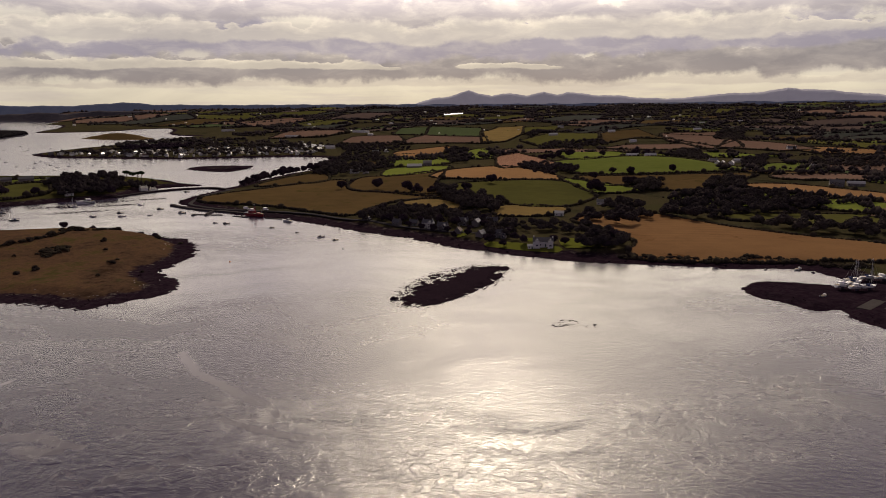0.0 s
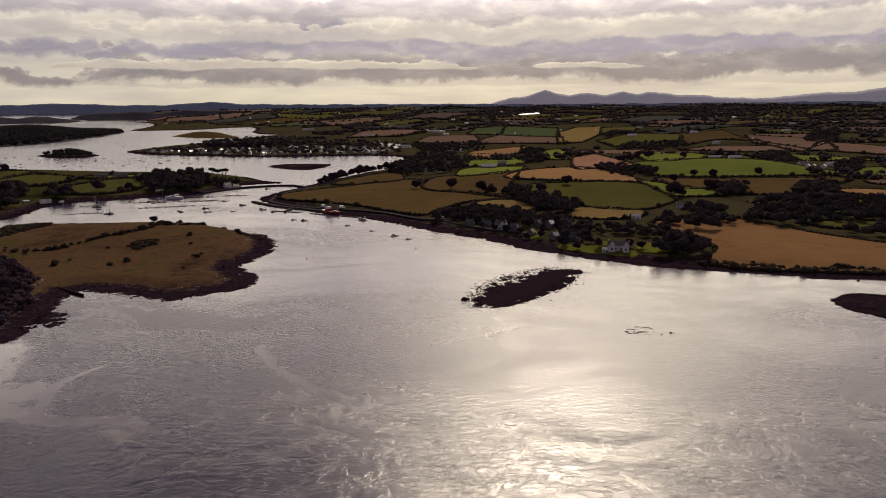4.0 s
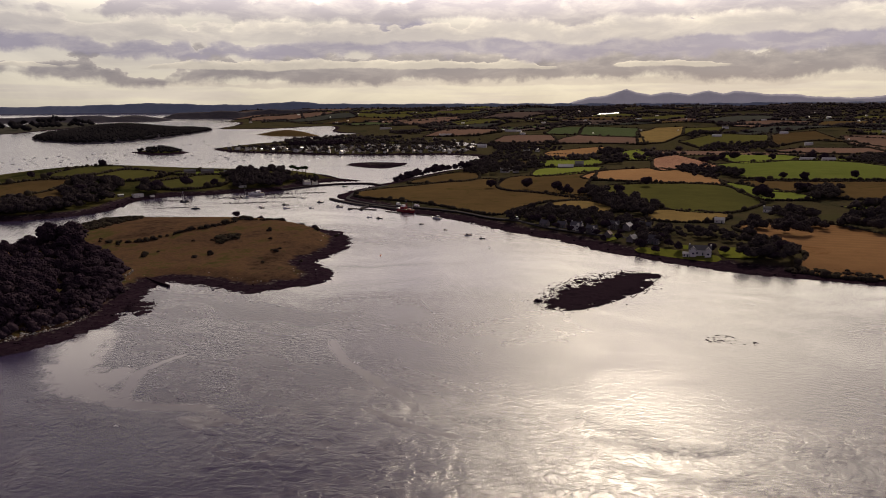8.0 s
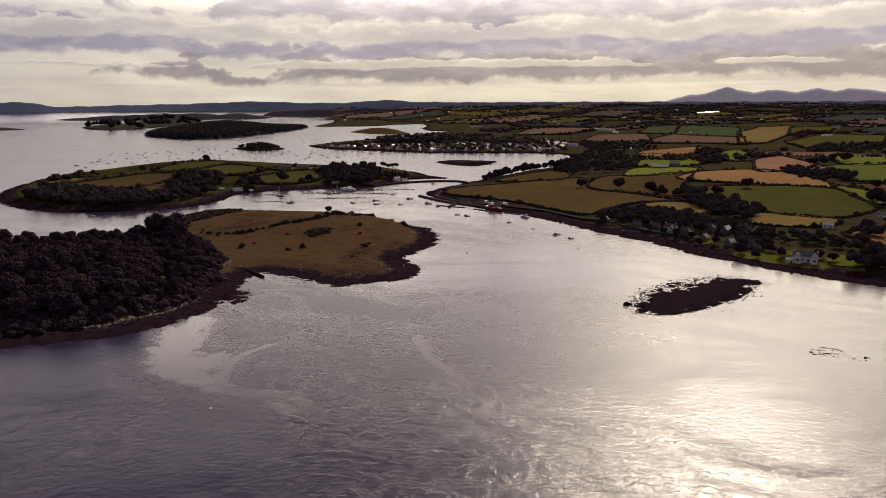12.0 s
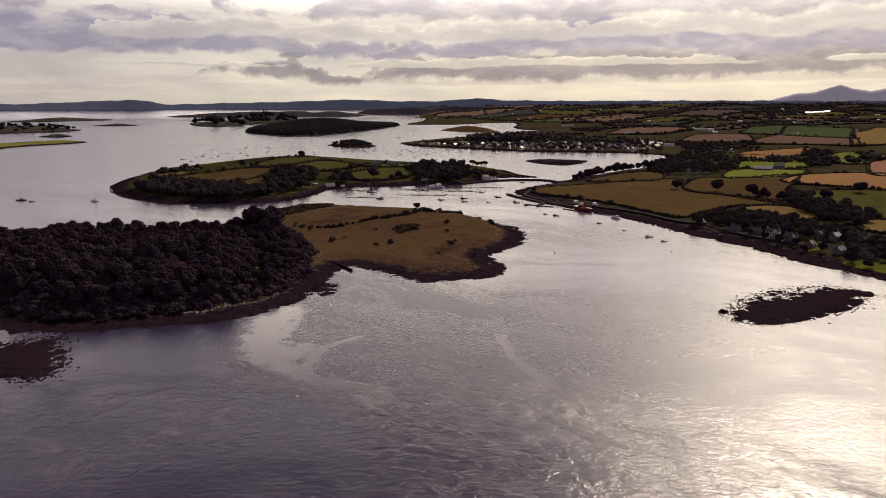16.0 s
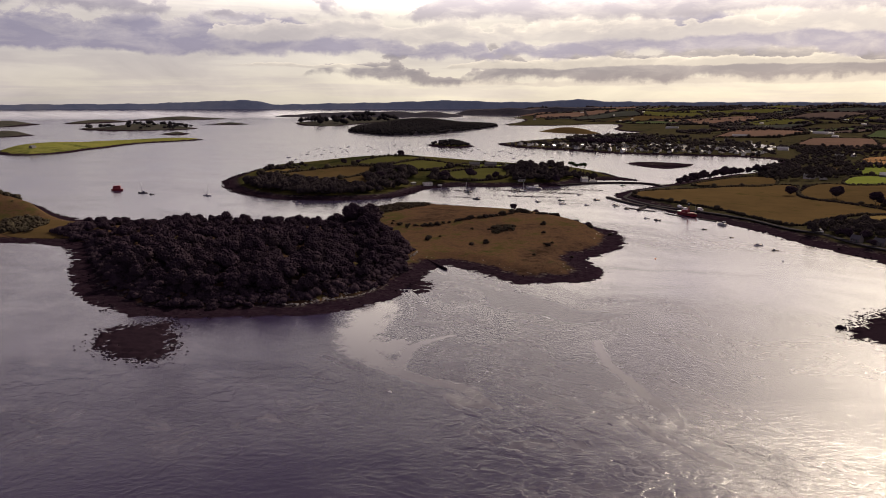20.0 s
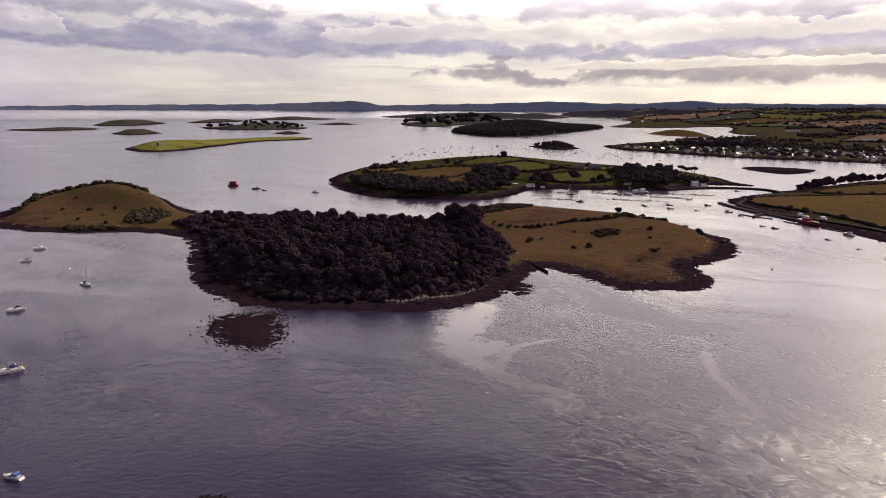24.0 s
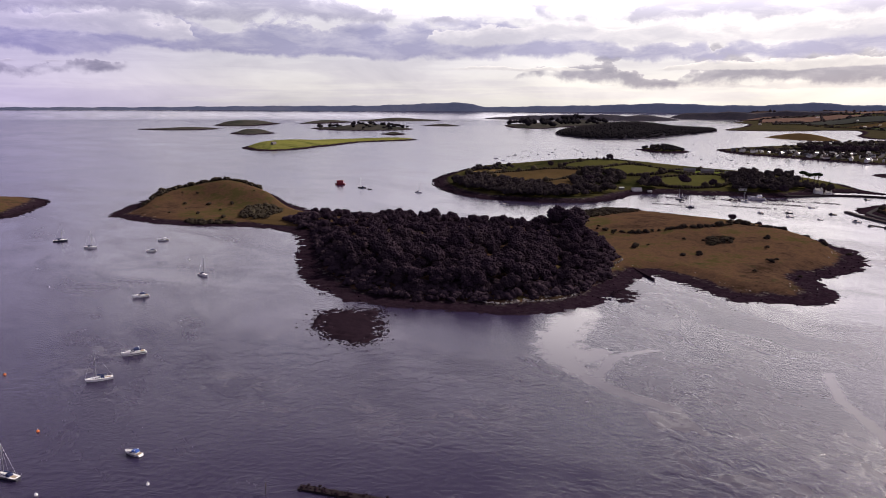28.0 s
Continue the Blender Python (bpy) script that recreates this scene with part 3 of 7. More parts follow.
WOOD = Land([(-555, 122), (-494, 148), (-453, 184), (-429, 198), (-404, 198), (-367, 182), (-333, 165), (-303, 154), (-262, 145), (-237, 157), (-208, 179), (-191, 201), (-185, 224),
             (-189, 246), (-199, 271), (-204, 286), (-200, 292), (-185, 288), (-170, 283), (-155, 280), (-145, 286), (-136, 296), (-128, 306), (-127, 318), (-130, 328), (-148, 348),
             (-145, 360), (-144, 381), (-149, 412), (-161, 433), (-180, 449), (-233, 467), (-287, 477), (-337, 474), (-363, 458), (-367, 436), (-347, 381), (-354, 338),
             (-393, 318), (-432, 295), (-467, 267), (-493, 261), (-536, 262), (-592, 273), (-641, 278), (-673, 256), (-662, 200), (-645, 176), (-615, 154), (-585, 138)],
            shore=17, bank=1.6, hills=[(-245, 410, 6.5, 85, 55, 20), (-305, 235, 5.0, 70, 60, 40), (-572, 224, 15.0, 34, 26, 20), (-592, 190, 8.0, 30, 22, 70), (-585, 165, 3.5, 18, 18, 0), (-530, 238, 6.5, 24, 20, 0)], foot=6, rough=1.3, seed=7, step=8)
LEFT = Land([(-618, 32), (-590, 58), (-604, 73), (-637, 89), (-668, 103), (-697, 100), (-715, 87), (-718, 40), (-740, -10), (-690, -30), (-640, 0)], shore=9, bank=1.5,
            hills=[(-680, 40, 5, 45, 45, 0)], rough=1.0, seed=9, step=8)
FARM = Land([(-619, 471), (-563, 436), (-515, 416), (-471, 414), (-445, 424), (-423, 436), (-406, 454), (-393, 483), (-396, 518), (-405, 555), (-394, 584), (-364, 604), (-346, 622),
             (-327, 628), (-308, 654), (-301, 684), (-304, 720), (-280, 742), (-262, 752), (-294, 773), (-338, 818), (-399, 835), (-474, 846), (-546, 851), (-636, 773), (-681, 720), (-728, 677),
             (-708, 596), (-679, 547), (-653, 510)],
            shore=12, bank=2.0, hills=[(-540, 660, 18, 130, 75, 35), (-400, 760, 4, 80, 60, 35)], rough=1.2, seed=11, step=9)
ISLES = {
    "wooded": Land([(-1518, 1640), (-1198, 1434), (-1134, 1539), (-1184, 1792), (-1367, 2309), (-1594, 2411), (-1801, 2328)], shore=10, hills=[(-1400, 1850, 26, 330, 150, 118)], rough=4, seed=13, step=30),
    "green": Land([(-1329, 540), (-1219, 516), (-1195, 583), (-1298, 737), (-1365, 848), (-1390, 1010), (-1494, 1013), (-1496, 861), (-1466, 688)], shore=12, bank=2.5,
                  hills=[(-1330, 630, 9, 130, 60, 120)], rough=3, seed=14, step=20),
    "cottage": Land([(-859, 1159), (-774, 1103), (-737, 1159), (-829, 1239)], shore=12, hills=[(-800, 1165, 4, 60, 35, 60)], rough=2, seed=15, step=15),
    "mud": Land([(-357, 956), (-316, 920), (-281, 905), (-267, 945), (-274, 1005), (-314, 1011), (-351, 997)], shore=30, bank=0.6, rough=2, seed=16, step=12),
    "holm": Land([(-2842, 1033), (-2934, 1140), (-3020, 1292), (-2970, 1392), (-2694, 1140), (-2708, 1029)], shore=14, hills=[(-2850, 1170, 18, 160, 80, 110)], rough=4, seed=17, step=40),
    "spit": Land([(-2500, 640), (-2350, 690), (-2330, 797), (-2420, 910), (-2480, 800)], shore=14, hills=[(-2400, 780, 6, 90, 60, 100)], rough=4, seed=18, step=40),
    "rock": Land([(-2023, 778), (-1880, 779), (-1953, 897), (-2114, 895)], shore=14, hills=[(-2000, 840, 10, 80, 50, 120)], rough=4, seed=19, step=30),
    "long": Land([(-2331, 1205), (-2073, 1176), (-1979, 1342), (-2097, 1497), (-2362, 1441)], shore=14, hills=[(-2160, 1330, 15, 150, 80, 110)], rough=5, seed=20, step=40),
    "stack": Land([(-1759, 1130), (-1650, 1111), (-1701, 1195), (-1760, 1200)], shore=14, hills=[(-1700, 1160, 6, 40, 30, 120)], rough=3, seed=21, step=25),
    "bar": Land([(-2990, 1480), (-2880, 1510), (-3060, 1830), (-3150, 1790)], shore=14, hills=[(-3000, 1640, 12, 150, 60, 120)], rough=4, seed=22, step=40),
    "outer": Land([(-3335, 1990), (-3200, 1990), (-3158, 2449), (-3485, 2506)], shore=14, hills=[(-3300, 2240, 14, 200, 80, 110)], rough=5, seed=23, step=50),
    "inner": Land([(-2420, 1763), (-2290, 1790), (-2300, 1900), (-2440, 1880)], shore=14, hills=[(-2350, 1830, 6, 60, 40, 120)], rough=4, seed=24, step=40),
    "flat": Land([(-1970, 1890), (-1856, 1918), (-1990, 2240), (-2322, 2956), (-2700, 3000), (-2481, 2578), (-2416, 2345), (-2321, 2159)], shore=16, hills=[(-2050, 2050, 9, 140, 70, 100), (-2450, 2750, 15, 260, 110, 120)], rough=6, seed=26, step=60),
    "drumlin": Land([(-1010, 1960), (-930, 1880), (-800, 1850), (-790, 1915), (-880, 1975)], shore=10, hills=[(-890, 1915, 13, 90, 42, 155)], rough=2, seed=27, step=20),
}
LANDS = [MAIN, SPIT, WOOD, LEFT, FARM, *ISLES.values()]


def ground(x, y):
    """The height of the land, or of the bed of the lough, at a place."""
    x, y = np.asarray(x, float), np.asarray(y, float)
    z = np.full(x.shape, -2.0)
    for land in LANDS:
        near = (x > land.low[0] - 20) & (x < land.high[0] + 20) & (y > land.low[1] - 20) & (y < land.high[1] + 20)
        if near.any():
            if x.shape:
                z[near] = np.maximum(z[near], land.height(x[near], y[near]))
            else:
                z = np.maximum(z, land.height(x, y))
    return z

# ---- water and land ----
def mesh_of(name, verts, faces, mat, smooth=False):
    """A mesh from places and faces."""
    me = bpy.data.meshes.new(name)
    if isinstance(faces, np.ndarray):
        v = np.asarray(verts, np.float32)
        k = faces.shape[1]
        me.vertices.add(len(v))
        me.vertices.foreach_set("co", v.ravel())
        me.loops.add(faces.size)
        me.loops.foreach_set("vertex_index", faces.ravel().astype(np.int32))
        me.polygons.add(len(faces))
        me.polygons.foreach_set("loop_start", np.arange(0, faces.size, k, dtype=np.int32))
    else:
        me.from_pydata([tuple(map(float, v)) for v in verts], [], faces)
    for m in (mat if isinstance(mat, (list, tuple)) else [mat]):
        me.materials.append(m)
    if smooth:
        me.polygons.foreach_set("use_smooth", [True] * len(me.polygons))
    me.update(calc_edges=True)
    return me


def sheet(name, xs, ys, zf, mat, keep=None):
    """A sheet over lines of x and y; zf gives height and distance inland."""
    gx, gy = np.meshgrid(xs, ys)
    z, d = zf(gx, gy)
    nx, ny = len(xs), len(ys)
    idx = np.arange(nx * ny).reshape(ny, nx)
    quads = np.stack([idx[:-1, :-1], idx[:-1, 1:], idx[1:, 1:], idx[1:, :-1]], -1).reshape(-1, 4)
    if keep is not None:
        ok = keep(gx, gy, d).ravel()
        quads = quads[ok[quads].any(1)]
    used = np.unique(quads)
    back = np.full(nx * ny, -1)
    back[used] = np.arange(len(used))
    v = np.stack([gx.ravel(), gy.ravel(), z.ravel()], 1)[used]
    me = mesh_of(name, v, back[quads], mat, True)
    at = me.attributes.new("inland", "FLOAT", "POINT")
    at.data.foreach_set("value", d.ravel()[used].astype(np.float32))
    return new(name, me)


def lines(a, b, near, step, grow):
    """Lines from a to b, close together near a place and wider apart away from it."""
    out = [near]
    s = step
    while out[-1] < b:
        out.append(out[-1] + s)
        s *= grow
    s = step
    while out[0] > a:
        out.insert(0, out[0] - s)
        s *= grow
    return np.array(out)


def patchy(x, y, size, seed, steps=3):
    """Uneven patches between -1 and 1, of about that size, with finer ones on them."""
    rng = np.random.RandomState(seed)
    grid = rng.rand(64, 64) * 2 - 1
    out, amp, total = 0.0, 1.0, 0.0
    for k in range(steps):
        u, v = x / size * 2 ** k + 7.3 * k, y / size * 2 ** k + 3.1 * k
        i, j = np.floor(u).astype(int), np.floor(v).astype(int)
        fu, fv = ease(u - i, 0, 1), ease(v - j, 0, 1)
        g = lambda a, b: grid[a % 64, b % 64]
        out = out + amp * ((g(i, j) * (1 - fu) + g(i + 1, j) * fu) * (1 - fv) + (g(i, j + 1) * (1 - fu) + g(i + 1, j + 1) * fu) * fv)
        total += amp
        amp *= 0.6
    return out / total


def land_zf(land):
    def f(x, y):
        d = inside(land.line, x, y)
        z = land.height(x, y, d)
        bumps = 0.2 * (np.sin(x * 0.9 + np.sin(y * 0.7)) * np.sin(y * 1.1 + 1.3 * np.sin(x * 0.5)))
        z = z + 0.34 * patchy(x, y, 9.0, 4) * ease(d, -9, -3) * (1 - ease(d, land.shore * 0.4, land.shore * 0.8)) * (np.hypot(x, y) < 900)
        return z + bumps * ease(d, -6, 3) * (1 - ease(d, land.shore, land.shore * 1.4) * 0.7), d
    return f


far_lift = lambda r: 50 * ease(r, 4000, 4950)
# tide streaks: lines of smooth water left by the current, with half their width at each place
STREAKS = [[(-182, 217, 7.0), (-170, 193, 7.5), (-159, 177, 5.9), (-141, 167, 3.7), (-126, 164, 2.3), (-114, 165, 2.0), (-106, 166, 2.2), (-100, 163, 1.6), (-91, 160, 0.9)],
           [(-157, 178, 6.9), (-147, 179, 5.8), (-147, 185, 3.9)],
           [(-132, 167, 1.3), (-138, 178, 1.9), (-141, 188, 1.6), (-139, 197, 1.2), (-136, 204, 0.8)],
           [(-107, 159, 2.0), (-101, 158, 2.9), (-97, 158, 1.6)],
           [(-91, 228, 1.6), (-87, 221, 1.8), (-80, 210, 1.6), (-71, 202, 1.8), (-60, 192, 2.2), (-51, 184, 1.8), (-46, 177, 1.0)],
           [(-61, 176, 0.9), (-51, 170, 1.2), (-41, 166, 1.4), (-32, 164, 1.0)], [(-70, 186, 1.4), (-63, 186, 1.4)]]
# where the tide runs fastest
RACE = [[(-240, 60, 26), (-180, 105, 26), (-135, 135, 24), (-100, 150, 22), (-62, 163, 26), (-20, 158, 26), (20, 150, 24), (60, 165, 20), (110, 190, 14)],
        [(-70, 100, 28), (-20, 120, 30), (30, 120, 28)]]


def near_line(points, x, y):
    """1 along the middle of a line, 0.5 at its edge, falling to 0 outside."""
    q = rounded([p[:2] for p in points], 3, closed=False)
    knots = np.r_[0, np.cumsum(np.linalg.norm(np.diff(np.array(points)[:, :2], axis=0), axis=1))]
    run = np.r_[0, np.cumsum(np.linalg.norm(np.diff(q, axis=0), axis=1))]
    half = np.interp(run / run[-1], knots / knots[-1], [p[2] for p in points])
    best = np.full(x.shape, 9.0)
    for (ax, ay), (bx, by), wa, wb in zip(q[:-1], q[1:], half[:-1], half[1:]):
        ex, ey = bx - ax, by - ay
        u = np.clip(((x - ax) * ex + (y - ay) * ey) / (ex * ex + ey * ey + 1e-9), 0, 1)
        best = np.minimum(best, np.hypot(x - ax - u * ex, y - ay - u * ey) / (wa + (wb - wa) * u))
    return np.clip(1 - best / 2, 0, 1)


wx, wy = lines(-5300, 5300, -110, 5.0, 1.02), lines(-5300, 5300, 180, 5.0, 1.02)
wx = np.unique(np.r_[wx[wx < -300], np.arange(-300, 160, 1.4), wx[wx > 160]])
wy = np.unique(np.r_[wy[wy < 50], np.arange(50, 250, 1.4), wy[wy > 250]])
water = sheet("water", wx, wy, lambda x, y: (far_lift(np.hypot(x, y)) * (x < 200), np.full(x.shape, -50.0)), M_WATER)
co = np.empty(len(water.data.vertices) * 3, np.float32)
water.data.vertices.foreach_get("co", co)
co = co.reshape(-1, 3)
ok = (co[:, 0] > -330) & (co[:, 0] < 180) & (co[:, 1] > 20) & (co[:, 1] < 260)
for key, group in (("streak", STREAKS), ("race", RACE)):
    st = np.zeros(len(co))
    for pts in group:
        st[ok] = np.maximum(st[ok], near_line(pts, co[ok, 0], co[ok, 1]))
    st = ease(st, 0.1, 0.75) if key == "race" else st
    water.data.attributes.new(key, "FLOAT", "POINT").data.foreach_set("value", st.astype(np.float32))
tagged(water, "calm grey tidal water with ripples and smooth tide streaks", "water", kind="structure")
bed = mesh_of("ground", [(-5300, -5300, -3), (5300, -5300, -3), (5300, 5300, -3), (-5300, 5300, -3)], [(0, 1, 2, 3)], M_MUD)
tagged(new("ground", bed), "dark muddy bed under the tidal water", "ground", kind="structure")

tagged(sheet("mainland", lines(-3400, 5300, 80, 5.0, 1.018), lines(0, 5300, 400, 4.0, 1.014), land_zf(MAIN), M_MAIN, lambda x, y, d: d > -14),
       "rolling farmland with a dark weedy shore and low hills", "land", kind="structure")


def island(name, land, step, mat, label):
    xs = np.arange(land.low[0] - 16, land.high[0] + 16 + step, step)
    ys = np.arange(land.low[1] - 16, land.high[1] + 16 + step, step)
    return tagged(sheet(name, xs, ys, land_zf(land), mat, lambda x, y, d: d > -14), label, "island", kind="structure")


island("shore_spit", SPIT, 1.5, M_MUD, "low muddy spit with stones beside the boatyard")
island("wooded_island", WOOD, 2.2, M_ISLE, "low island of brown heath with a wide stony shore")
island("heath_island", LEFT, 2.5, M_ISLE, "small low heath island with a dark shore")
island("farm_island", FARM, 3.0, M_FARM, "low farm island rising to a grassy crown")
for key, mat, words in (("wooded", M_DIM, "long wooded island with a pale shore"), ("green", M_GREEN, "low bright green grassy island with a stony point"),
                        ("cottage", M_FARM, "tiny island with a white cottage among trees"), ("mud", M_MUD, "flat dark mud bank bared by the tide"),
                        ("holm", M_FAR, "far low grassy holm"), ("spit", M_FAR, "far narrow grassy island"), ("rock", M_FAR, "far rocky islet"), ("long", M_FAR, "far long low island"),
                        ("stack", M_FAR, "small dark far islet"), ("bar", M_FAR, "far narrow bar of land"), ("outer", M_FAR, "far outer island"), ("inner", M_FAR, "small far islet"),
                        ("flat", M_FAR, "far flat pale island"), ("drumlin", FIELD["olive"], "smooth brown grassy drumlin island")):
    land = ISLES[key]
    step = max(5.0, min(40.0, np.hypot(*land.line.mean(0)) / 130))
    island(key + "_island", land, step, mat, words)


def ridge(name, r, heights, mat, label, base=-5.0, depth=60.0, jag=0.0, seed=0):
    """A line of hills at the skyline, from (degrees left of +y, height) marks."""
    rng = np.random.RandomState(seed)
    a0, a1 = heights[0][0], heights[-1][0]
    n = int(abs(a1 - a0) / 0.12) + 2
    az = np.linspace(a0, a1, n)
    hh = np.interp(az, [h[0] for h in heights][::1 if a1 > a0 else -1], [h[1] for h in heights][::1 if a1 > a0 else -1])
    k = np.array([1, 2, 3, 2, 1]) / 9
    hh = hh if jag > 2 else np.convolve(np.pad(hh, 2, mode="edge"), k, "valid")
    wob = sum(np.sin(az * f + rng.rand() * 6) * a for f, a in ((2.1, 1.0), (4.7, 0.6), (11.0, 0.35), (23.0, 0.3)))
    hh = hh + wob * jag
    v, f = [], []
    for a, h in zip(np.radians(az), hh):
        for rr, zz in ((r - depth * 6, base), (r - depth * 3, base + (h - base) * 0.45), (r - depth, base + (h - base) * 0.86), (r, h), (r + depth * 0.4, base)):
            v.append((-math.sin(a) * rr, math.cos(a) * rr, zz))
    for i in range(n - 1):
        for j in range(4):
            f.append((i * 5 + j, i * 5 + j + 1, i * 5 + 6 + j, i * 5 + 5 + j))
    return tagged(new(name, mesh_of(name, v, f, mat, True)), label, "hill", kind="structure")


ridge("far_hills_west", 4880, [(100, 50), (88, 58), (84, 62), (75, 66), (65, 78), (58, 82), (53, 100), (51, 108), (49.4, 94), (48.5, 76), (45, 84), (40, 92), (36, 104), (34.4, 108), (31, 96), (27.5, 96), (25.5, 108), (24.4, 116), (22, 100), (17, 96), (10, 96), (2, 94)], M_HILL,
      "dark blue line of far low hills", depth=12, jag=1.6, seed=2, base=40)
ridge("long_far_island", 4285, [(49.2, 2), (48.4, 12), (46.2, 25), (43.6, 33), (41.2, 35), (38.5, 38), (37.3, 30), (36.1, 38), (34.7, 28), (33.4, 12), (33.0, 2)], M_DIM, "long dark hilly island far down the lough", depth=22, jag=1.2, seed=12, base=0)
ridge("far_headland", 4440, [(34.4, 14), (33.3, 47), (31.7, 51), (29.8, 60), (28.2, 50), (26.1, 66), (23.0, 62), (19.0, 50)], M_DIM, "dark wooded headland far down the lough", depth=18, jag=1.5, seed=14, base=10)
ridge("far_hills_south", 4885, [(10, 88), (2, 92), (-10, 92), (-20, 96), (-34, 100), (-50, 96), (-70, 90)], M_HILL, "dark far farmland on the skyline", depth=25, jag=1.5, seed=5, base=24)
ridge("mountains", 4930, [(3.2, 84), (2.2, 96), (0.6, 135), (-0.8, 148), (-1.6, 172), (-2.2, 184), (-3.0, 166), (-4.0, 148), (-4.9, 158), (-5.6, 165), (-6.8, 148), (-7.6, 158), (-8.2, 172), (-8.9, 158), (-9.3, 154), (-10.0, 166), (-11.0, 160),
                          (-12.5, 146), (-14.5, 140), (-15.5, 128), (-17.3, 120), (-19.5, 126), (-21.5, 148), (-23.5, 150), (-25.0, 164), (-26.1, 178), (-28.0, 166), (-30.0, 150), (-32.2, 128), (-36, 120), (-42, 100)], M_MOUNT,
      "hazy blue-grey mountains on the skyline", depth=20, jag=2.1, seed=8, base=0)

# ---- fields: corners in metres ----
FIELDS = [
    ("olive", [(-213, 614), (-169, 688), (-111, 747), (-87, 659), (-49, 636), (5, 608), (-36, 589), (-59, 552), (-74, 518), (-129, 561)]),
    ("olive", [(-89, 667), (-88, 768), (-48, 776), (-1, 820), (-8, 679), (-7, 610), (-49, 636)]),
    ("lime", [(-68, 788), (-62, 885), (6, 900), (-1, 820), (-48, 776)]),
    ("lime", [(-89, 980), (-72, 1154), (7, 1096), (1, 954), (-65, 922)]),
    ("stubble", [(-69, 1104), (-76, 1222), (7, 1311), (7, 1215), (-33, 1112)]),
    ("teal", [(-131, 1849), (-127, 2150), (-41, 2148), (-45, 1835)]),
    ("teal", [(-42, 1835), (-39, 2148), (117, 2121), (92, 1617)]),
    ("earth", [(-82, 1401), (-44, 1805), (94, 1569), (89, 1396)]),
    ("earth", [(-227, 1555), (-215, 1684), (-110, 1748), (-84, 1487), (-110, 1401)]),
    ("earth", [(-434, 1771), (-427, 1946), (-343, 2375), (-248, 1825), (-294, 1739)]),
    ("tan", [(82, 1407), (106, 1905), (169, 2148), (248, 2158), (187, 1645), (133, 1463)]),
    ("green", [(192, 1639), (250, 2128), (356, 2100), (309, 1950)]),
    ("green", [(167, 1466), (250, 1613), (408, 1839), (316, 1400), (252, 1354), (191, 1356)]),
    ("olive", [(410, 1814), (508, 1815), (509, 1607), (338, 1381), (318, 1400)]),
    ("lime", [(48, 1226), (91, 1264), (83, 1081), (43, 1075)]),
    ("windrow", [(71, 871), (101, 1204), (123, 1192), (145, 947), (135, 849), (103, 864)]),
    ("stubble", [(-4, 733), (9, 828), (58, 878), (89, 857), (122, 731), (102, 710)]),
    ("green", [(13, 642), (18, 679), (111, 694), (130, 621), (128, 590), (96, 545), (63, 550), (48, 576), (17, 618)]),
    ("tan", [(-35, 573), (-7, 590), (17, 551), (11, 535), (-20, 549)]),
    ("tan", [(41, 507), (50, 549), (95, 537), (82, 504)]),
    ("lime", [(123, 723), (132, 711), (185, 643), (151, 620), (132, 631)]),
    ("bright", [(147, 914), (231, 965), (307, 963), (325, 831), (325, 766), (166, 760), (146, 805)]),
    ("olive", [(146, 731), (199, 735), (321, 733), (305, 700), (264, 658), (208, 642), (194, 678), (161, 666)]),
    ("lime", [(211, 1233), (292, 1187), (274, 1023), (178, 950)]),
    ("earth", [(295, 1279), (350, 1311), (437, 1239), (428, 1163), (376, 1183)]),
    ("earth", [(537, 1699), (624, 1611), (488, 1135), (434, 1158), (435, 1341)]),
    ("straw", [(95, 480), (138, 510), (157, 504), (192, 446), (221, 416), (254, 387), (231, 351), (195, 359), (157, 361), (108, 372), (116, 404), (109, 444)]),
    ("bright", [(350, 760), (416, 868), (500, 911), (422, 773)]),
    ("earth", [(358, 725), (462, 726), (429, 673), (345, 693)]),
    ("stubble", [(291, 660), (334, 658), (381, 589), (362, 558), (327, 605)]),
    ("lime", [(321, 578), (356, 548), (333, 512), (298, 533)]),
    ("green", [(210, 500), (251, 508), (322, 495), (295, 452), (265, 457), (205, 478)]),
    ("earth", [(456, 1151), (530, 1238), (560, 1118), (566, 1051), (514, 1058)]),
    ("stubble", [(545, 1085), (586, 1064), (636, 1006), (612, 978), (551, 1014)]),
    ("earth", [(538, 1716), (662, 1679), (646, 1510), (462, 1166), (450, 1330)]),
    ("olive", [(-588, 525), (-554, 579), (-509, 604), (-510, 581), (-516, 531)]),
    ("olive", [(-506, 519), (-504, 562), (-500, 577), (-456, 518), (-461, 503)]),
    ("green", [(-544, 600), (-533, 650), (-496, 666), (-508, 623)]),
    ("green", [(-503, 615), (-490, 658), (-451, 666), (-464, 626)]),
    ("green", [(-438, 623), (-423, 676), (-404, 695), (-377, 654), (-399, 610)]),
    ("lime", [(-449, 674), (-432, 702), (-404, 723), (-403, 709), (-426, 681)]),
    ("olive", [(-192, 712), (-184, 770), (-163, 826), (-140, 822), (-128, 744), (-160, 718)]),
    ("olive", [(-128, 930), (-122, 1010), (-92, 1000), (-95, 920)]),
    ("tan", [(-613, 518), (-624, 546), (-599, 559), (-591, 544)]),
]
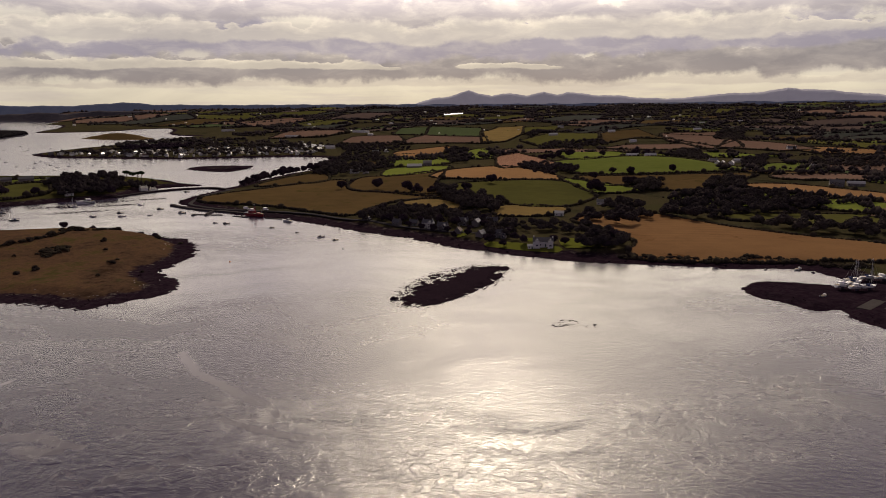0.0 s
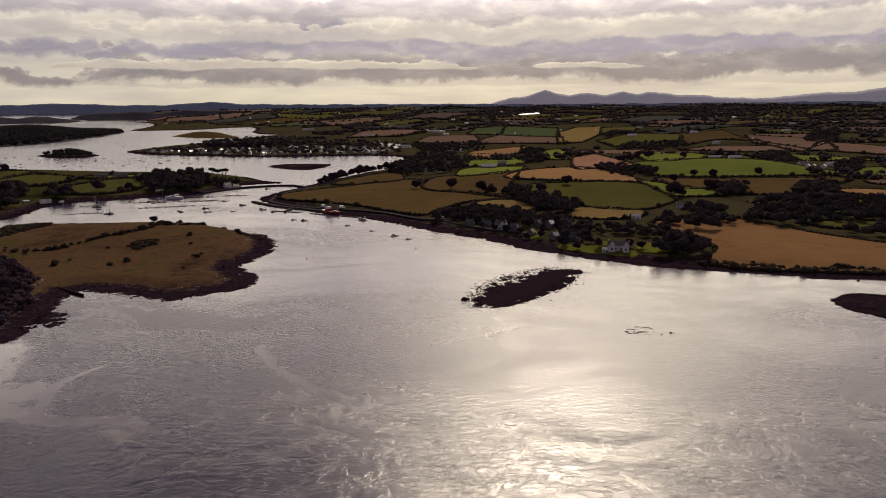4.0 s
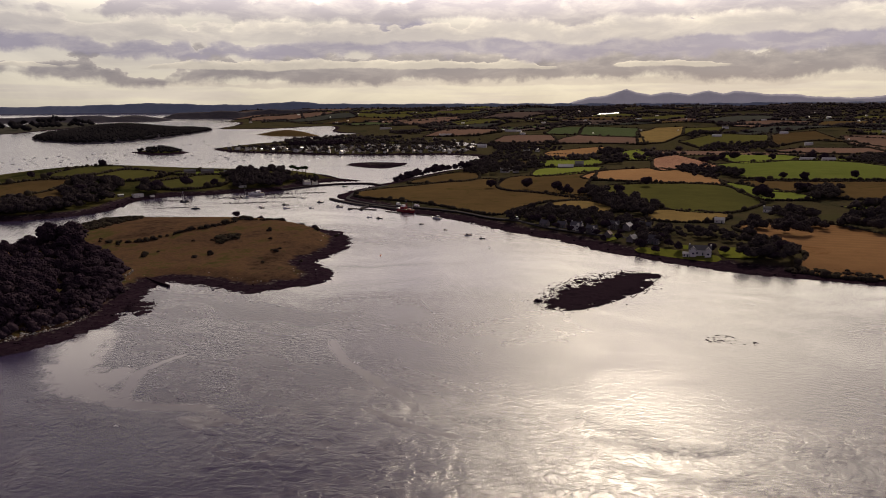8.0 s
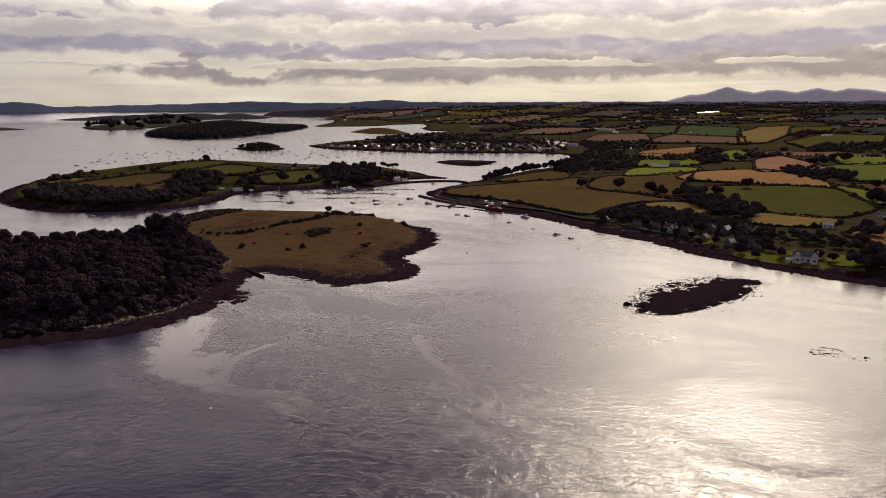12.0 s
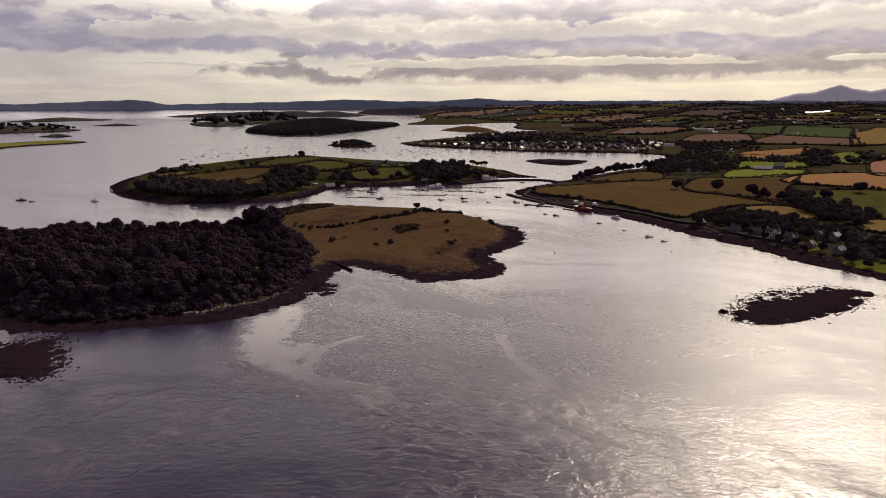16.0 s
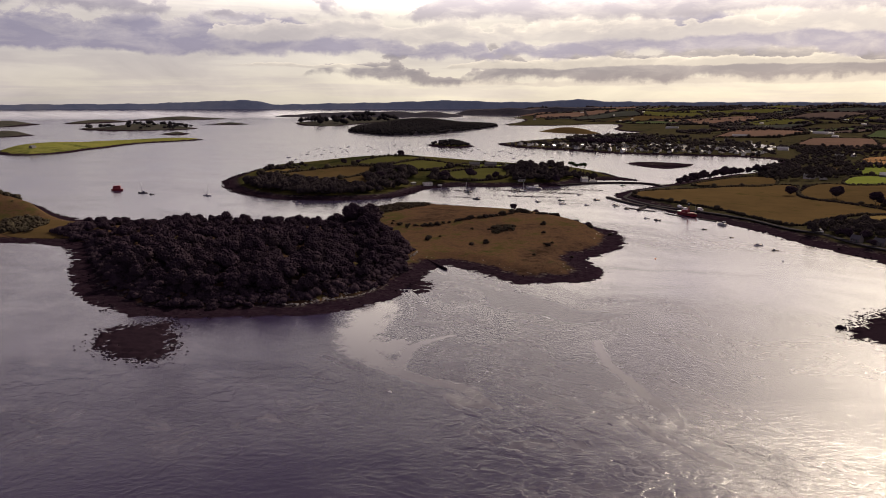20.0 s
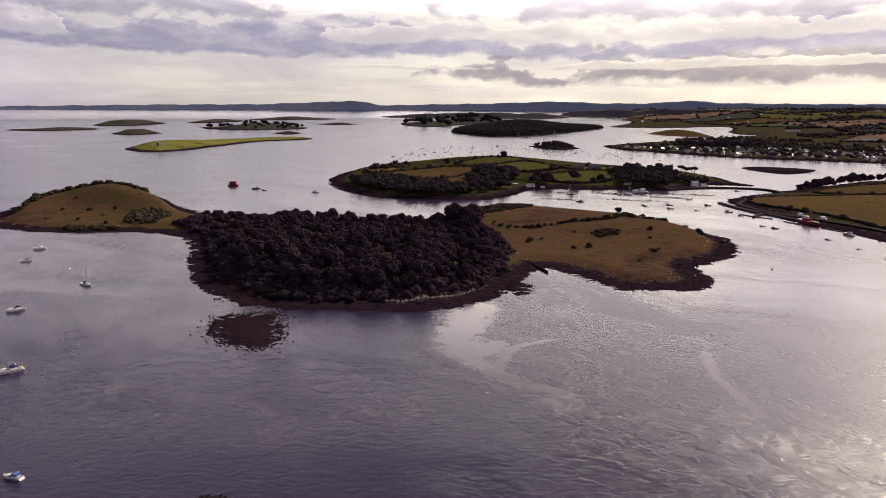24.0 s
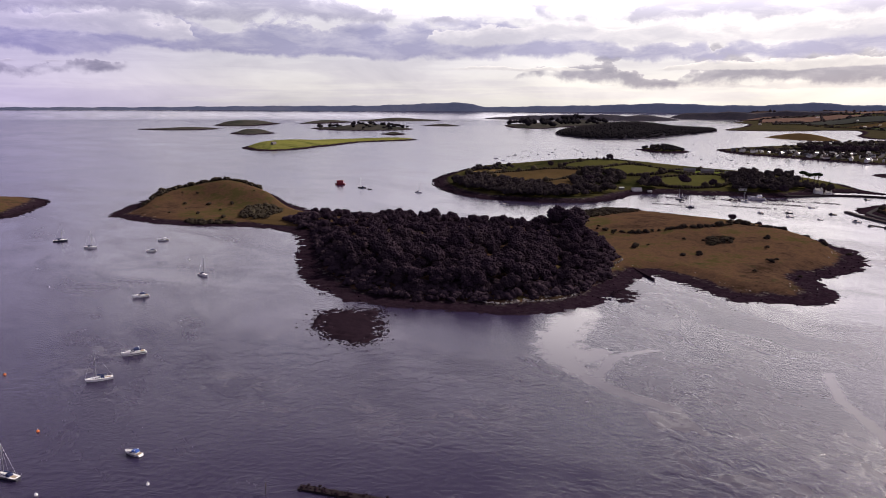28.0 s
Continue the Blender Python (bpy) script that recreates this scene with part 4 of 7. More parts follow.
WORDS = {"lawn": "green mown lawn beside the shore houses", "olive": "olive-brown grazed pasture", "green": "dark green pasture", "bright": "green grass field on a rounded hill", "lime": "fresh light green grass field", "teal": "blue-green root crop field",
         "earth": "bare brown stubble field", "stubble": "orange-brown cut stubble field", "tan": "dry tan rough grass", "dark": "far dark pasture between hedges", "umber": "far brown stubble field", "windrow": "brown field with pale rows of straw", "straw": "golden straw stubble field beside the shore"}


def field(kind, corners, step, lift):
    """A field laid over the land."""
    p = rounded(corners, 9, 0.5, 3) if step < 20 else np.array(corners, float)
    bm = bmesh.new()
    bm.faces.new([bm.verts.new((x, y, 0)) for x, y in p])
    for ax in (0, 1):
        for c in np.arange(p[:, ax].min() + step, p[:, ax].max(), step):
            co, no = [0, 0, 0], [0, 0, 0]
            co[ax], no[ax] = c, 1
            bmesh.ops.bisect_plane(bm, geom=bm.verts[:] + bm.edges[:] + bm.faces[:], plane_co=co, plane_no=no)
    xy = np.array([v.co[:2] for v in bm.verts])
    z = ground(xy[:, 0], xy[:, 1])
    for v, h in zip(bm.verts, z):
        v.co.z = h + lift
    bmesh.ops.recalc_face_normals(bm, faces=bm.faces[:])
    if sum(f.normal.z for f in bm.faces) < 0:
        bmesh.ops.reverse_faces(bm, faces=bm.faces[:])
    me = bpy.data.meshes.new("field")
    bm.to_mesh(me)
    bm.free()
    me.materials.append(FIELD[kind])
    me.polygons.foreach_set("use_smooth", [True] * len(me.polygons))
    return tagged(new("field", me), WORDS[kind], "field", kind="structure")


# the fields meet at their hedges
FIELDS = [(k, [(cx + (x - cx) * 1.05, cy + (y - cy) * 1.05) for x, y in c]) for k, c in FIELDS for cx, cy in [np.mean(c, 0)]]
for n, (kind, corners) in enumerate(FIELDS):
    far = np.hypot(*np.mean(corners, 0))
    field(kind, corners, max(8.0, far / 60), 0.35 + far * 0.0007 + 0.02 * (n % 7))
for kind, corners in (("lawn", [(28, 415), (50, 404), (68, 394), (66, 386), (46, 394), (26, 406)]), ("lawn", [(73, 418), (90, 412), (88, 393), (71, 391)]), ("lawn", [(8, 446), (16, 450), (18, 436), (9, 430)]),
                      ("lawn", [(50, 420), (66, 416), (62, 408), (48, 411)]), ("olive", [(-503, 205), (-482, 250), (-443, 232), (-431, 216), (-466, 196)])):
    field(kind, corners, 6.0, 0.22)

# ---- plants ----
def part(name, bm, mat, parent=None, label="", smooth=False):
    """Links a bmesh as one mesh object under a thing or a part."""
    me = bpy.data.meshes.new(name)
    bm.to_mesh(me)
    bm.free()
    for m in (mat if isinstance(mat, (list, tuple)) else [mat]):
        me.materials.append(m)
    if smooth:
        me.polygons.foreach_set("use_smooth", [True] * len(me.polygons))
    ob = new(name, me)
    ob.parent = parent
    if label:
        ob["label"] = label
    return ob


def part_data(name, me, parent, label=""):
    ob = new(name, me)
    ob.parent = parent
    if label:
        ob["label"] = label
    return ob


ICO_V, ICO_F = None, None
_b = bmesh.new()
bmesh.ops.create_icosphere(_b, subdivisions=1, radius=1)
ICO_V = np.array([v.co[:] for v in _b.verts])
ICO_F = np.array([[v.index for v in f.verts] for f in _b.faces])
_b.free()


def clumps(centres, sizes, rng, squash=0.8):
    """Many small uneven tufts as one set of vertices and faces."""
    n = len(centres)
    k = 1 + (rng.rand(n, len(ICO_V), 1) - 0.5) * 0.36
    v = ICO_V[None] * k * np.asarray(sizes)[:, None, None] * np.array([1, 1, squash]) + np.asarray(centres)[:, None, :]
    f = ICO_F[None] + (np.arange(n) * len(ICO_V))[:, None, None]
    return v.reshape(-1, 3), f.reshape(-1, 3)


def leaves(centres, size, rng):
    """Loose leaf sprays: small tilted four-sided blades."""
    n = len(centres)
    a = rng.randn(n, 3)
    a /= np.linalg.norm(a, axis=1)[:, None]
    b = np.cross(a, rng.randn(n, 3))
    b /= np.linalg.norm(b, axis=1)[:, None]
    s = size * (0.6 + 0.8 * rng.rand(n, 1))
    c = np.asarray(centres)
    v = np.stack([c - a * s, c + b * s * 0.55, c + a * s, c - b * s * 0.55], 1).reshape(-1, 3)
    i = np.arange(n)[:, None] * 4
    return v, np.concatenate([i + [0, 1, 2], i + [0, 2, 3]])


def crown_shape(rx, rz, lobes, tufts, blades, seed):
    """A crown of several lobes, each a crowd of tufts, with loose sprays and gaps at its edge."""
    rng = np.random.RandomState(seed)
    cs, ss, bl = [], [], []
    lob = []
    for i in range(lobes):
        a = i / lobes * 6.283 + rng.rand()
        r = rx * (0.3 + 0.42 * rng.rand())
        lob.append((math.cos(a) * r, math.sin(a) * r, rz * (-0.28 + 0.75 * rng.rand()), rx * (0.40 + 0.2 * rng.rand())))
    lob.append((0, 0, rz * 0.42, rx * 0.5))
    for lx, ly, lz, lr in lob:
        d = rng.randn(tufts, 3)
        d /= np.linalg.norm(d, axis=1)[:, None]
        d[:, 2] = np.where(d[:, 2] < -0.45, -d[:, 2], d[:, 2])
        rad = lr * (0.80 + 0.18 * rng.rand(tufts, 1))
        c = d * rad * np.array([1, 1, rz / rx * 0.95]) + (lx, ly, lz)
        cs.append(c)
        ss.append(lr * (0.15 + 0.13 * rng.rand(tufts)))
        d2 = rng.randn(blades, 3)
        d2 /= np.linalg.norm(d2, axis=1)[:, None]
        bl.append(d2 * lr * (0.95 + 0.28 * rng.rand(blades, 1)) * np.array([1, 1, rz / rx]) + (lx, ly, lz))
    cs.append(np.array([l[:3] for l in lob]))      # the leafy heart of each lobe
    ss.append(np.array([l[3] * 0.93 for l in lob]))
    v1, f1 = clumps(np.concatenate(cs), np.concatenate(ss), rng)
    v2, f2 = leaves(np.concatenate(bl), rx * 0.04, rng)
    return np.r_[v1, v2], np.r_[f1, f2 + len(v1)]


def tube(bm, p, q, r0, r1, sides=6):
    p, q = Vector(p), Vector(q)
    z = (q - p).normalized()
    x = z.orthogonal().normalized()
    y = z.cross(x)
    ring = [[bm.verts.new(c + (x * math.cos(a) + y * math.sin(a)) * r) for a in (i * 2 * math.pi / sides for i in range(sides))] for c, r in ((p, r0), (q, r1))]
    for i in range(sides):
        j = (i + 1) % sides
        bm.faces.new((ring[0][i], ring[0][j], ring[1][j], ring[1][i]))
    bm.faces.new(ring[1])
    bm.faces.new(ring[0][::-1])


def trunk_mesh(name, h, r, limbs, reach, seed):
    rng = random.Random(seed)
    bm = bmesh.new()
    tube(bm, (0, 0, -0.6), (0.1, 0, h * 0.4), r, r * 0.75, 7)
    tube(bm, (0.1, 0, h * 0.4), (0, 0.1, h), r * 0.75, r * 0.25, 6)
    for i in range(limbs):
        a = i / limbs * 6.283 + rng.random()
        z0 = h * (0.35 + 0.4 * rng.random())
        tube(bm, (0, 0, z0), (math.cos(a) * reach, math.sin(a) * reach, z0 + reach * (0.4 + 0.5 * rng.random())), r * 0.45, r * 0.12, 5)
    me = bpy.data.meshes.new(name)
    bm.to_mesh(me)
    bm.free()
    me.materials.append(M_BARK)
    return me


def tree_kind(n, rx, rz, h, mat, lobes=7, tufts=44, blades=90, girth=0.03):
    v, f = crown_shape(rx, rz, lobes, tufts, blades, 40 + n)
    trunk = trunk_mesh("trunk", h * (1.0 if girth > 0.04 else 0.75), girth * h, 5, rx * 0.5, 60 + n)
    return mesh_of("crown", v, f, mat, True), trunk, h, rz, v, f


OAKS = [tree_kind(i, rx, rz, h, M_LEAF) for i, (rx, rz, h) in enumerate([(4.3, 3.9, 4.6), (5.0, 4.4, 5.2), (3.7, 3.7, 4.4), (4.6, 4.7, 5.6), (4.0, 3.4, 4.0)])]
FIRS = [tree_kind(30, 1.5, 4.2, 4.6, M_PINE, 4, 20, 40)]
PINES_K = [tree_kind(31 + i, 3.6, 2.3, 8.8, M_PINE, 6, 18, 50, 0.055) for i in range(2)]
BUSHES = [tree_kind(20 + i, rx, rz, h, M_HEDGE, 4, 14, 24) for i, (rx, rz, h) in enumerate([(1.6, 1.2, 0.55), (2.1, 1.3, 0.6), (1.2, 1.1, 0.5)])]
FARS = [(*crown_shape(3.8, 3.4, 5, 9, 10, 80 + i), 3.3) for i in range(4)]
rnd = random.Random(11)


def tree(kind, x, y, s, label, name="tree", group="", z=None, category="tree"):
    """One tree: trunk and crown under an empty at its foot."""
    crown, trunk, h = kind[:3]
    ob = new(name)
    ob.empty_display_size = 0.5
    zz = float(ground(x, y)) if z is None else z
    ob.matrix_basis = Matrix.Translation((x, y, zz - 0.1)) @ Matrix.Rotation(rnd.random() * 6.283, 4, "Z") @ Matrix.Diagonal((s, s, s * (0.9 + 0.25 * rnd.random()), 1))
    part_data("trunk", trunk, ob)
    c = part_data("crown", crown, ob)
    c.location = (0, 0, h)
    return tagged(ob, label, category, group)


def scatter(poly, spacing, seed, jitter=0.8):
    """Places inside a closed line, on an uneven grid."""
    p = np.array(poly, float)
    rng = np.random.RandomState(seed)
    xs, ys = np.arange(p[:, 0].min(), p[:, 0].max(), spacing), np.arange(p[:, 1].min(), p[:, 1].max(), spacing)
    gx, gy = np.meshgrid(xs, ys)
    gx = gx + (rng.rand(*gx.shape) - 0.5) * spacing * jitter + (np.arange(len(ys)) % 2)[:, None] * spacing * 0.5
    gy = gy + (rng.rand(*gy.shape) - 0.5) * spacing * jitter
    ok = inside(p, gx, gy) > 0
    return np.stack([gx[ok], gy[ok]], 1)


def grove(name, shapes, places, sizes, mat, label, category="woodland", seed=0, low=0.1):
    """Many plants as one object: shapes are (places, faces, height of the middle)."""
    rng = np.random.RandomState(seed)
    places = np.asarray(places, float)
    z = ground(places[:, 0], places[:, 1])
    vs, fs, n = [], [], 0
    for (x, y), zz, s in zip(places, z, sizes):
        v, f, h = shapes[rng.randint(len(shapes))]
        a = rng.rand() * 6.283
        c, si = math.cos(a) * s, math.sin(a) * s
        vs.append(np.stack([v[:, 0] * c - v[:, 1] * si + x, v[:, 0] * si + v[:, 1] * c + y, (v[:, 2] + h) * s * (0.85 + 0.3 * rng.rand()) + zz - low], 1))
        fs.append(f + n)
        n += len(v)
    return tagged(new(name, mesh_of(name, np.concatenate(vs), np.concatenate(fs), mat, True)), label, category, kind="stuff")


OAK_SHAPES = [(k[4], k[5], k[2]) for k in OAKS]
MIDS = [(*crown_shape(rx, rz, 7, 18, 16, 90 + i), h) for i, (rx, rz, h) in enumerate(((4.4, 3.9, 4.7), (5.0, 4.4, 5.3), (3.8, 3.9, 4.8)))]
BUSH_SHAPES = [(k[4], k[5], k[2]) for k in BUSHES]

# the wood on the island: the trees of its front and edge one by one, the rest as one
WOOD_EDGE = [(-448, 216), (-404, 215), (-366, 200), (-330, 184), (-300, 172), (-262, 165), (-240, 175), (-222, 193), (-208, 216), (-206, 240), (-216, 268), (-235, 296), (-265, 322), (-300, 345), (-345, 340), (-385, 310), (-425, 287), (-470, 257)]
stand = scatter(WOOD_EDGE, 7.2, 3, 0.95)
stand = stand[np.argsort(np.hypot(stand[:, 0], stand[:, 1]))]
deep = inside(np.array(WOOD_EDGE, float), stand[:, 0], stand[:, 1])
for (x, y), e in list(zip(stand, deep))[:190]:
    tree(rnd.choice(OAKS), x, y, (0.70 + 0.66 * rnd.random() ** 1.5) * (0.66 if e < 5 else 1.0), "dark broadleaf tree in the dense wood on the island", group="trees of the island wood")
back = ease(np.hypot(stand[:, 0], stand[:, 1]), 330, 440) + 0.5 * ease(-stand[:, 0], 395, 450)
grove("wood", MIDS, stand[190:], [(0.68 + 0.56 * rnd.random() ** 1.5) * (1 - 0.3 * b) for b in back[190:]], M_LEAF, "dense dark broadleaf wood on the island", "wood", 5)
for x, y, s in ((-292, 338, 1.75), (-300, 330, 1.5), (-284, 326, 1.4)):
    tree(OAKS[3], x, y, s, "tall dark tree standing above the island wood", group="trees of the island wood")
mid_wood = np.mean(WOOD_EDGE, 0)
wider = np.array([p + (p - mid_wood) / np.linalg.norm(p - mid_wood) * 6.0 for p in np.array(WOOD_EDGE, float)])
low = scatter(wider, 3.0, 9)
e = inside(np.array(WOOD_EDGE, float), low[:, 0], low[:, 1])
grove("undergrowth", BUSH_SHAPES, low[e < 13], [1.1 + 0.8 * rnd.random() for _ in low[e < 13]], M_LEAF, "dark undergrowth along the edge of the island wood", "undergrowth", 6)

# scrub and single shrubs on the heath
for n, (edge, gap, words) in enumerate([
        ([(-223, 368), (-223, 380), (-212, 386), (-209, 374), (-214, 361)], 2.6, "dark round patch of gorse on the brown heath"),
        ([(-329, 375), (-362, 425), (-366, 458), (-342, 470), (-323, 444), (-317, 391)], 3.4, "dark scrub on the far shoulder of the heath"),
        ([(-574, 148), (-590, 162), (-610, 185), (-608, 208), (-594, 230), (-566, 246), (-550, 240), (-574, 226), (-590, 208), (-594, 186), (-580, 166)], 3.2, "dark gorse along the crest of the small hill"),
        ([(-483, 192), (-515, 214), (-507, 229), (-487, 229), (-464, 206)], 3.0, "dark thicket on the flank of the small hill"),
        ([(-500, 160), (-473, 186), (-464, 189), (-482, 160)], 2.8, "dark thicket above the shore of the small hill")]):
    spots = scatter(edge, gap, 30 + n)
    grove("thicket", BUSH_SHAPES, spots, [(0.7 + 0.6 * rnd.random()) * (1.0, 1.0, 1.5, 1.5, 1.2)[n] for _ in spots], M_HEDGE, words, "thicket", 40 + n)


def along(points, gap, wander, seed):
    """Places along a line."""
    q = rounded(points, 3, closed=False)
    s = np.r_[0, np.cumsum(np.linalg.norm(np.diff(q, axis=0), axis=1))]
    u = np.arange(0, s[-1], gap)
    rng = np.random.RandomState(seed)
    return np.stack([np.interp(u, s, q[:, 0]), np.interp(u, s, q[:, 1])], 1) + rng.randn(len(u), 2) * wander


for n, line in enumerate(([(-285, 352), (-261, 357), (-252, 376), (-241, 395), (-232, 413), (-238, 440)], [(-238, 425), (-222, 428), (-205, 440), (-186, 437)])):
    for x, y in along(line, 1.7, 0.8, 50 + n):
        if rnd.random() < 0.85:
            tree(rnd.choice(BUSHES), x, y, 0.8 + 0.8 * rnd.random() ** 2, "dark wind-bent hawthorn in the hedge across the heath", "shrub", "hedge across the heath", category="shrub")
for x, y in ((-240, 329), (-238, 338), (-231, 363), (-212, 333), (-207, 341), (-178, 357), (-175, 356), (-175, 361), (-270, 347), (-291, 359), (-284, 320), (-200, 400), (-176, 418), (-163, 420), (-190, 380), (-170, 330), (-155, 345)):
    tree(rnd.choice(BUSHES), x, y, 0.7 + 0.7 * rnd.random(), "dark round gorse bush on the brown heath", "shrub", "bushes on the heath", category="shrub")
for x, y in ((-545, 194), (-521, 194), (-542, 175), (-533, 208), (-530, 159), (-571, 194), (-540, 230), (-488, 184), (-560, 180), (-515, 175), (-580, 185)):
    tree(rnd.choice(BUSHES), x, y, 0.7 + 0.6 * rnd.random(), "low dark bush on the small brown hill", "shrub", "bushes on the small hill", category="shrub")
for x, y in ((-196, 440), (-185, 436), (-214, 447), (-252, 452), (-232, 450)):
    tree(OAKS[4], x, y, 0.5 + 0.2 * rnd.random(), "small wind-bent thorn tree on the ridge of the heath", "tree", "thorn trees on the ridge")

# hedges round the fields
def hedge_shape(rng, n, size):
    return clumps(np.zeros((n, 3)), size * (0.7 + 0.6 * rng.rand(n)), rng, 1.0)


def hedge(corners, size, gap, label, seed, closed=True):
    pts = list(corners) + ([corners[0]] if closed else [])
    c = []
    for a, b in zip(pts[:-1], pts[1:]):
        a, b = np.array(a, float), np.array(b, float)
        m = max(2, int(np.linalg.norm(b - a) / gap))
        c += [a + (b - a) * (k / m) for k in range(m)]
    rng = np.random.RandomState(seed)
    c = np.array(c) + rng.randn(len(c), 2) * size * 0.25
    s = size * (0.65 + 0.6 * rng.rand(len(c)) + 0.9 * (rng.rand(len(c)) > 0.95))
    z = ground(c[:, 0], c[:, 1]) + s * 0.6
    v, f = clumps(np.c_[c, z], s, rng, 1.0)
    return tagged(new("hedge", mesh_of("hedge", v, f, M_HEDGE)), label, "hedge", "field hedges")


for n, (kind, corners) in enumerate(FIELDS):
    far = float(np.hypot(*np.mean(corners, 0)))
    line = rounded(corners, 9, 0.5, 3) if max(8.0, far / 60) < 20 else np.array(corners, float)
    size = 0.95 + far / 1600 + (0.45 if corners[0][0] < -300 else 0)
    hedge([tuple(p) for p in line], size, size * 1.25, "dark overgrown hedge round a %s field" % {"olive": "brown pasture", "green": "dark green", "bright": "green", "lime": "light green", "teal": "root crop", "earth": "bare brown", "stubble": "stubble", "tan": "rough tan", "windrow": "straw", "straw": "golden stubble"}[kind], 100 + n)

for x, y in ((-98, 667), (-62, 658), (-33, 635), (-23, 624), (-10, 620), (203, 747), (252, 757), (187, 759), (187, 673), (179, 665), (156, 712), (172, 1022), (186, 1014), (230, 999), (298, 1014), (287, 1029), (332, 1054), (48, 677), (139, 640), (137, 617), (143, 618), (22, 626), (138, 975), (145, 970), (152, 964)):
    tree(rnd.choice(OAKS), x, y, 1.0 + 0.45 * rnd.random(), "round dark tree standing in a field hedge", group="hedgerow trees")
BELTS = [
    [(82, 458), (108, 471), (126, 450), (167, 507), (206, 600), (270, 648), (282, 614), (325, 592), (297, 522), (269, 494), (212, 494), (182, 470), (162, 481), (143, 512), (113, 495), (91, 483)],
    [(-60, 506), (-38, 545), (3, 528), (19, 501), (38, 476), (33, 454), (14, 467), (-33, 485), (-57, 485)],
    [(25, 454), (46, 475), (79, 462), (103, 449), (110, 431), (113, 396), (104, 380), (92, 385), (87, 405), (78, 432), (64, 438), (53, 433), (40, 415), (29, 415)],
    [(-10, 612), (-6, 661), (7, 642), (17, 610), (39, 581), (49, 553), (43, 515), (28, 526), (15, 539)],
    [(92, 849), (111, 934), (138, 855), (123, 741), (104, 771)], [(136, 819), (159, 829), (150, 769), (131, 756)], [(175, 626), (196, 684), (219, 687), (208, 644), (190, 628)],
    [(333, 999), (396, 1168), (414, 1125), (358, 917), (332, 899)], [(6, 988), (7, 1281), (46, 1248), (37, 967)], [(-155, 815), (-184, 1036), (-163, 1070), (-141, 1035), (-128, 890), (-131, 813)],
    [(-86, 871), (-89, 1032), (-72, 1092), (-62, 885)], [(186, 1585), (303, 1957), (305, 1877), (203, 1534)], [(181, 1319), (221, 1418), (328, 1428), (316, 1330), (240, 1291)],
    [(250, 657), (277, 703), (303, 687), (274, 617), (239, 614)], [(617, 1594), (693, 1733), (789, 1823), (549, 1264)], [(-160, 860), (-174, 893), (-162, 900), (-148, 880)],
    [(197, 468), (244, 461), (287, 438), (266, 406), (242, 416), (211, 439)], [(335, 776), (434, 990), (481, 1022), (361, 777)], [(499, 945), (556, 993), (607, 948), (554, 862), (473, 868)],
    [(120, 522), (138, 563), (154, 561), (149, 514)], [(77, 392), (97, 421), (100, 412), (92, 385), (80, 384)],
    [(-545, 445), (-580, 492), (-527, 500), (-492, 507), (-427, 485), (-414, 466), (-449, 434), (-495, 429)], [(-492, 557), (-504, 597), (-479, 620), (-459, 608), (-443, 569), (-453, 521)],
    [(-355, 636), (-404, 706), (-396, 731), (-363, 766), (-319, 700), (-325, 655)], [(-634, 537), (-632, 562), (-586, 579), (-583, 571), (-616, 540)], [(-420, 571), (-448, 613), (-433, 621), (-405, 586)],
    [(-319, 700), (-332, 725), (-304, 742), (-302, 728)], [(-575, 470), (-560, 452), (-470, 436), (-428, 452), (-412, 490), (-414, 540), (-432, 540), (-440, 490), (-470, 470), (-550, 490)]]
for n, edge in enumerate(BELTS):
    far = float(np.hypot(*np.mean(edge, 0)))
    gap = 6.2 if far < 800 else 8 if far < 1100 else 12
    spots = scatter(edge, gap, 200 + n)
    if n in (0, 2, 16):
        spots = spots[np.random.RandomState(n).rand(len(spots)) < 0.55]
    where = "on the farm island" if n > 20 else "between the fields"
    if len(spots):
        grove("tree_belt", MIDS if far < 820 else FARS, spots, [(0.55 + 0.65 * rnd.random()) * (0.75 if n in (1, 2) else 0.9 if n > 20 or far < 1100 else 1.3) for _ in spots], M_COPSE, "belt of dark broadleaf trees " + where, "woodland", 300 + n)
for n, edge in enumerate(([(-126, 790), (-150, 868), (-132, 925), (-84, 900), (-80, 822)], [(-186, 1100), (-113, 1200), (-80, 1010), (-130, 1015)], [(-160, 1180), (-60, 1260), (-70, 1340), (-190, 1320)], [(-230, 1345), (-60, 1370), (-80, 1440), (-240, 1450)])):
    spots = scatter(edge, 9.5, 260 + n, 0.95)
    spots = spots[np.random.RandomState(n).rand(len(spots)) < 0.62]
    grove("tree_belt", MIDS if n == 0 else FARS, spots, [0.6 + 0.7 * rnd.random() for _ in spots], M_COPSE, "dark trees round the farms near the bay", "woodland", 360 + n)
for x, y, s in ((-401, 623, 1.3), (-413, 593, 1.4), (-524, 660, 1.1), (-555, 593, 0.7), (-542, 602, 0.6), (-318, 660, 0.9), (-470, 560, 1.2), (-380, 640, 0.8)):
    tree(rnd.choice(OAKS), x, y, s, "round dark tree on the farm island", group="trees of the farm island")
for x, y in ((-341, 745), (-335, 744), (-332, 751), (-327, 749)):
    tree(rnd.choice(PINES_K), x, y, 1.0 + 0.12 * rnd.random(), "tall flat-topped pine with a bare trunk", "pine", "pines on the point", category="pine tree")
tree(FIRS[0], -308, 732, 1.25, "narrow dark upright cypress on the point", "cypress", category="tree")
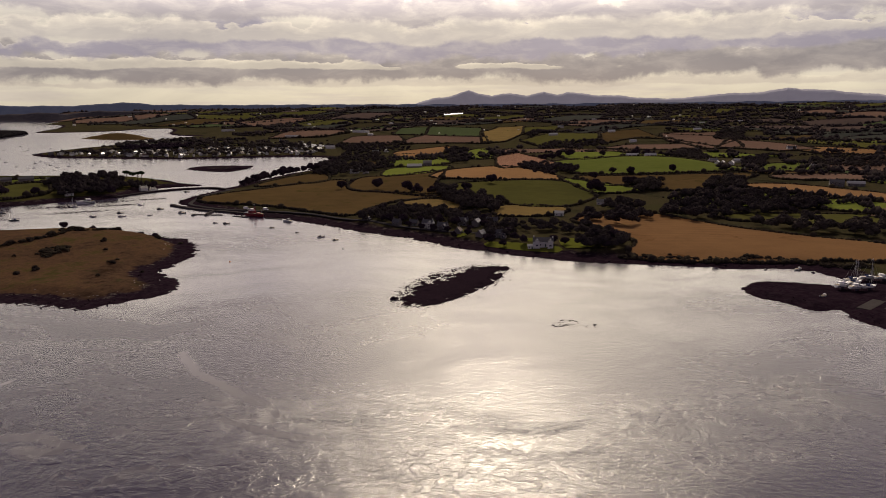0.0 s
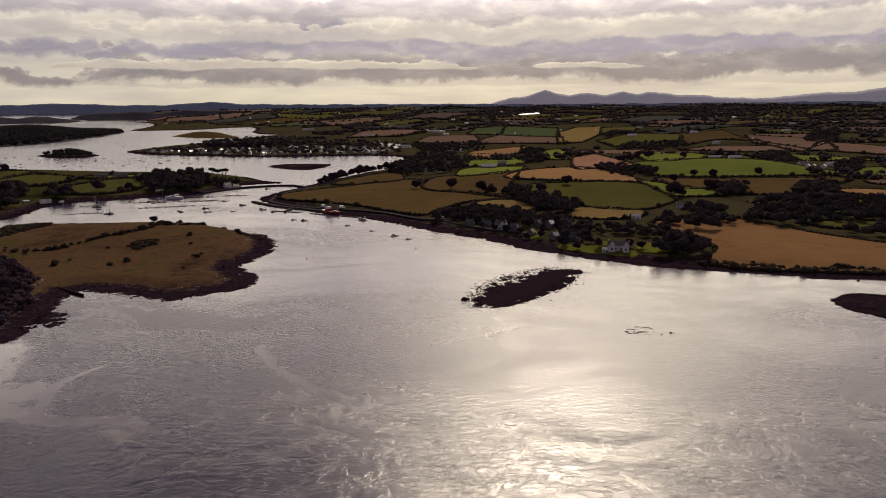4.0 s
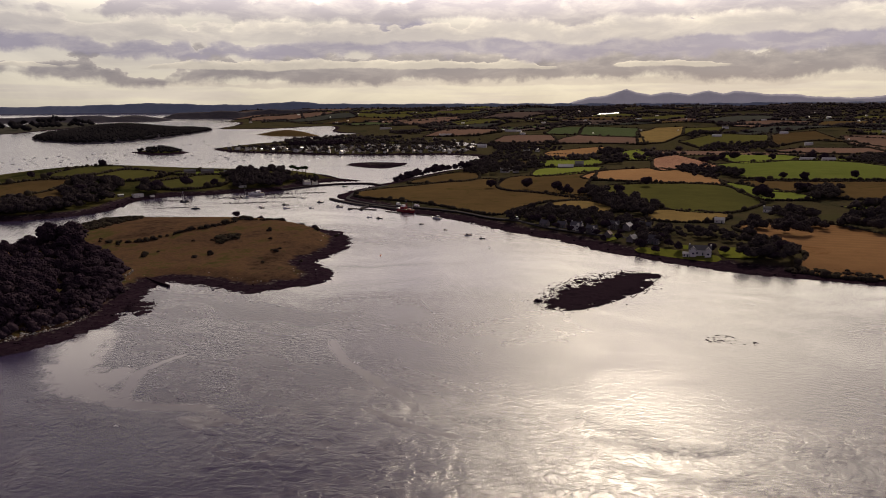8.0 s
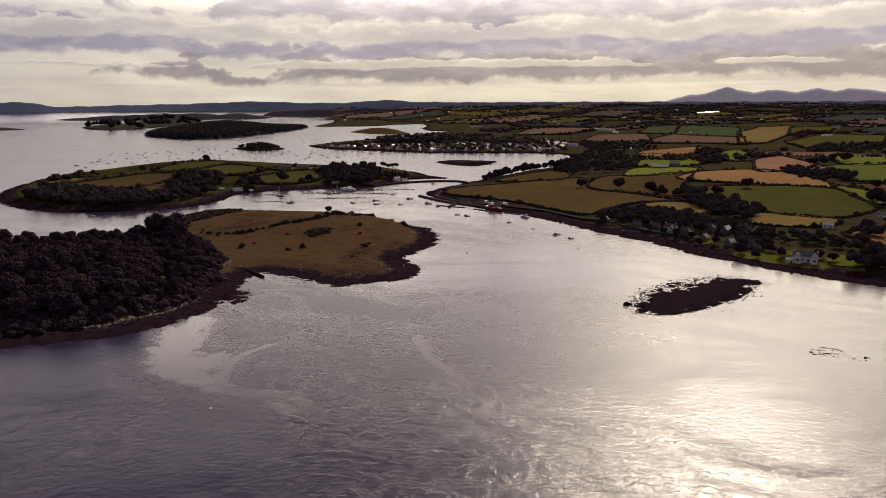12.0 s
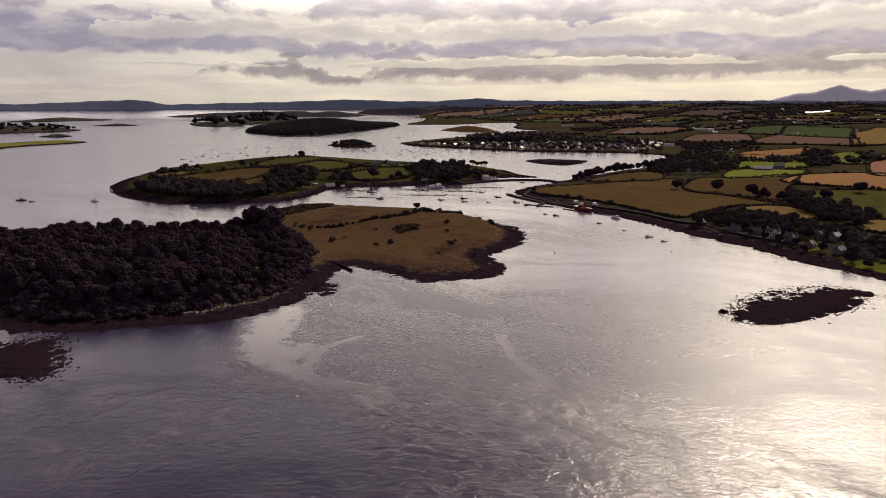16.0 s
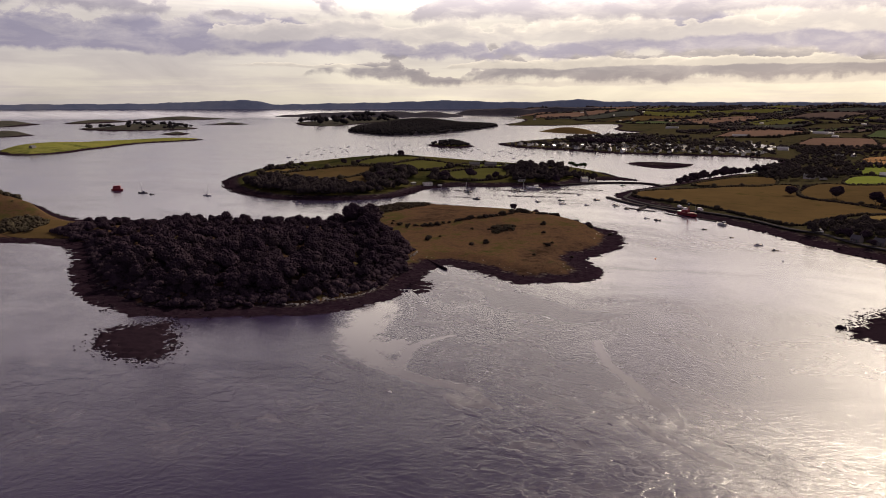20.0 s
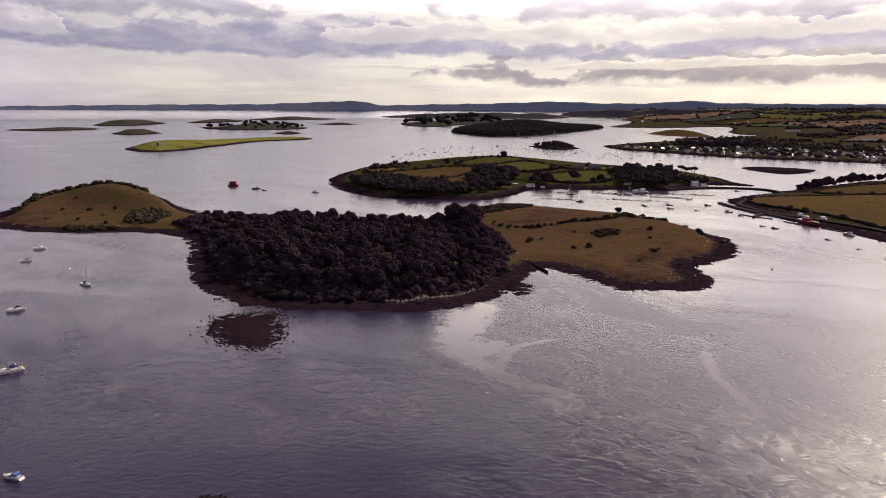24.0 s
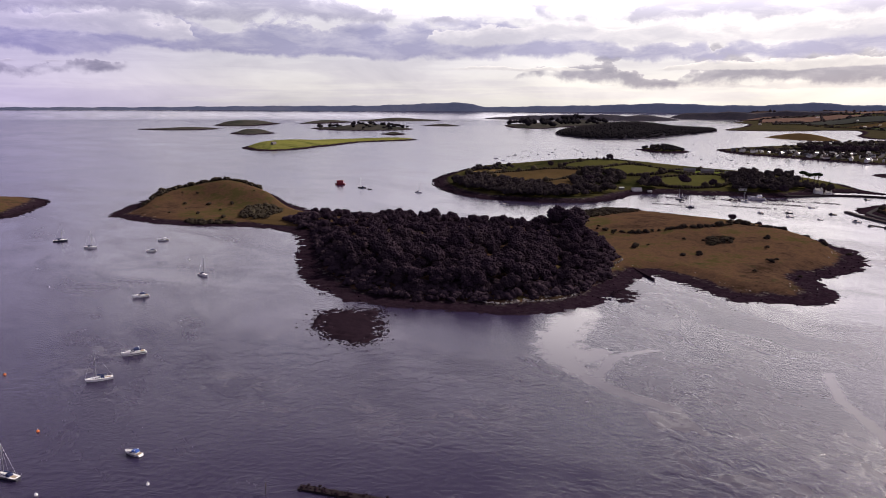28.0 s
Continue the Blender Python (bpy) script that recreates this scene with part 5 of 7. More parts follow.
for x, y in along([(-205, 712), (-200, 770), (-180, 850), (-160, 880)], 11, 2, 71):
    tree(rnd.choice(OAKS), x, y, 0.9 + 0.4 * rnd.random(), "dark tree in the row along the bay", group="trees along the bay")
for x, y, k in ((98, 398, 0), (101, 405, 3), (107, 412, 1), (88, 392, 2), (94, 388, 4), (28, 412, 3), (36, 404, 1), (-14, 455, 4), (-24, 464, 0), (-6, 448, 2), (3, 443, 4), (7, 432, 2), (16, 430, 4), (18, 446, 0), (28, 452, 3), (30, 436, 2), (41, 430, 4), (44, 415, 2), (-28, 482, 1), (-38, 480, 0), (-2, 474, 3), (9, 464, 0), (18, 478, 1), (29, 476, 3), (-42, 488, 2), (-16, 482, 1), (66, 404, 0), (72, 400, 4), (48, 404, 2)):
    tree(OAKS[k], x, y, 0.52 + 0.28 * rnd.random(), "broad dark tree in the garden above the shore", group="garden trees")

spots = np.concatenate([along([(100, 374), (124, 368), (150, 362), (175, 364), (196, 352), (214, 338)], 1.6, 1.6, 91 + k) for k in range(3)])
grove("shore_scrub", BUSH_SHAPES, spots, 0.5 + 0.7 * np.random.RandomState(92).rand(len(spots)), M_HEDGE, "dark scrub along the bank between the stubble and the shore", "thicket", 93)

# ---- shore works, stones and skerries ----
M_STONE = m_plain("dark_wet_stone", (0.026, 0.020, 0.022), 0.9, var=0.5, scale=0.6, spec=0.0)
M_WEED = m_plain("bladder_weed", (0.018, 0.011, 0.016), 0.95, var=0.5, scale=0.8, spec=0.0)
M_SHINGLE = m_plain("bare_wet_shingle", (0.060, 0.046, 0.055), 0.9, var=0.5, scale=0.9, spec=0.0)
M_PALE = m_plain("pale_shore_stone", (0.28, 0.25, 0.235), 0.85, var=0.4, scale=0.7, spec=0.2)
M_TAR = m_plain("worn_asphalt", (0.05, 0.046, 0.048), 0.95, var=0.25, scale=0.3, spec=0.0)
M_CONC = m_plain("grey_concrete", (0.06, 0.053, 0.053), 0.95, var=0.35, scale=0.4, spec=0.0)


def stones(name, places, sizes, mat, label, seed, squash=0.55, sink=0.25, category="stones"):
    rng = np.random.RandomState(seed)
    places, sizes = np.asarray(places, float), np.asarray(sizes, float)
    z = np.maximum(ground(places[:, 0], places[:, 1]), -0.25) + sizes * squash * (1 - 2 * sink)
    v, f = clumps(np.c_[places, z], sizes, rng, squash)
    return tagged(new(name, mesh_of(name, v, f, mat)), label, category, kind="stuff")


def skerry(name, points, count, label, seed, fringe, thin=(0.0, 0.0)):
    """A low bank of weed-covered stones with a torn edge that runs out into the water, and thins out to one side."""
    land = Land(points, shore=4.0, bank=0.35, rough=0.9, seed=seed, step=3)
    xs = np.arange(land.low[0] - 4, land.high[0] + 4, 0.6)
    ys = np.arange(land.low[1] - 4, land.high[1] + 4, 0.6)
    mx, my = land.line.mean(0)

    def zf(x, y):
        d = inside(land.line, x, y)
        side = ease((x - mx) * thin[0] + (y - my) * thin[1], 0, 9)
        torn = patchy(x, y, 2.6, seed, 3) + 0.4 * patchy(x, y, 8.0, seed + 1, 1)
        return np.where(d > 0, 0.05 + 0.09 * np.minimum(d, 5), d * 0.3) + torn * (0.85 - 0.45 * ease(d, 3, 9) + 0.45 * side) * ease(d, -3, 1) - 0.42 * side, d

    tagged(sheet(name, xs, ys, zf, M_WEED, lambda x, y, d: d > -1.5), label, "skerry", kind="structure")
    rng = np.random.RandomState(seed)
    p = rng.rand(count * 4, 2) * (land.high - land.low + 2 * fringe) + land.low - fringe
    d = inside(land.line, p[:, 0], p[:, 1])
    ok = rng.rand(len(p)) < np.where(d > 0, 0.35, np.exp(d / (fringe * 0.22)) * 0.9)
    p = p[ok][:count]
    stones(name + "_stones", p, 0.26 + 0.36 * rng.rand(len(p)) ** 2, M_WEED, "dark weed-covered stones of the skerry", seed + 1)
    p = rng.rand(count * 3, 2) * (land.high - land.low) + land.low
    p = p[inside(land.line, p[:, 0], p[:, 1]) > 1][:count // 3]
    stones(name + "_shingle", p, 0.22 + 0.35 * rng.rand(len(p)) ** 2, M_SHINGLE, "bare wet stones among the weed of the skerry", seed + 2, 0.5, 0.1)


skerry("skerry", [(-19, 288), (-4, 286), (17, 311), (33, 345), (33, 356), (15, 358), (-6, 337), (-17, 311)], 5200, "dark bank of weed and stones bared by the tide", 71, 6, (-0.87, 0.5))
skerry("skerry", [(-235, 124), (-246, 134), (-243, 142), (-235, 154), (-220, 146), (-205, 134), (-202, 126), (-209, 122), (-221, 120)], 3600, "dark stony bank off the island wood", 73, 7)
skerry("skerry", [(-182, 242), (-180, 247), (-186, 257), (-192, 260), (-191, 249)], 300, "small dark stony bank beside the jetty", 75, 4)
stones("rock", [(-22, 295), (-20.8, 295.6), (-23, 294.6)], [1.7, 1.2, 0.9], M_WEED, "single dark rock standing out of the water", 5, 0.6)
rng = np.random.RandomState(77)
wp = np.r_[np.c_[rng.uniform(42, 53, 80), rng.uniform(254, 263, 80)], np.c_[rng.uniform(50, 65, 34), rng.uniform(253, 258, 34)]]
stones("weed_clumps", wp, 0.5 + 0.3 * rng.rand(len(wp)) ** 2, M_WEED, "floating dark clumps of weed", 6, 0.35, category="weed")


def shore_stones(land, name, count, seed, lo, hi, mat, label, smin=0.3, smax=1.0, box=None):
    rng = np.random.RandomState(seed)
    q = land.line
    s = np.r_[0, np.cumsum(np.linalg.norm(np.diff(q, axis=0), axis=1))]
    nrm = np.gradient(q, axis=0)
    nrm = np.stack([-nrm[:, 1], nrm[:, 0]], 1)
    nrm /= np.linalg.norm(nrm, axis=1)[:, None] + 1e-9
    u = rng.rand(count * 3) * s[-1]
    c = np.stack([np.interp(u, s, q[:, k]) for k in (0, 1)], 1)
    m = np.stack([np.interp(u, s, nrm[:, k]) for k in (0, 1)], 1)
    off = rng.uniform(lo, hi, len(u))[:, None]
    p = c + m * off
    d = inside(land.line, p[:, 0], p[:, 1])
    p = np.where(((d > 0) == (off[:, 0] > 0))[:, None], p, c - m * off)
    ok = np.ones(len(p), bool)
    if box:
        ok = (p[:, 0] > box[0]) & (p[:, 0] < box[1]) & (p[:, 1] > box[2]) & (p[:, 1] < box[3])
    p = p[ok][:count]
    stones(name, p, smin + (smax - smin) * rng.rand(len(p)) ** 2.5, mat, label, seed)


shore_stones(WOOD, "shore_stones", 2600, 81, -2.0, 14, M_WEED, "dark weedy stones along the island shore", 0.2, 0.6)
shore_stones(WOOD, "wrack_stones", 160, 82, 16, 19, M_PALE, "pale stones and wrack at the top of the island shore", 0.18, 0.5)
shore_stones(WOOD, "wall_stones", 500, 83, 16.5, 18.5, M_PALE, "pale tumbled stones under the wood", 0.3, 0.7, (-260, -185, 150, 300))
shore_stones(FARM, "shore_stones", 1800, 84, -1.5, 7, M_WEED, "dark weedy stones along the farm island shore", 0.4, 1.1)
shore_stones(MAIN, "shore_stones", 3000, 85, -2.5, 8, M_WEED, "dark weedy stones along the mainland shore", 0.3, 1.0, (-260, 240, 250, 800))
shore_stones(SPIT, "shore_stones", 1300, 86, -3, 8, M_WEED, "dark weedy stones on the muddy spit", 0.12, 0.42)
shore_stones(LEFT, "shore_stones", 500, 87, -2, 7, M_WEED, "dark weedy stones round the small island", 0.3, 0.9)

q = rounded([(-230.4, 187.6), (-218.8, 191.2), (-209.2, 196.8), (-204.5, 207.3), (-198.1, 224.6), (-206.2, 248.8), (-219.4, 277.5), (-225.7, 298.7)], 0.35, closed=False)
rng = np.random.RandomState(88)
q = q[rng.rand(len(q)) < 0.75] 
stones("sea_wall", q + rng.randn(len(q), 2) * 0.45, 0.22 + 0.4 * rng.rand(len(q)) ** 2, M_PALE, "tumbled pale stones of an old sea wall under the wood", 89, 0.7, 0.1)


def ribbon(name, points, width, lift, mat, label, category, thick=0.0, level=None, gap=4.0):
    """A road, wall or bank along a line; with a thickness, its sides reach down."""
    q = rounded(points, gap, closed=False)
    tng = np.gradient(q, axis=0)
    nr = np.stack([-tng[:, 1], tng[:, 0]], 1) / (np.linalg.norm(tng, axis=1)[:, None] + 1e-9)
    a, b = q + nr * width / 2, q - nr * width / 2
    za = np.full(len(q), level) if level is not None else np.maximum.reduce([ground(a[:, 0], a[:, 1]), ground(b[:, 0], b[:, 1]), ground(q[:, 0], q[:, 1])]) + lift
    n = len(q)
    v = np.r_[np.c_[a, za], np.c_[b, za]]
    f = [(i, i + 1, n + i + 1, n + i) for i in range(n - 1)]
    if thick:
        v = np.r_[v, np.c_[q + nr * width * 0.62, za - thick], np.c_[q - nr * width * 0.62, za - thick]]
        for i in range(n - 1):
            f += [(2 * n + i, 2 * n + i + 1, i + 1, i), (n + i, n + i + 1, 3 * n + i + 1, 3 * n + i)]
        f += [(0, n, 3 * n, 2 * n), (n - 1, 3 * n - 1, 4 * n - 1, 2 * n - 1)]
    bm = bmesh.new()
    me = mesh_of(name, v, f, mat)
    bm.from_mesh(me)
    bmesh.ops.recalc_face_normals(bm, faces=bm.faces[:])
    bm.to_mesh(me)
    bm.free()
    return tagged(new(name, me), label, category, kind="structure")


ribbon("causeway", [(-312, 652), (-289, 697), (-258, 720), (-235, 719), (-211, 692)], 4.4, 0, M_STONE, "low dark stone causeway across the narrows", "causeway", 2.2, 1.35)
ribbon("causeway_road", [(-312, 652), (-289, 697), (-258, 720), (-235, 719), (-211, 692)], 2.8, 0, M_TAR, "narrow worn road along the causeway", "road", 0, 1.4)
ribbon("jetty", [(-231, 304), (-214, 295), (-196, 285)], 0.9, 0, M_WEED, "old straight stone jetty beside the wood", "jetty", 1.8, 1.0)
ribbon("road", [(-211, 690), (-222, 650), (-224, 618), (-221, 600), (-204, 583), (-180, 566), (-144, 548), (-109, 531), (-71, 501), (-51, 490), (-32, 470), (0, 448), (25, 437)], 3.2, 0.35, M_TAR, "narrow grey coast road", "road", 0.5)
ribbon("quay", [(-236, 596), (-222, 583), (-199, 566), (-178, 556), (-158, 545)], 3.5, 0, M_CONC, "low concrete quay along the shore", "quay", 2.0, 1.2)
ribbon("pier", [(-187, 562), (-188, 550), (-187, 538)], 2.0, 0, M_CONC, "short concrete slip into the channel", "pier", 1.8, 1.2)
ribbon("slipway", [(-131.6, 66.7), (-125.7, 71), (-120, 75.3), (-100, 90)], 1.8, 0, M_STONE, "dark weedy stone slipway", "slipway", 2.0, 0.4)
ribbon("field_lane", [(235, 660), (262, 700), (283, 735)], 3.5, 0.5, M_CONC, "pale farm lane between hedges", "lane", 0.3)
ribbon("farm_track", [(-62, 800), (-52, 830), (-20, 880), (0, 900)], 3.0, 0.6, M_CONC, "pale farm track across the grass", "track", 0.3)
ribbon("yard_track", [(240, 322), (215, 300), (196, 282), (183, 268)], 6.0, 0.3, M_CONC, "grey stony track through the boatyard", "track", 0.3)
ribbon("yard_slip", [(186, 283), (172, 271)], 5.0, 0.1, M_CONC, "concrete slip at the boatyard", "slip", 0.6)
for pts, words in (([(-200, 545), (-186, 541), (-174, 540)], "long narrow wooden pontoon"), ([(-164, 534), (-150, 527)], "wooden pontoon beside the red ship"), ([(-136, 523), (-122, 518)], "narrow pontoon by the shore")):
    q = ribbon("pontoon", pts, 1.8, 0, M_CONC, words, "pontoon", 0.6, 0.45)
# weed banks in the narrows
rng = np.random.RandomState(90)
for n, (cx, cy, rx, ry, k) in enumerate(((-330, 590, 26, 5, 230), (-300, 560, 30, 4, 200), (-285, 600, 22, 5, 190), (-372, 560, 18, 6, 160), (-306, 622, 30, 5, 230), (-272, 640, 14, 4, 90), (-290, 945, 40, 14, 200), (-350, 520, 20, 4, 90))):
    a = rng.randn(k, 2) * 0.5
    p = np.c_[cx + a[:, 0] * rx * 0.8 - a[:, 1] * ry, cy + a[:, 1] * ry + a[:, 0] * rx * 0.35]
    stones("weed_bank", p, 0.5 + 0.8 * rng.rand(k), M_WEED, "dark weed bank bared in the narrows", 91 + n, 0.3, 0.3, "weed")

rng = np.random.RandomState(97)
q = rounded([(-131.6, 66.7), (-125.7, 71), (-120, 75.3), (-100, 90)], 0.3, closed=False)
q = q[rng.rand(len(q)) < 0.9]
q = np.r_[q, q] + rng.randn(2 * len(q), 2) * 0.75
v, f = clumps(np.c_[q, 0.32 + 0.14 * rng.rand(len(q))], 0.16 + 0.3 * rng.rand(len(q)) ** 2, rng, 0.7)
tagged(new("slipway_weed", mesh_of("slipway_weed", v, f, M_WEED)), "dark weed and loose stones over the slipway", "weed", kind="stuff")

# ---- buildings ----
M_WHITE = m_plain("white_render", (0.62, 0.60, 0.56), 0.85, var=0.2, scale=0.5, spec=0.2)
M_CREAM = m_plain("cream_render", (0.58, 0.53, 0.45), 0.85, var=0.2, scale=0.5, spec=0.2)
M_GREYW = m_plain("grey_stone_wall", (0.15, 0.135, 0.13), 0.9, var=0.35, scale=0.8, spec=0.15)
M_SLATE = m_plain("grey_slate", (0.06, 0.056, 0.066), 0.36, var=0.3, scale=1.2, spec=0.5)
M_TILE = m_plain("brown_tile", (0.11, 0.07, 0.055), 0.75, var=0.3, scale=1.2)
M_TIN = m_plain("pale_tin_sheet", (0.36, 0.36, 0.37), 0.42, 0.3, var=0.2, scale=0.3)
M_GLASS = m_plain("dark_window_glass", (0.03, 0.033, 0.04), 0.08, var=0.1, spec=0.8)
M_FRAME = m_plain("white_window_frame", (0.75, 0.74, 0.72), 0.5, var=0.08)
M_DOOR = m_plain("dark_green_door", (0.04, 0.07, 0.05), 0.5, var=0.1)


def box(bm, x0, x1, y0, y1, z0, z1):
    c = [bm.verts.new(p) for p in ((x0, y0, z0), (x1, y0, z0), (x1, y1, z0), (x0, y1, z0), (x0, y0, z1), (x1, y0, z1), (x1, y1, z1), (x0, y1, z1))]
    for q in ((3, 2, 1, 0), (4, 5, 6, 7), (0, 1, 5, 4), (1, 2, 6, 5), (2, 3, 7, 6), (3, 0, 4, 7)):
        bm.faces.new([c[i] for i in q])


def gable(bm, l, w, h, r, x=0.0):
    """The walls of a gabled block along x."""
    v = [bm.verts.new(p) for p in ((x - l / 2, -w / 2, -1), (x + l / 2, -w / 2, -1), (x + l / 2, w / 2, -1), (x - l / 2, w / 2, -1), (x - l / 2, -w / 2, h), (x + l / 2, -w / 2, h), (x + l / 2, w / 2, h), (x - l / 2, w / 2, h), (x - l / 2, 0, h + r), (x + l / 2, 0, h + r))]
    for q in ((0, 1, 5, 4), (2, 3, 7, 6), (1, 2, 6, 9, 5), (3, 0, 4, 8, 7), (4, 5, 9, 8), (6, 7, 8, 9)):
        bm.faces.new([v[i] for i in q])


def roof(bm, l, w, h, r, over=0.35, t=0.18, x=0.0):
    """Two roof slopes with thickness and overhanging eaves."""
    k = r / (w / 2)
    for s in (-1, 1):
        y1, z1 = s * (w / 2 + over), h - over * k + 0.03
        p = [(x - l / 2 - over, 0, h + r + 0.03), (x + l / 2 + over, 0, h + r + 0.03), (x + l / 2 + over, y1, z1), (x - l / 2 - over, y1, z1)]
        a = [bm.verts.new(q) for q in p]
        b = [bm.verts.new((q[0], q[1], q[2] + t)) for q in p]
        for q in ((0, 1, 2, 3),):
            bm.faces.new([a[i] for i in (q if s > 0 else q[::-1])])
            bm.faces.new([b[i] for i in (q[::-1] if s > 0 else q)])
        for i in range(4):
            j = (i + 1) % 4
            bm.faces.new((a[i], b[i], b[j], a[j]) if s > 0 else (a[j], b[j], b[i], a[i]))


def boxed(name, mat, parent, dims, label=""):
    bm = bmesh.new()
    box(bm, *dims)
    return part(name, bm, mat, parent, label)


def window(parent, x, y, z, w, h, side):
    """A window in a long wall: frame with a pane set into it."""
    bm = bmesh.new()
    box(bm, x - w / 2 - 0.08, x + w / 2 + 0.08, *sorted((y - 0.02 * side, y + 0.05 * side)), z - h / 2 - 0.08, z + h / 2 + 0.08)
    fr = part("window", bm, M_FRAME, parent)
    boxed("pane", M_GLASS, fr, (x - w / 2, x + w / 2, *sorted((y + 0.05 * side, y + 0.06 * side)), z - h / 2, z + h / 2))


def house(name, l, w, h, r, wall, tiles, label, windows=True, chimneys=2, wing=0.0, category="house", group=""):
    """A gabled house; wing adds a cross gable in front."""
    ob = new(name)
    bm = bmesh.new()
    gable(bm, l, w, h, r)
    part("wall", bm, wall, ob)
    bm = bmesh.new()
    roof(bm, l, w, h, r)
    part("roof", bm, tiles, ob)
    if wing:
        for x in ((-l * 0.3, l * 0.36) if wing > 1 else (l * 0.3,)):
            bm = bmesh.new()
            gable(bm, w * 0.7, 4.2, h, r * 0.75)
            bm.transform(Matrix.Translation((x, -w / 2 - 0.4, 0)) @ Matrix.Rotation(radians(90), 4, "Z"))
            part("wing_wall", bm, wall, ob)
            bm = bmesh.new()
            roof(bm, w * 0.7, 4.2, h, r * 0.75)
            bm.transform(Matrix.Translation((x, -w / 2 - 0.4, 0)) @ Matrix.Rotation(radians(90), 4, "Z"))
            part("wing_roof", bm, tiles, ob)
    for k in range(chimneys):
        x = (-1 if k == 0 else 1) * (l / 2 - 0.5)
        boxed("chimney", wall, ob, (x - 0.4, x + 0.4, -0.3, 0.3, h + r - 0.8, h + r + 1.1))
    if windows:
        rows = 2 if h > 4 else 1
        n = max(2, int(l / 3.2))
        for row in range(rows):
            for i in range(n):
                x = -l / 2 + l * (i + 0.5) / n
                if row == 0 and i == n // 2:
                    boxed("door", M_DOOR, ob, (x - 0.5, x + 0.5, -w / 2 - 0.06, -w / 2 + 0.05, 0, 2.05))
                    continue
                if wing and (abs(x - l * 0.36) < 2.4 or (wing > 1 and abs(x + l * 0.3) < 2.4)):
                    continue
                window(ob, x, -w / 2, 1.5 + 2.6 * row, 1.0, 1.2, -1)
        if wing:
            for x in ((-l * 0.3, l * 0.36) if wing > 1 else (l * 0.3,)):
                for row in range(rows):
                    window(ob, x, -w / 2 - 0.4 - w * 0.35, 1.5 + 2.6 * row, 1.6, 1.3, -1)
    return tagged(ob, label, category, group)


def put(ob, x, y, turn, s=1.0, z=None):
    ob.matrix_basis = Matrix.Translation((x, y, float(ground(x, y)) if z is None else z)) @ Matrix.Rotation(radians(turn), 4, "Z") @ Matrix.Diagonal((s, s, s, 1))
    return ob


def spot(x, y, turn, s=1.0):
    return Matrix.Translation((x, y, float(ground(x, y)))) @ Matrix.Rotation(radians(turn), 4, "Z") @ Matrix.Diagonal((s, s, s, 1))


put(house("large_house", 15.5, 7.0, 4.0, 2.6, M_WHITE, M_SLATE, "large white two-storey house with gabled wings above the shore", wing=2), 59, 398, -8, 0.76)
put(house("garden_room", 4.5, 3.6, 2.5, 1.2, M_WHITE, M_TIN, "small white garden room beside the large house", chimneys=0), 51.5, 396, -8, 0.76)
for x, y, turn, l, h, wall, tiles, wing, words in (
        (-10, 462, -25, 11, 4.8, M_WHITE, M_SLATE, 1, "white gabled house on the shore road"), (-20, 470, -25, 9, 3.0, M_GREYW, M_SLATE, 0, "low grey cottage among trees"),
        (-32, 474, -30, 8, 3.0, M_GREYW, M_SLATE, 0, "small grey cottage with a slate roof"), (0, 452, -25, 10, 4.6, M_GREYW, M_SLATE, 1, "grey stone house with steep gables"),
        (14, 470, -20, 10, 4.6, M_GREYW, M_SLATE, 1, "grey slate-roofed house among trees"), (23, 464, 65, 10, 4.6, M_GREYW, M_SLATE, 0, "grey gabled house end-on to the water"),
        (34, 468, -15, 11, 4.8, M_GREYW, M_SLATE, 0, "grey house with a row of windows"), (24, 428, 60, 9, 3.0, M_GREYW, M_SLATE, 0, "low stone boathouse by the shore"),
        (36, 424, -15, 11, 4.4, M_GREYW, M_SLATE, 1, "dark slate-roofed house above the shore"), (10, 440, 70, 7, 2.8, M_GREYW, M_TILE, 0, "small grey cottage by the road")):
    put(house("house", l, 6.2, h, 2.8, wall, tiles, words, wing=wing, group="houses on the shore road"), x, y, turn, 0.7)
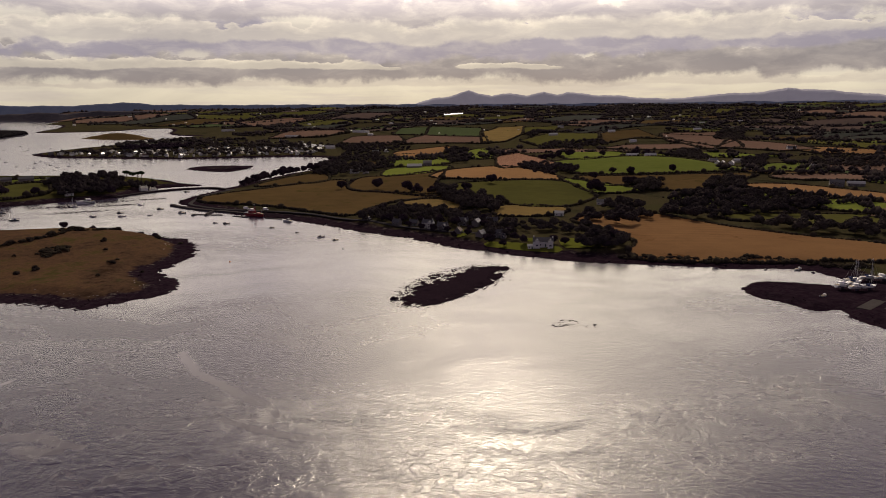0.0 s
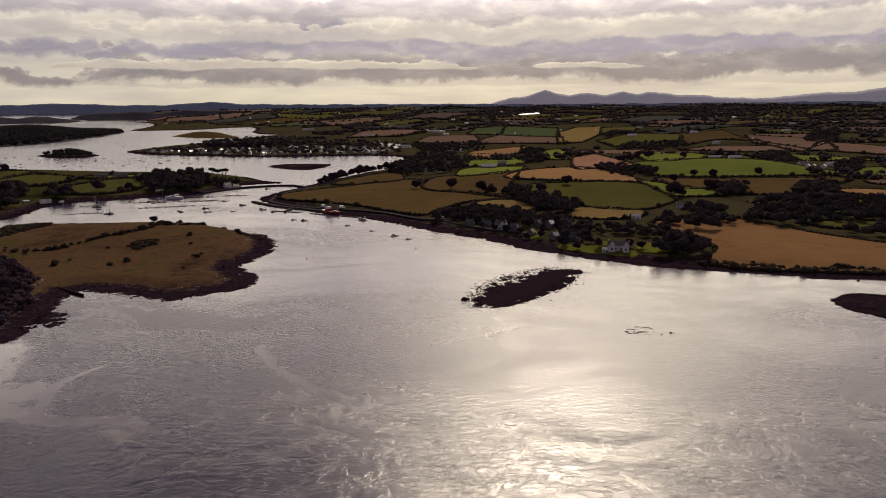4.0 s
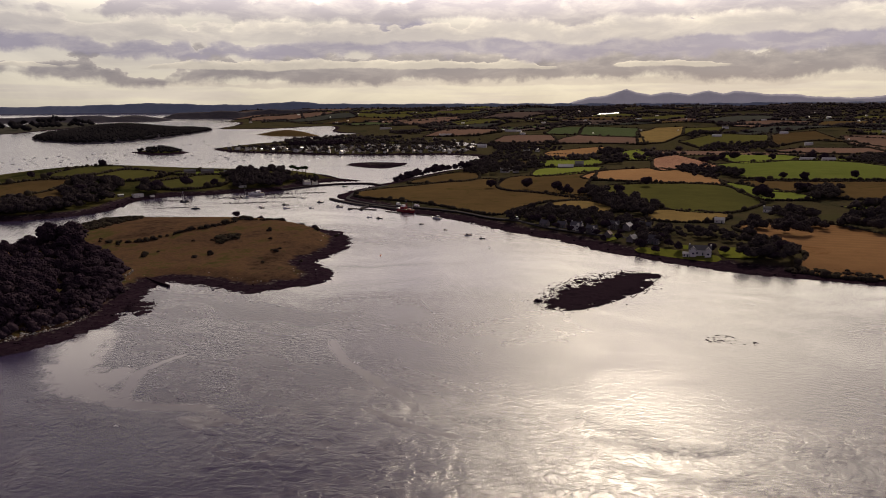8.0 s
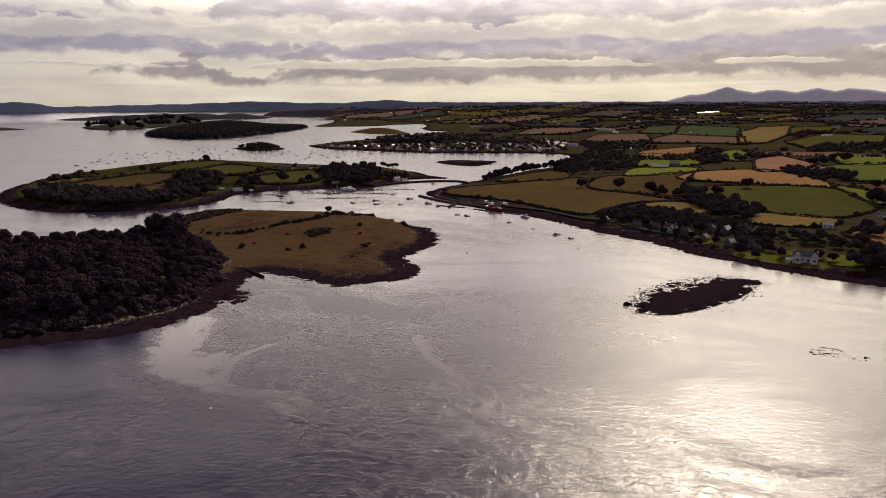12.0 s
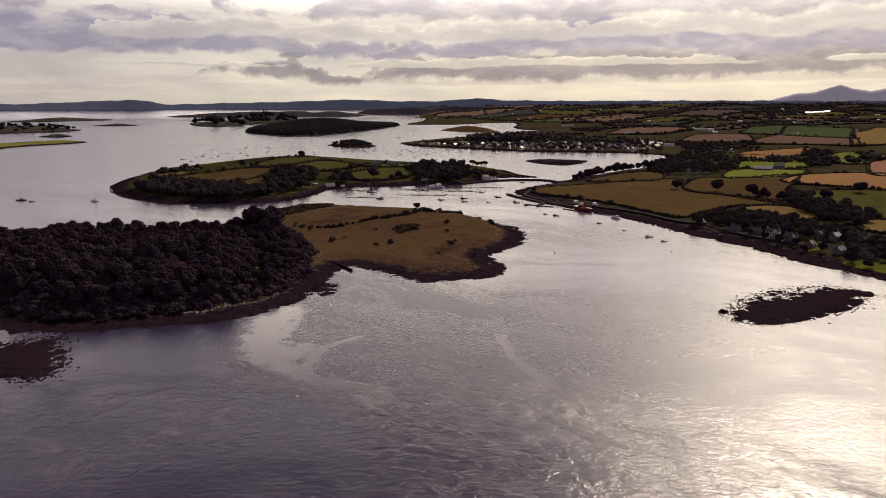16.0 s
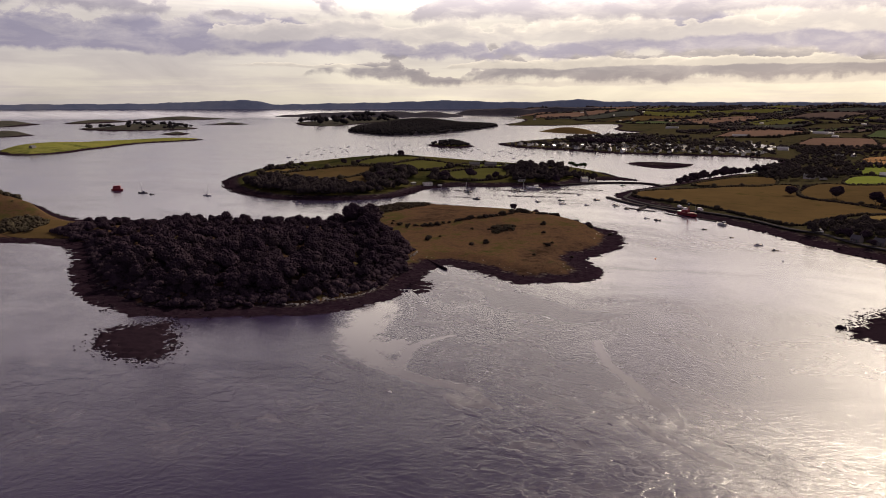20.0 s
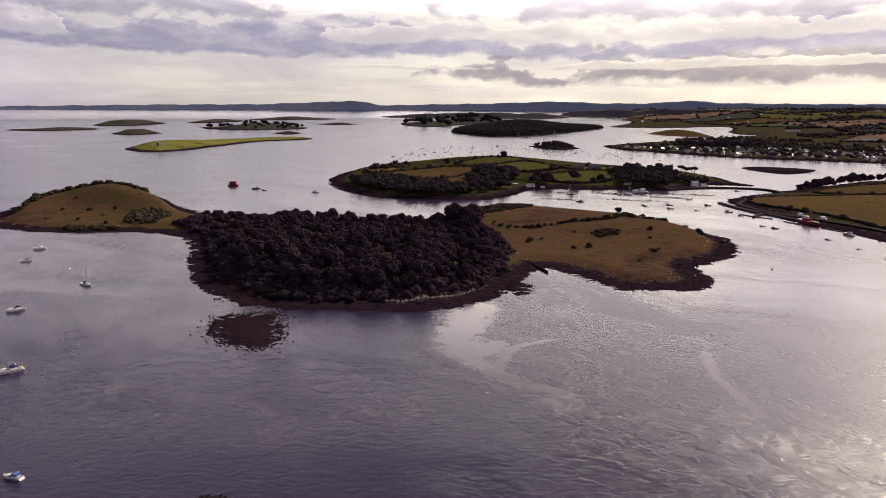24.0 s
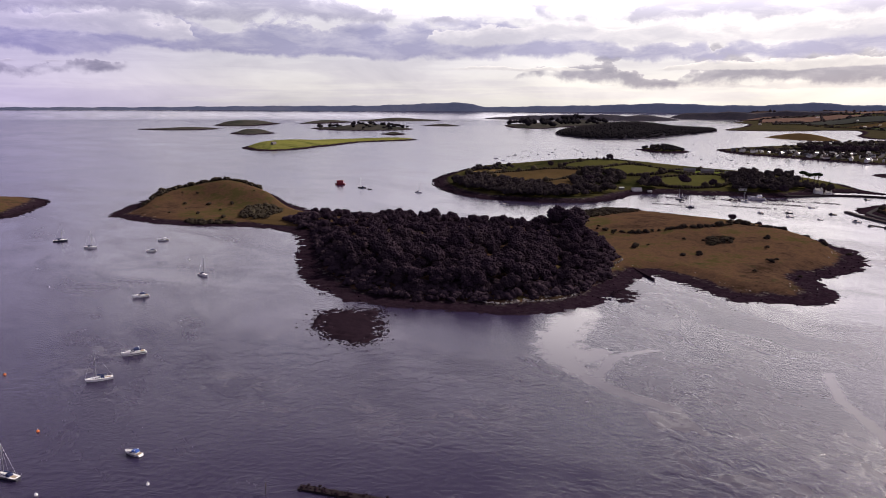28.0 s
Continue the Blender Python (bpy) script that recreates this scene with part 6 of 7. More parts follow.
for x, y, turn, l, w, h, wall, tiles, words in (
        (-107, 841, 5, 14, 7, 3.2, M_WHITE, M_SLATE, "long white farmhouse among the fields"), (-93, 838, 5, 9, 6, 4.5, M_WHITE, M_SLATE, "white two-storey farmhouse beside trees"), (-100, 866, 0, 16, 8, 3.5, M_WHITE, M_TIN, "white farm shed with a pale roof"),
        (-116, 1205, 10, 14, 7, 3.5, M_WHITE, M_SLATE, "white farmhouse behind trees"), (-100, 1240, 80, 12, 7, 3.5, M_WHITE, M_SLATE, "white farm cottage among the fields"), (-215, 1336, 0, 22, 9, 4.5, M_WHITE, M_TIN, "long white shed near the village"),
        (-225, 1269, 60, 14, 9, 5.5, M_WHITE, M_SLATE, "white gabled house at the village edge"), (-36, 893, 3, 24, 10, 3.6, M_GREYW, M_TIN, "long barn with a pale tin roof"), (-20, 921, 4, 14, 11, 6.0, M_GREYW, M_SLATE, "tall grey barn among the fields"),
        (270, 985, 0, 22, 8, 3.5, M_WHITE, M_TIN, "long low white poultry shed"), (299, 997, 0, 20, 8, 3.5, M_WHITE, M_TIN, "long low white poultry shed"), (329, 828, 60, 9, 6, 3.4, M_WHITE, M_TIN, "white farm shed with a bright roof"),
        (336, 830, 60, 9, 6, 3.4, M_WHITE, M_TIN, "white farm shed with a bright roof"), (345, 826, 60, 10, 7, 3.6, M_WHITE, M_TIN, "white farm shed with a bright roof"), (338, 865, 20, 15, 7, 3.2, M_CREAM, M_SLATE, "cream farmhouse above the green field"),
        (373, 876, 20, 14, 7, 3.2, M_CREAM, M_TIN, "pale farm building among the fields"), (437, 1802, 0, 22, 11, 5.5, M_WHITE, M_TIN, "white barn on a hill"), (-223, 1865, 0, 40, 9, 4, M_WHITE, M_TIN, "long white farm sheds"),
        (-380, 1765, 5, 42, 9, 4, M_WHITE, M_TIN, "very long pale shed beside a brown field"), (368, 642, -20, 15, 8, 5.0, M_GREYW, M_SLATE, "grey farmhouse among trees"), (385, 640, -20, 18, 7, 3.2, M_GREYW, M_TIN, "grey farm shed with a pale roof"),
        (444, 825, 20, 14, 7, 3.6, M_CREAM, M_SLATE, "pale farmhouse between hedges"), (344, 778, 40, 11, 6, 3.2, M_WHITE, M_SLATE, "white cottage beside the lane"), (373, 1362, 0, 16, 8, 4.0, M_WHITE, M_TIN, "white barn beyond the fields"),
        (129, 556, -15, 9, 6, 3.0, M_WHITE, M_SLATE, "white cottage among trees"), (536, 1067, 0, 16, 8, 4.0, M_WHITE, M_SLATE, "white farmhouse in the trees"), (86, 503, -15, 8, 5, 2.8, M_WHITE, M_TIN, "small white shed in rough grass"),
        (543, 2505, 0, 22, 9, 4, M_WHITE, M_TIN, "far white farm among the fields"), (600, 2489, 10, 22, 9, 5, M_WHITE, M_TIN, "far white farm among the fields"), (157, 2858, 0, 36, 9, 4, M_WHITE, M_TIN, "far long white sheds among the fields"),
        (248, 1558, 0, 24, 10, 4.5, M_WHITE, M_TIN, "white shed beside a hedge"), (350, 2065, 0, 20, 10, 6, M_WHITE, M_SLATE, "far white house among the fields"), (640, 1753, 0, 24, 9, 4.5, M_WHITE, M_TIN, "far white sheds among the fields"),
        (-690, 2252, 0, 50, 9, 4, M_WHITE, M_TIN, "far row of long white sheds"), (922, 2164, 0, 18, 8, 4, M_WHITE, M_TIN, "far white shed among the fields"), (787, 2121, 0, 18, 8, 4, M_CREAM, M_TIN, "far pale shed among the fields"),
        (-434, 683, 35, 15, 7, 4.6, M_GREYW, M_SLATE, "dark slate-roofed house on the crest of the farm island"), (-421, 697, 35, 17, 7, 4.6, M_GREYW, M_SLATE, "long dark house on the crest of the farm island"), (-404, 712, 35, 12, 6, 3.0, M_CREAM, M_SLATE, "low cottage on the crest of the farm island"),
        (-351, 645, 35, 9, 6, 3.0, M_WHITE, M_SLATE, "white cottage among the trees of the point"), (-306, 703, 50, 9, 6, 4.4, M_WHITE, M_SLATE, "white gabled house on the point"), (-299, 709, 50, 7, 5, 2.8, M_WHITE, M_SLATE, "small white cottage on the point"),
        (-800, 1168, 30, 16, 8, 5.5, M_WHITE, M_SLATE, "white cottage on the tiny island"), (-1262, 574, 120, 14, 7, 3.2, M_GREYW, M_SLATE, "low stone ruin on the green island")):
    put(house("farm_building" if l > 15 else "house", l, w, h, w * 0.36, wall, tiles, words, windows=np.hypot(x, y) < 750, chimneys=0 if tiles is M_TIN else 2), x, y, turn, 0.8)
# clubhouse and sheds at the landing of the farm island
put(house("clubhouse", 20, 8, 5.5, 1.0, M_WHITE, M_SLATE, "long low white clubhouse with a flat roof by the landing", chimneys=0), -417, 568, 62, 0.48)
put(house("boat_shed", 11, 7, 4.0, 1.4, M_GREYW, M_TIN, "grey boat shed with a pale roof by the landing", windows=False, chimneys=0), -426, 556, 62, 0.45)
put(house("boat_shed", 9, 6, 3.2, 1.2, M_WHITE, M_TIN, "white boat shed by the landing", windows=False, chimneys=0), -408, 577, 62, 0.42)
# glasshouses far off
for k in range(4):
    put(house("glasshouse", 34, 18, 4.5, 3, M_TIN, M_TIN, "far glasshouse that shines white", windows=False, chimneys=0, category="glasshouse", group="far glasshouses"), -10 + 33 * k, 3250 - 20 * k, 0)
# the village on its point
KINDS = [house("village_house", l, 6.5, h, 2.7, wall, tiles, words, windows=False, chimneys=c, group="village houses") for l, h, wall, tiles, c, words in (
    (10, 4.8, M_WHITE, M_SLATE, 2, "white two-storey village house with a slate roof"), (13, 3.0, M_WHITE, M_SLATE, 2, "long white village cottage"), (9, 4.8, M_CREAM, M_SLATE, 1, "cream two-storey village house"),
    (11, 3.0, M_CREAM, M_TILE, 1, "cream bungalow with a brown roof"), (10, 4.6, M_GREYW, M_SLATE, 2, "grey stone village house"), (16, 5.2, M_WHITE, M_SLATE, 2, "terrace of white village houses"))]
lots = np.concatenate([scatter([(-700, 1232), (-576, 1182), (-424, 1158), (-292, 1196), (-225, 1190), (-225, 1260), (-292, 1330), (-432, 1330), (-523, 1300), (-578, 1290), (-650, 1280)], 17.5, 401, 0.95),
                       scatter([(-640, 1440), (-460, 1400), (-300, 1500), (-300, 1660), (-520, 1740), (-680, 1720)], 75, 402, 0.9)])
for n, (x, y) in enumerate(lots):
    m = spot(x, y, rnd.uniform(-40, 130), 0.60 + 0.30 * rnd.random())
    if n < len(KINDS):
        KINDS[n].matrix_basis = m
    else:
        copy_thing(KINDS[rnd.choice((0, 0, 1, 2, 3, 4, 5))], m)
vt = np.concatenate([scatter([(-720, 1240), (-576, 1180), (-424, 1155), (-292, 1190), (-210, 1170), (-200, 1260), (-292, 1400), (-432, 1450), (-523, 1400), (-640, 1330)], 12.5, 403, 0.95),
                     scatter([(-700, 1400), (-460, 1380), (-250, 1400), (-270, 1660), (-520, 1750), (-720, 1730)], 22, 404, 0.95)])
vt = vt[np.random.RandomState(5).rand(len(vt)) < 0.42]
grove("village_trees", FARS, vt, 0.7 + 0.7 * np.random.RandomState(6).rand(len(vt)), M_COPSE, "dark trees among the houses of the village", "woodland", 405)
vt = along([(-748, 1263), (-660, 1190), (-573, 1170), (-499, 1152), (-421, 1145), (-343, 1164), (-252, 1182), (-200, 1150)], 7, 3.0, 408) + (0, 6)
grove("shore_bushes", FARS, vt, 0.25 + 0.3 * np.random.RandomState(9).rand(len(vt)), M_LEAF, "dark bushes along the village shore", "woodland", 409)
vt = scatter([(-620, 1330), (-560, 1290), (-520, 1300), (-480, 1350), (-540, 1380)], 9, 406, 0.9)
grove("village_wood", FARS, vt, 1.2 + 0.7 * np.random.RandomState(8).rand(len(vt)), M_LEAF, "dark wood behind the village harbour", "woodland", 407)

# ---- boats ----
M_GEL = m_plain("white_gelcoat", (0.78, 0.77, 0.75), 0.25, var=0.06, spec=0.5)
M_NAVY = m_plain("navy_canvas", (0.025, 0.035, 0.10), 0.8, var=0.2, spec=0.2)
M_BLUE = m_plain("blue_canvas", (0.03, 0.08, 0.32), 0.75, var=0.15, spec=0.2)
M_DARKH = m_plain("dark_hull_paint", (0.03, 0.032, 0.045), 0.3, var=0.1)
M_RED = m_plain("red_ship_paint", (0.22, 0.022, 0.03), 0.5, var=0.25, scale=0.4)
M_ALU = m_plain("mast_alloy", (0.5, 0.5, 0.5), 0.35, 0.8, var=0.1)
M_TEAK = m_plain("teak_deck", (0.30, 0.23, 0.16), 0.7, var=0.2)
M_WOODEN = m_plain("tarred_timber", (0.07, 0.055, 0.05), 0.8, var=0.3)
M_ORANGE = m_plain("orange_float", (0.65, 0.16, 0.03), 0.5, var=0.1)


def loft(L, B, sheer_bow, sheer_aft, draft, fine=0.55, stern=0.75, n=9):
    """A hull: rows of half sections from stern (u = 0) to bow (u = 1). Returns mesh pieces hull and deck."""
    hull, deck = bmesh.new(), bmesh.new()
    rows = []
    for i in range(n):
        u = i / (n - 1)
        wdt = B / 2 * (stern + (1 - stern) * math.sin(min(1, u / 0.45) * math.pi / 2)) * (1 if u < fine else math.cos((u - fine) / (1 - fine) * math.pi / 2) ** 0.8)
        wdt = max(wdt, 0.02)
        zt = sheer_aft + (sheer_bow - sheer_aft) * u ** 1.8
        x = -L / 2 + L * u
        rake = 0.10 * L * u ** 4
        rows.append(((x - rake, 0, -draft * (1 - u ** 3)), (x - rake * 0.6, wdt * 0.72, 0.0), (x, wdt, zt), wdt, zt, x))
    for s in (-1, 1):
        vs = [[hull.verts.new((p[0], p[1] * s, p[2])) for p in r[:3]] for r in rows]
        for a, b in zip(vs[:-1], vs[1:]):
            for k in range(2):
                q = (a[k], b[k], b[k + 1], a[k + 1])
                hull.faces.new(q if s < 0 else q[::-1])
        q = (vs[0][0], vs[0][1], vs[0][2])
        hull.faces.new(q if s > 0 else q[::-1])
    a = hull.verts.new((rows[0][2][0], 0, rows[0][4]))
    tops = [v for v in hull.verts if abs(v.co.x - rows[0][2][0]) < 1e-5 and abs(abs(v.co.y) - rows[0][3]) < 1e-5]
    low = [v for v in hull.verts if abs(v.co.x - rows[0][0][0]) < 1e-5 and abs(v.co.y) < 1e-6 and v.co.z < 0]
    for v, k in zip(tops, low):
        hull.faces.new((k, v, a))
    vs = [[deck.verts.new((r[5], r[3] * s * 0.97, r[4] - 0.02)) for s in (-1, 1)] for r in rows]
    for p, q in zip(vs[:-1], vs[1:]):
        deck.faces.new((p[0], q[0], q[1], p[1]))
    bmesh.ops.recalc_face_normals(hull, faces=hull.faces[:])
    return hull, deck


def slab(bm, outline, z0, z1, shrink=0.8, shift=0.0):
    """A block over an outline that narrows upwards."""
    lo = [bm.verts.new((x, y, z0)) for x, y in outline]
    hi = [bm.verts.new((x * shrink + shift, y * shrink, z1)) for x, y in outline]
    n = len(outline)
    for i in range(n):
        j = (i + 1) % n
        bm.faces.new((lo[i], lo[j], hi[j], hi[i]))
    bm.faces.new(hi)


def tubes(name, mat, parent, pieces, label=""):
    bm = bmesh.new()
    for p, q, r in pieces:
        tube(bm, p, q, r, r, 5)
    return part(name, bm, mat, parent, label)


def yacht(name, L, hull_mat, label, cover=None, detail=True, group=""):
    """A moored sailing yacht with bare mast."""
    ob = new(name)
    B = L * 0.31
    h, d = loft(L, B, L * 0.13, L * 0.095, L * 0.06)
    part("hull", h, hull_mat, ob, smooth=False)
    part("deck", d, M_GEL, ob)
    bm = bmesh.new()
    slab(bm, [(-0.08 * L, -B * 0.27), (0.2 * L, -B * 0.2), (0.27 * L, 0), (0.2 * L, B * 0.2), (-0.08 * L, B * 0.27)], L * 0.095, L * 0.15, 0.86)
    cab = part("cabin", bm, M_GEL, ob)
    m = L * 1.22
    tubes("mast", M_ALU, ob, [((0.1 * L, 0, L * 0.12), (0.1 * L, 0, m), L * (0.013 if detail else 0.02))])
    if detail:
        for s in (-1, 1):
            boxed("window", M_GLASS, cab, (-0.04 * L, 0.14 * L, *sorted((s * B * 0.232, s * B * 0.245)), L * 0.115, L * 0.135))
        tubes("boom", M_ALU, ob, [((0.09 * L, 0, L * 0.2), (-0.3 * L, 0, L * 0.2), L * 0.008)])
        bm = bmesh.new()
        tube(bm, (0.08 * L, 0, L * 0.225), (-0.29 * L, 0, L * 0.215), L * 0.026, L * 0.014, 7)
        part("sail_cover", bm, cover or M_NAVY, ob, "dark blue sail cover on the boom")
        bm = bmesh.new()
        slab(bm, [(-0.2 * L, -B * 0.3), (-0.06 * L, -B * 0.3), (-0.06 * L, B * 0.3), (-0.2 * L, B * 0.3)], L * 0.1, L * 0.19, 0.8, -0.01 * L)
        part("spray_hood", bm, cover or M_NAVY, ob, "dark canvas spray hood")
        bm = bmesh.new()
        box(bm, -0.42 * L, -0.2 * L, -B * 0.2, B * 0.2, L * 0.085, L * 0.1)
        part("cockpit", bm, M_TEAK, ob)
        r = L * 0.003
        tubes("rigging", M_ALU, ob, [((0.1 * L, 0, m), (0.49 * L, 0, L * 0.13), r), ((0.1 * L, 0, m), (-0.49 * L, 0, L * 0.1), r), ((0.1 * L, 0, m * 0.98), (0.08 * L, B * 0.47, L * 0.1), r), ((0.1 * L, 0, m * 0.98), (0.08 * L, -B * 0.47, L * 0.1), r)])
        tubes("spreader", M_ALU, ob, [((0.1 * L, -B * 0.25, m * 0.55), (0.1 * L, B * 0.25, m * 0.55), r * 1.6)])
        rail = []
        for u in (0.46, 0.3, 0.1, -0.12, -0.32, -0.48):
            wd = B * 0.47 * (1 if u < 0.05 else max(0.08, math.cos((u - 0.05) / 0.45 * math.pi / 2)))
            for s in (-1, 1):
                rail.append(((u * L, s * wd, L * 0.1), (u * L, s * wd, L * 0.165), r))
        tubes("stanchions", M_ALU, ob, rail)
        tubes("pulpit", M_ALU, ob, [((0.46 * L, -B * 0.07, L * 0.17), (0.51 * L, 0, L * 0.18), r), ((0.46 * L, B * 0.07, L * 0.17), (0.51 * L, 0, L * 0.18), r)])
    return tagged(ob, label, "yacht", group)


def cruiser(name, L, label, canopy=M_NAVY, hull_mat=None, group=""):
    """A motor cruiser: pointed hull, raked cabin, windscreen, canvas canopy over the cockpit, rails."""
    ob = new(name)
    B = L * 0.34
    h, d = loft(L, B, L * 0.17, L * 0.12, L * 0.05, 0.5, 0.92)
    part("hull", h, hull_mat or M_GEL, ob)
    part("deck", d, M_GEL, ob)
    bm = bmesh.new()
    for x0, x1 in ((-0.5 * L, 0.3 * L),):
        box(bm, x0, x1, -B * 0.505, -B * 0.49, L * 0.06, L * 0.078)
        box(bm, x0, x1, B * 0.49, B * 0.505, L * 0.06, L * 0.078)
    part("rubbing_strake", bm, M_DARKH, ob)
    bm = bmesh.new()
    slab(bm, [(-0.12 * L, -B * 0.4), (0.16 * L, -B * 0.36), (0.34 * L, -B * 0.14), (0.37 * L, 0), (0.34 * L, B * 0.14), (0.16 * L, B * 0.36), (-0.12 * L, B * 0.4)], L * 0.13, L * 0.205, 0.82, -0.015 * L)
    cab = part("cabin", bm, M_GEL, ob)
    for s in (-1, 1):
        bm = bmesh.new()
        q = [(-0.05 * L, s * B * 0.372, L * 0.155), (0.14 * L, s * B * 0.345, L * 0.155), (0.11 * L, s * B * 0.325, L * 0.19), (-0.05 * L, s * B * 0.345, L * 0.19)]
        v = [bm.verts.new(p) for p in q] + [bm.verts.new((p[0], p[1] + s * 0.012 * L, p[2])) for p in q]
        for f in ((0, 1, 2, 3), (7, 6, 5, 4), (0, 4, 5, 1), (1, 5, 6, 2), (2, 6, 7, 3), (3, 7, 4, 0)):
            bm.faces.new([v[i] for i in f])
        part("window", bm, M_GLASS, cab)
    bm = bmesh.new()
    p = [(0.08 * L, -B * 0.3, L * 0.2), (0.08 * L, B * 0.3, L * 0.2), (0.0, B * 0.27, L * 0.275), (0.0, -B * 0.27, L * 0.275)]
    v = [bm.verts.new(q) for q in p] + [bm.verts.new((q[0] - 0.02 * L, q[1], q[2])) for q in p]
    for f in ((0, 1, 2, 3), (7, 6, 5, 4), (0, 4, 5, 1), (1, 5, 6, 2), (2, 6, 7, 3), (3, 7, 4, 0)):
        bm.faces.new([v[i] for i in f])
    part("windscreen", bm, M_GLASS, ob)
    bm = bmesh.new()
    slab(bm, [(-0.34 * L, -B * 0.38), (-0.02 * L, -B * 0.36), (-0.02 * L, B * 0.36), (-0.34 * L, B * 0.38)], L * 0.2, L * 0.285, 0.78, -0.03 * L)
    part("canopy", bm, canopy, ob, "canvas canopy over the cockpit")
    bm = bmesh.new()
    box(bm, -0.46 * L, -0.3 * L, -B * 0.4, B * 0.4, L * 0.1, L * 0.13)
    part("cockpit_seat", bm, M_TEAK, ob)
    boxed("bathing_platform", M_GEL, ob, (-0.56 * L, -0.5 * L, -B * 0.38, B * 0.38, L * 0.03, L * 0.045))
    r = L * 0.003
    bars = [((-0.3 * L, s * B * 0.4, L * 0.13), (-0.24 * L, s * B * 0.36, L * 0.33), r * 1.6) for s in (-1, 1)] + [((-0.24 * L, -B * 0.36, L * 0.33), (-0.24 * L, B * 0.36, L * 0.33), r * 1.6)]
    tubes("radar_arch", M_GEL, ob, bars)
    rail = []
    last = {}
    for u in (0.1, 0.22, 0.34, 0.44, 0.49):
        wd = B * 0.46 * max(0.05, math.cos((u - 0.0) / 0.5 * math.pi / 2) ** 0.8)
        for s in (-1, 1):
            top = (u * L, s * wd, L * (0.2 + 0.03 * u))
            rail.append(((u * L, s * wd, L * 0.14), top, r))
            if s in last:
                rail.append((last[s], top, r))
            last[s] = top
    tubes("bow_rail", M_ALU, ob, rail)
    return tagged(ob, label, "motor boat", group)


def launch(name, L, hull_mat, label, cab_mat=None, group=""):
    """A small open boat with a little cuddy."""
    ob = new(name)
    B = L * 0.36
    h, d = loft(L, B, L * 0.15, L * 0.1, L * 0.05, 0.5, 0.85, 7)
    part("hull", h, hull_mat, ob)
    part("deck", d, M_TEAK, ob)
    bm = bmesh.new()
    slab(bm, [(0.0, -B * 0.35), (0.22 * L, -B * 0.26), (0.3 * L, 0), (0.22 * L, B * 0.26), (0.0, B * 0.35)], L * 0.1, L * 0.26, 0.85)
    part("cuddy", bm, cab_mat or M_GEL, ob)
    for u in (-0.3, -0.12):
        boxed("thwart", M_TEAK, ob, (u * L, u * L + 0.25, -B * 0.42, B * 0.42, L * 0.1, L * 0.12))
    boxed("outboard_motor", M_DARKH, ob, (-0.56 * L, -0.5 * L, -0.15, 0.15, -0.2, L * 0.2))
    return tagged(ob, label, "boat", group)


def afloat(ob, x, y, turn, s=1.0):
    ob.matrix_basis = Matrix.Translation((x, y, 0.0)) @ Matrix.Rotation(radians(turn), 4, "Z") @ Matrix.Diagonal((s, s, s, 1))
    return ob


def aim(x, y, a):
    """The turn of a boat whose bow points a degrees to the left of the way from the middle of the lough."""
    return math.degrees(math.atan2(y, x)) + a


for x, y, L, a, canopy, words in ((-312, 81, 7.8, 105, M_NAVY, "white motor cruiser with a dark blue canopy at its mooring"), (-240, 60, 8.6, 97, M_NAVY, "white motor cruiser with a raked cabin and dark strake"),
                                  (-408, 112, 6.2, 100, M_NAVY, "small white cruiser with a dark canopy"), (-437, 127, 7.4, 92, M_GEL, "all-white motor cruiser at its mooring"), (-169, 42, 5.6, 45, M_BLUE, "small white cruiser with a bright blue cover")):
    afloat(cruiser("motor_cruiser", L * 0.87, words, canopy, group="moored motor cruisers"), x, y, aim(x, y, a))
for x, y, L, a, hull, words in ((-223, 46, 8.6, 92, M_GEL, "white yacht with a blue spray hood and sail cover"), (-334, 116, 8.6, -148, M_GEL, "white sloop with bare mast and dark hood"), (-438, 87, 9.0, -125, M_GEL, "white yacht lying to its mooring"),
                                (-471, 77, 9.0, -105, M_DARKH, "dark-hulled yacht with two masts' height of rigging"), (-175, 17, 7.5, 40, M_DARKH, "dark blue yacht near the slipway"), (-605, 371, 10, 75, M_DARKH, "dark-hulled yacht off the heath island"),
                                (-540, 395, 8.5, -120, M_GEL, "white yacht lying off the farm island"), (-360, 555, 9, 80, M_DARKH, "dark yacht moored in the narrows"), (-327, 519, 8.5, 70, M_DARKH, "dark sloop moored in the narrows"), (-318, 590, 8, 70, M_GEL, "white yacht close under the point")):
    afloat(yacht("yacht", L * 0.9, hull, words.replace("two masts' height of rigging", "tall bare rigging"), group="moored yachts"), x, y, aim(x, y, a))
SMALL = [launch("launch", 6.0, M_GEL, "small white open boat at a mooring", group="small moored boats"), launch("launch", 6.5, M_DARKH, "small dark open boat at a mooring", M_DARKH, group="small moored boats"), launch("launch", 7.0, M_GEL, "small white boat with a dark cuddy", M_DARKH, group="small moored boats")]
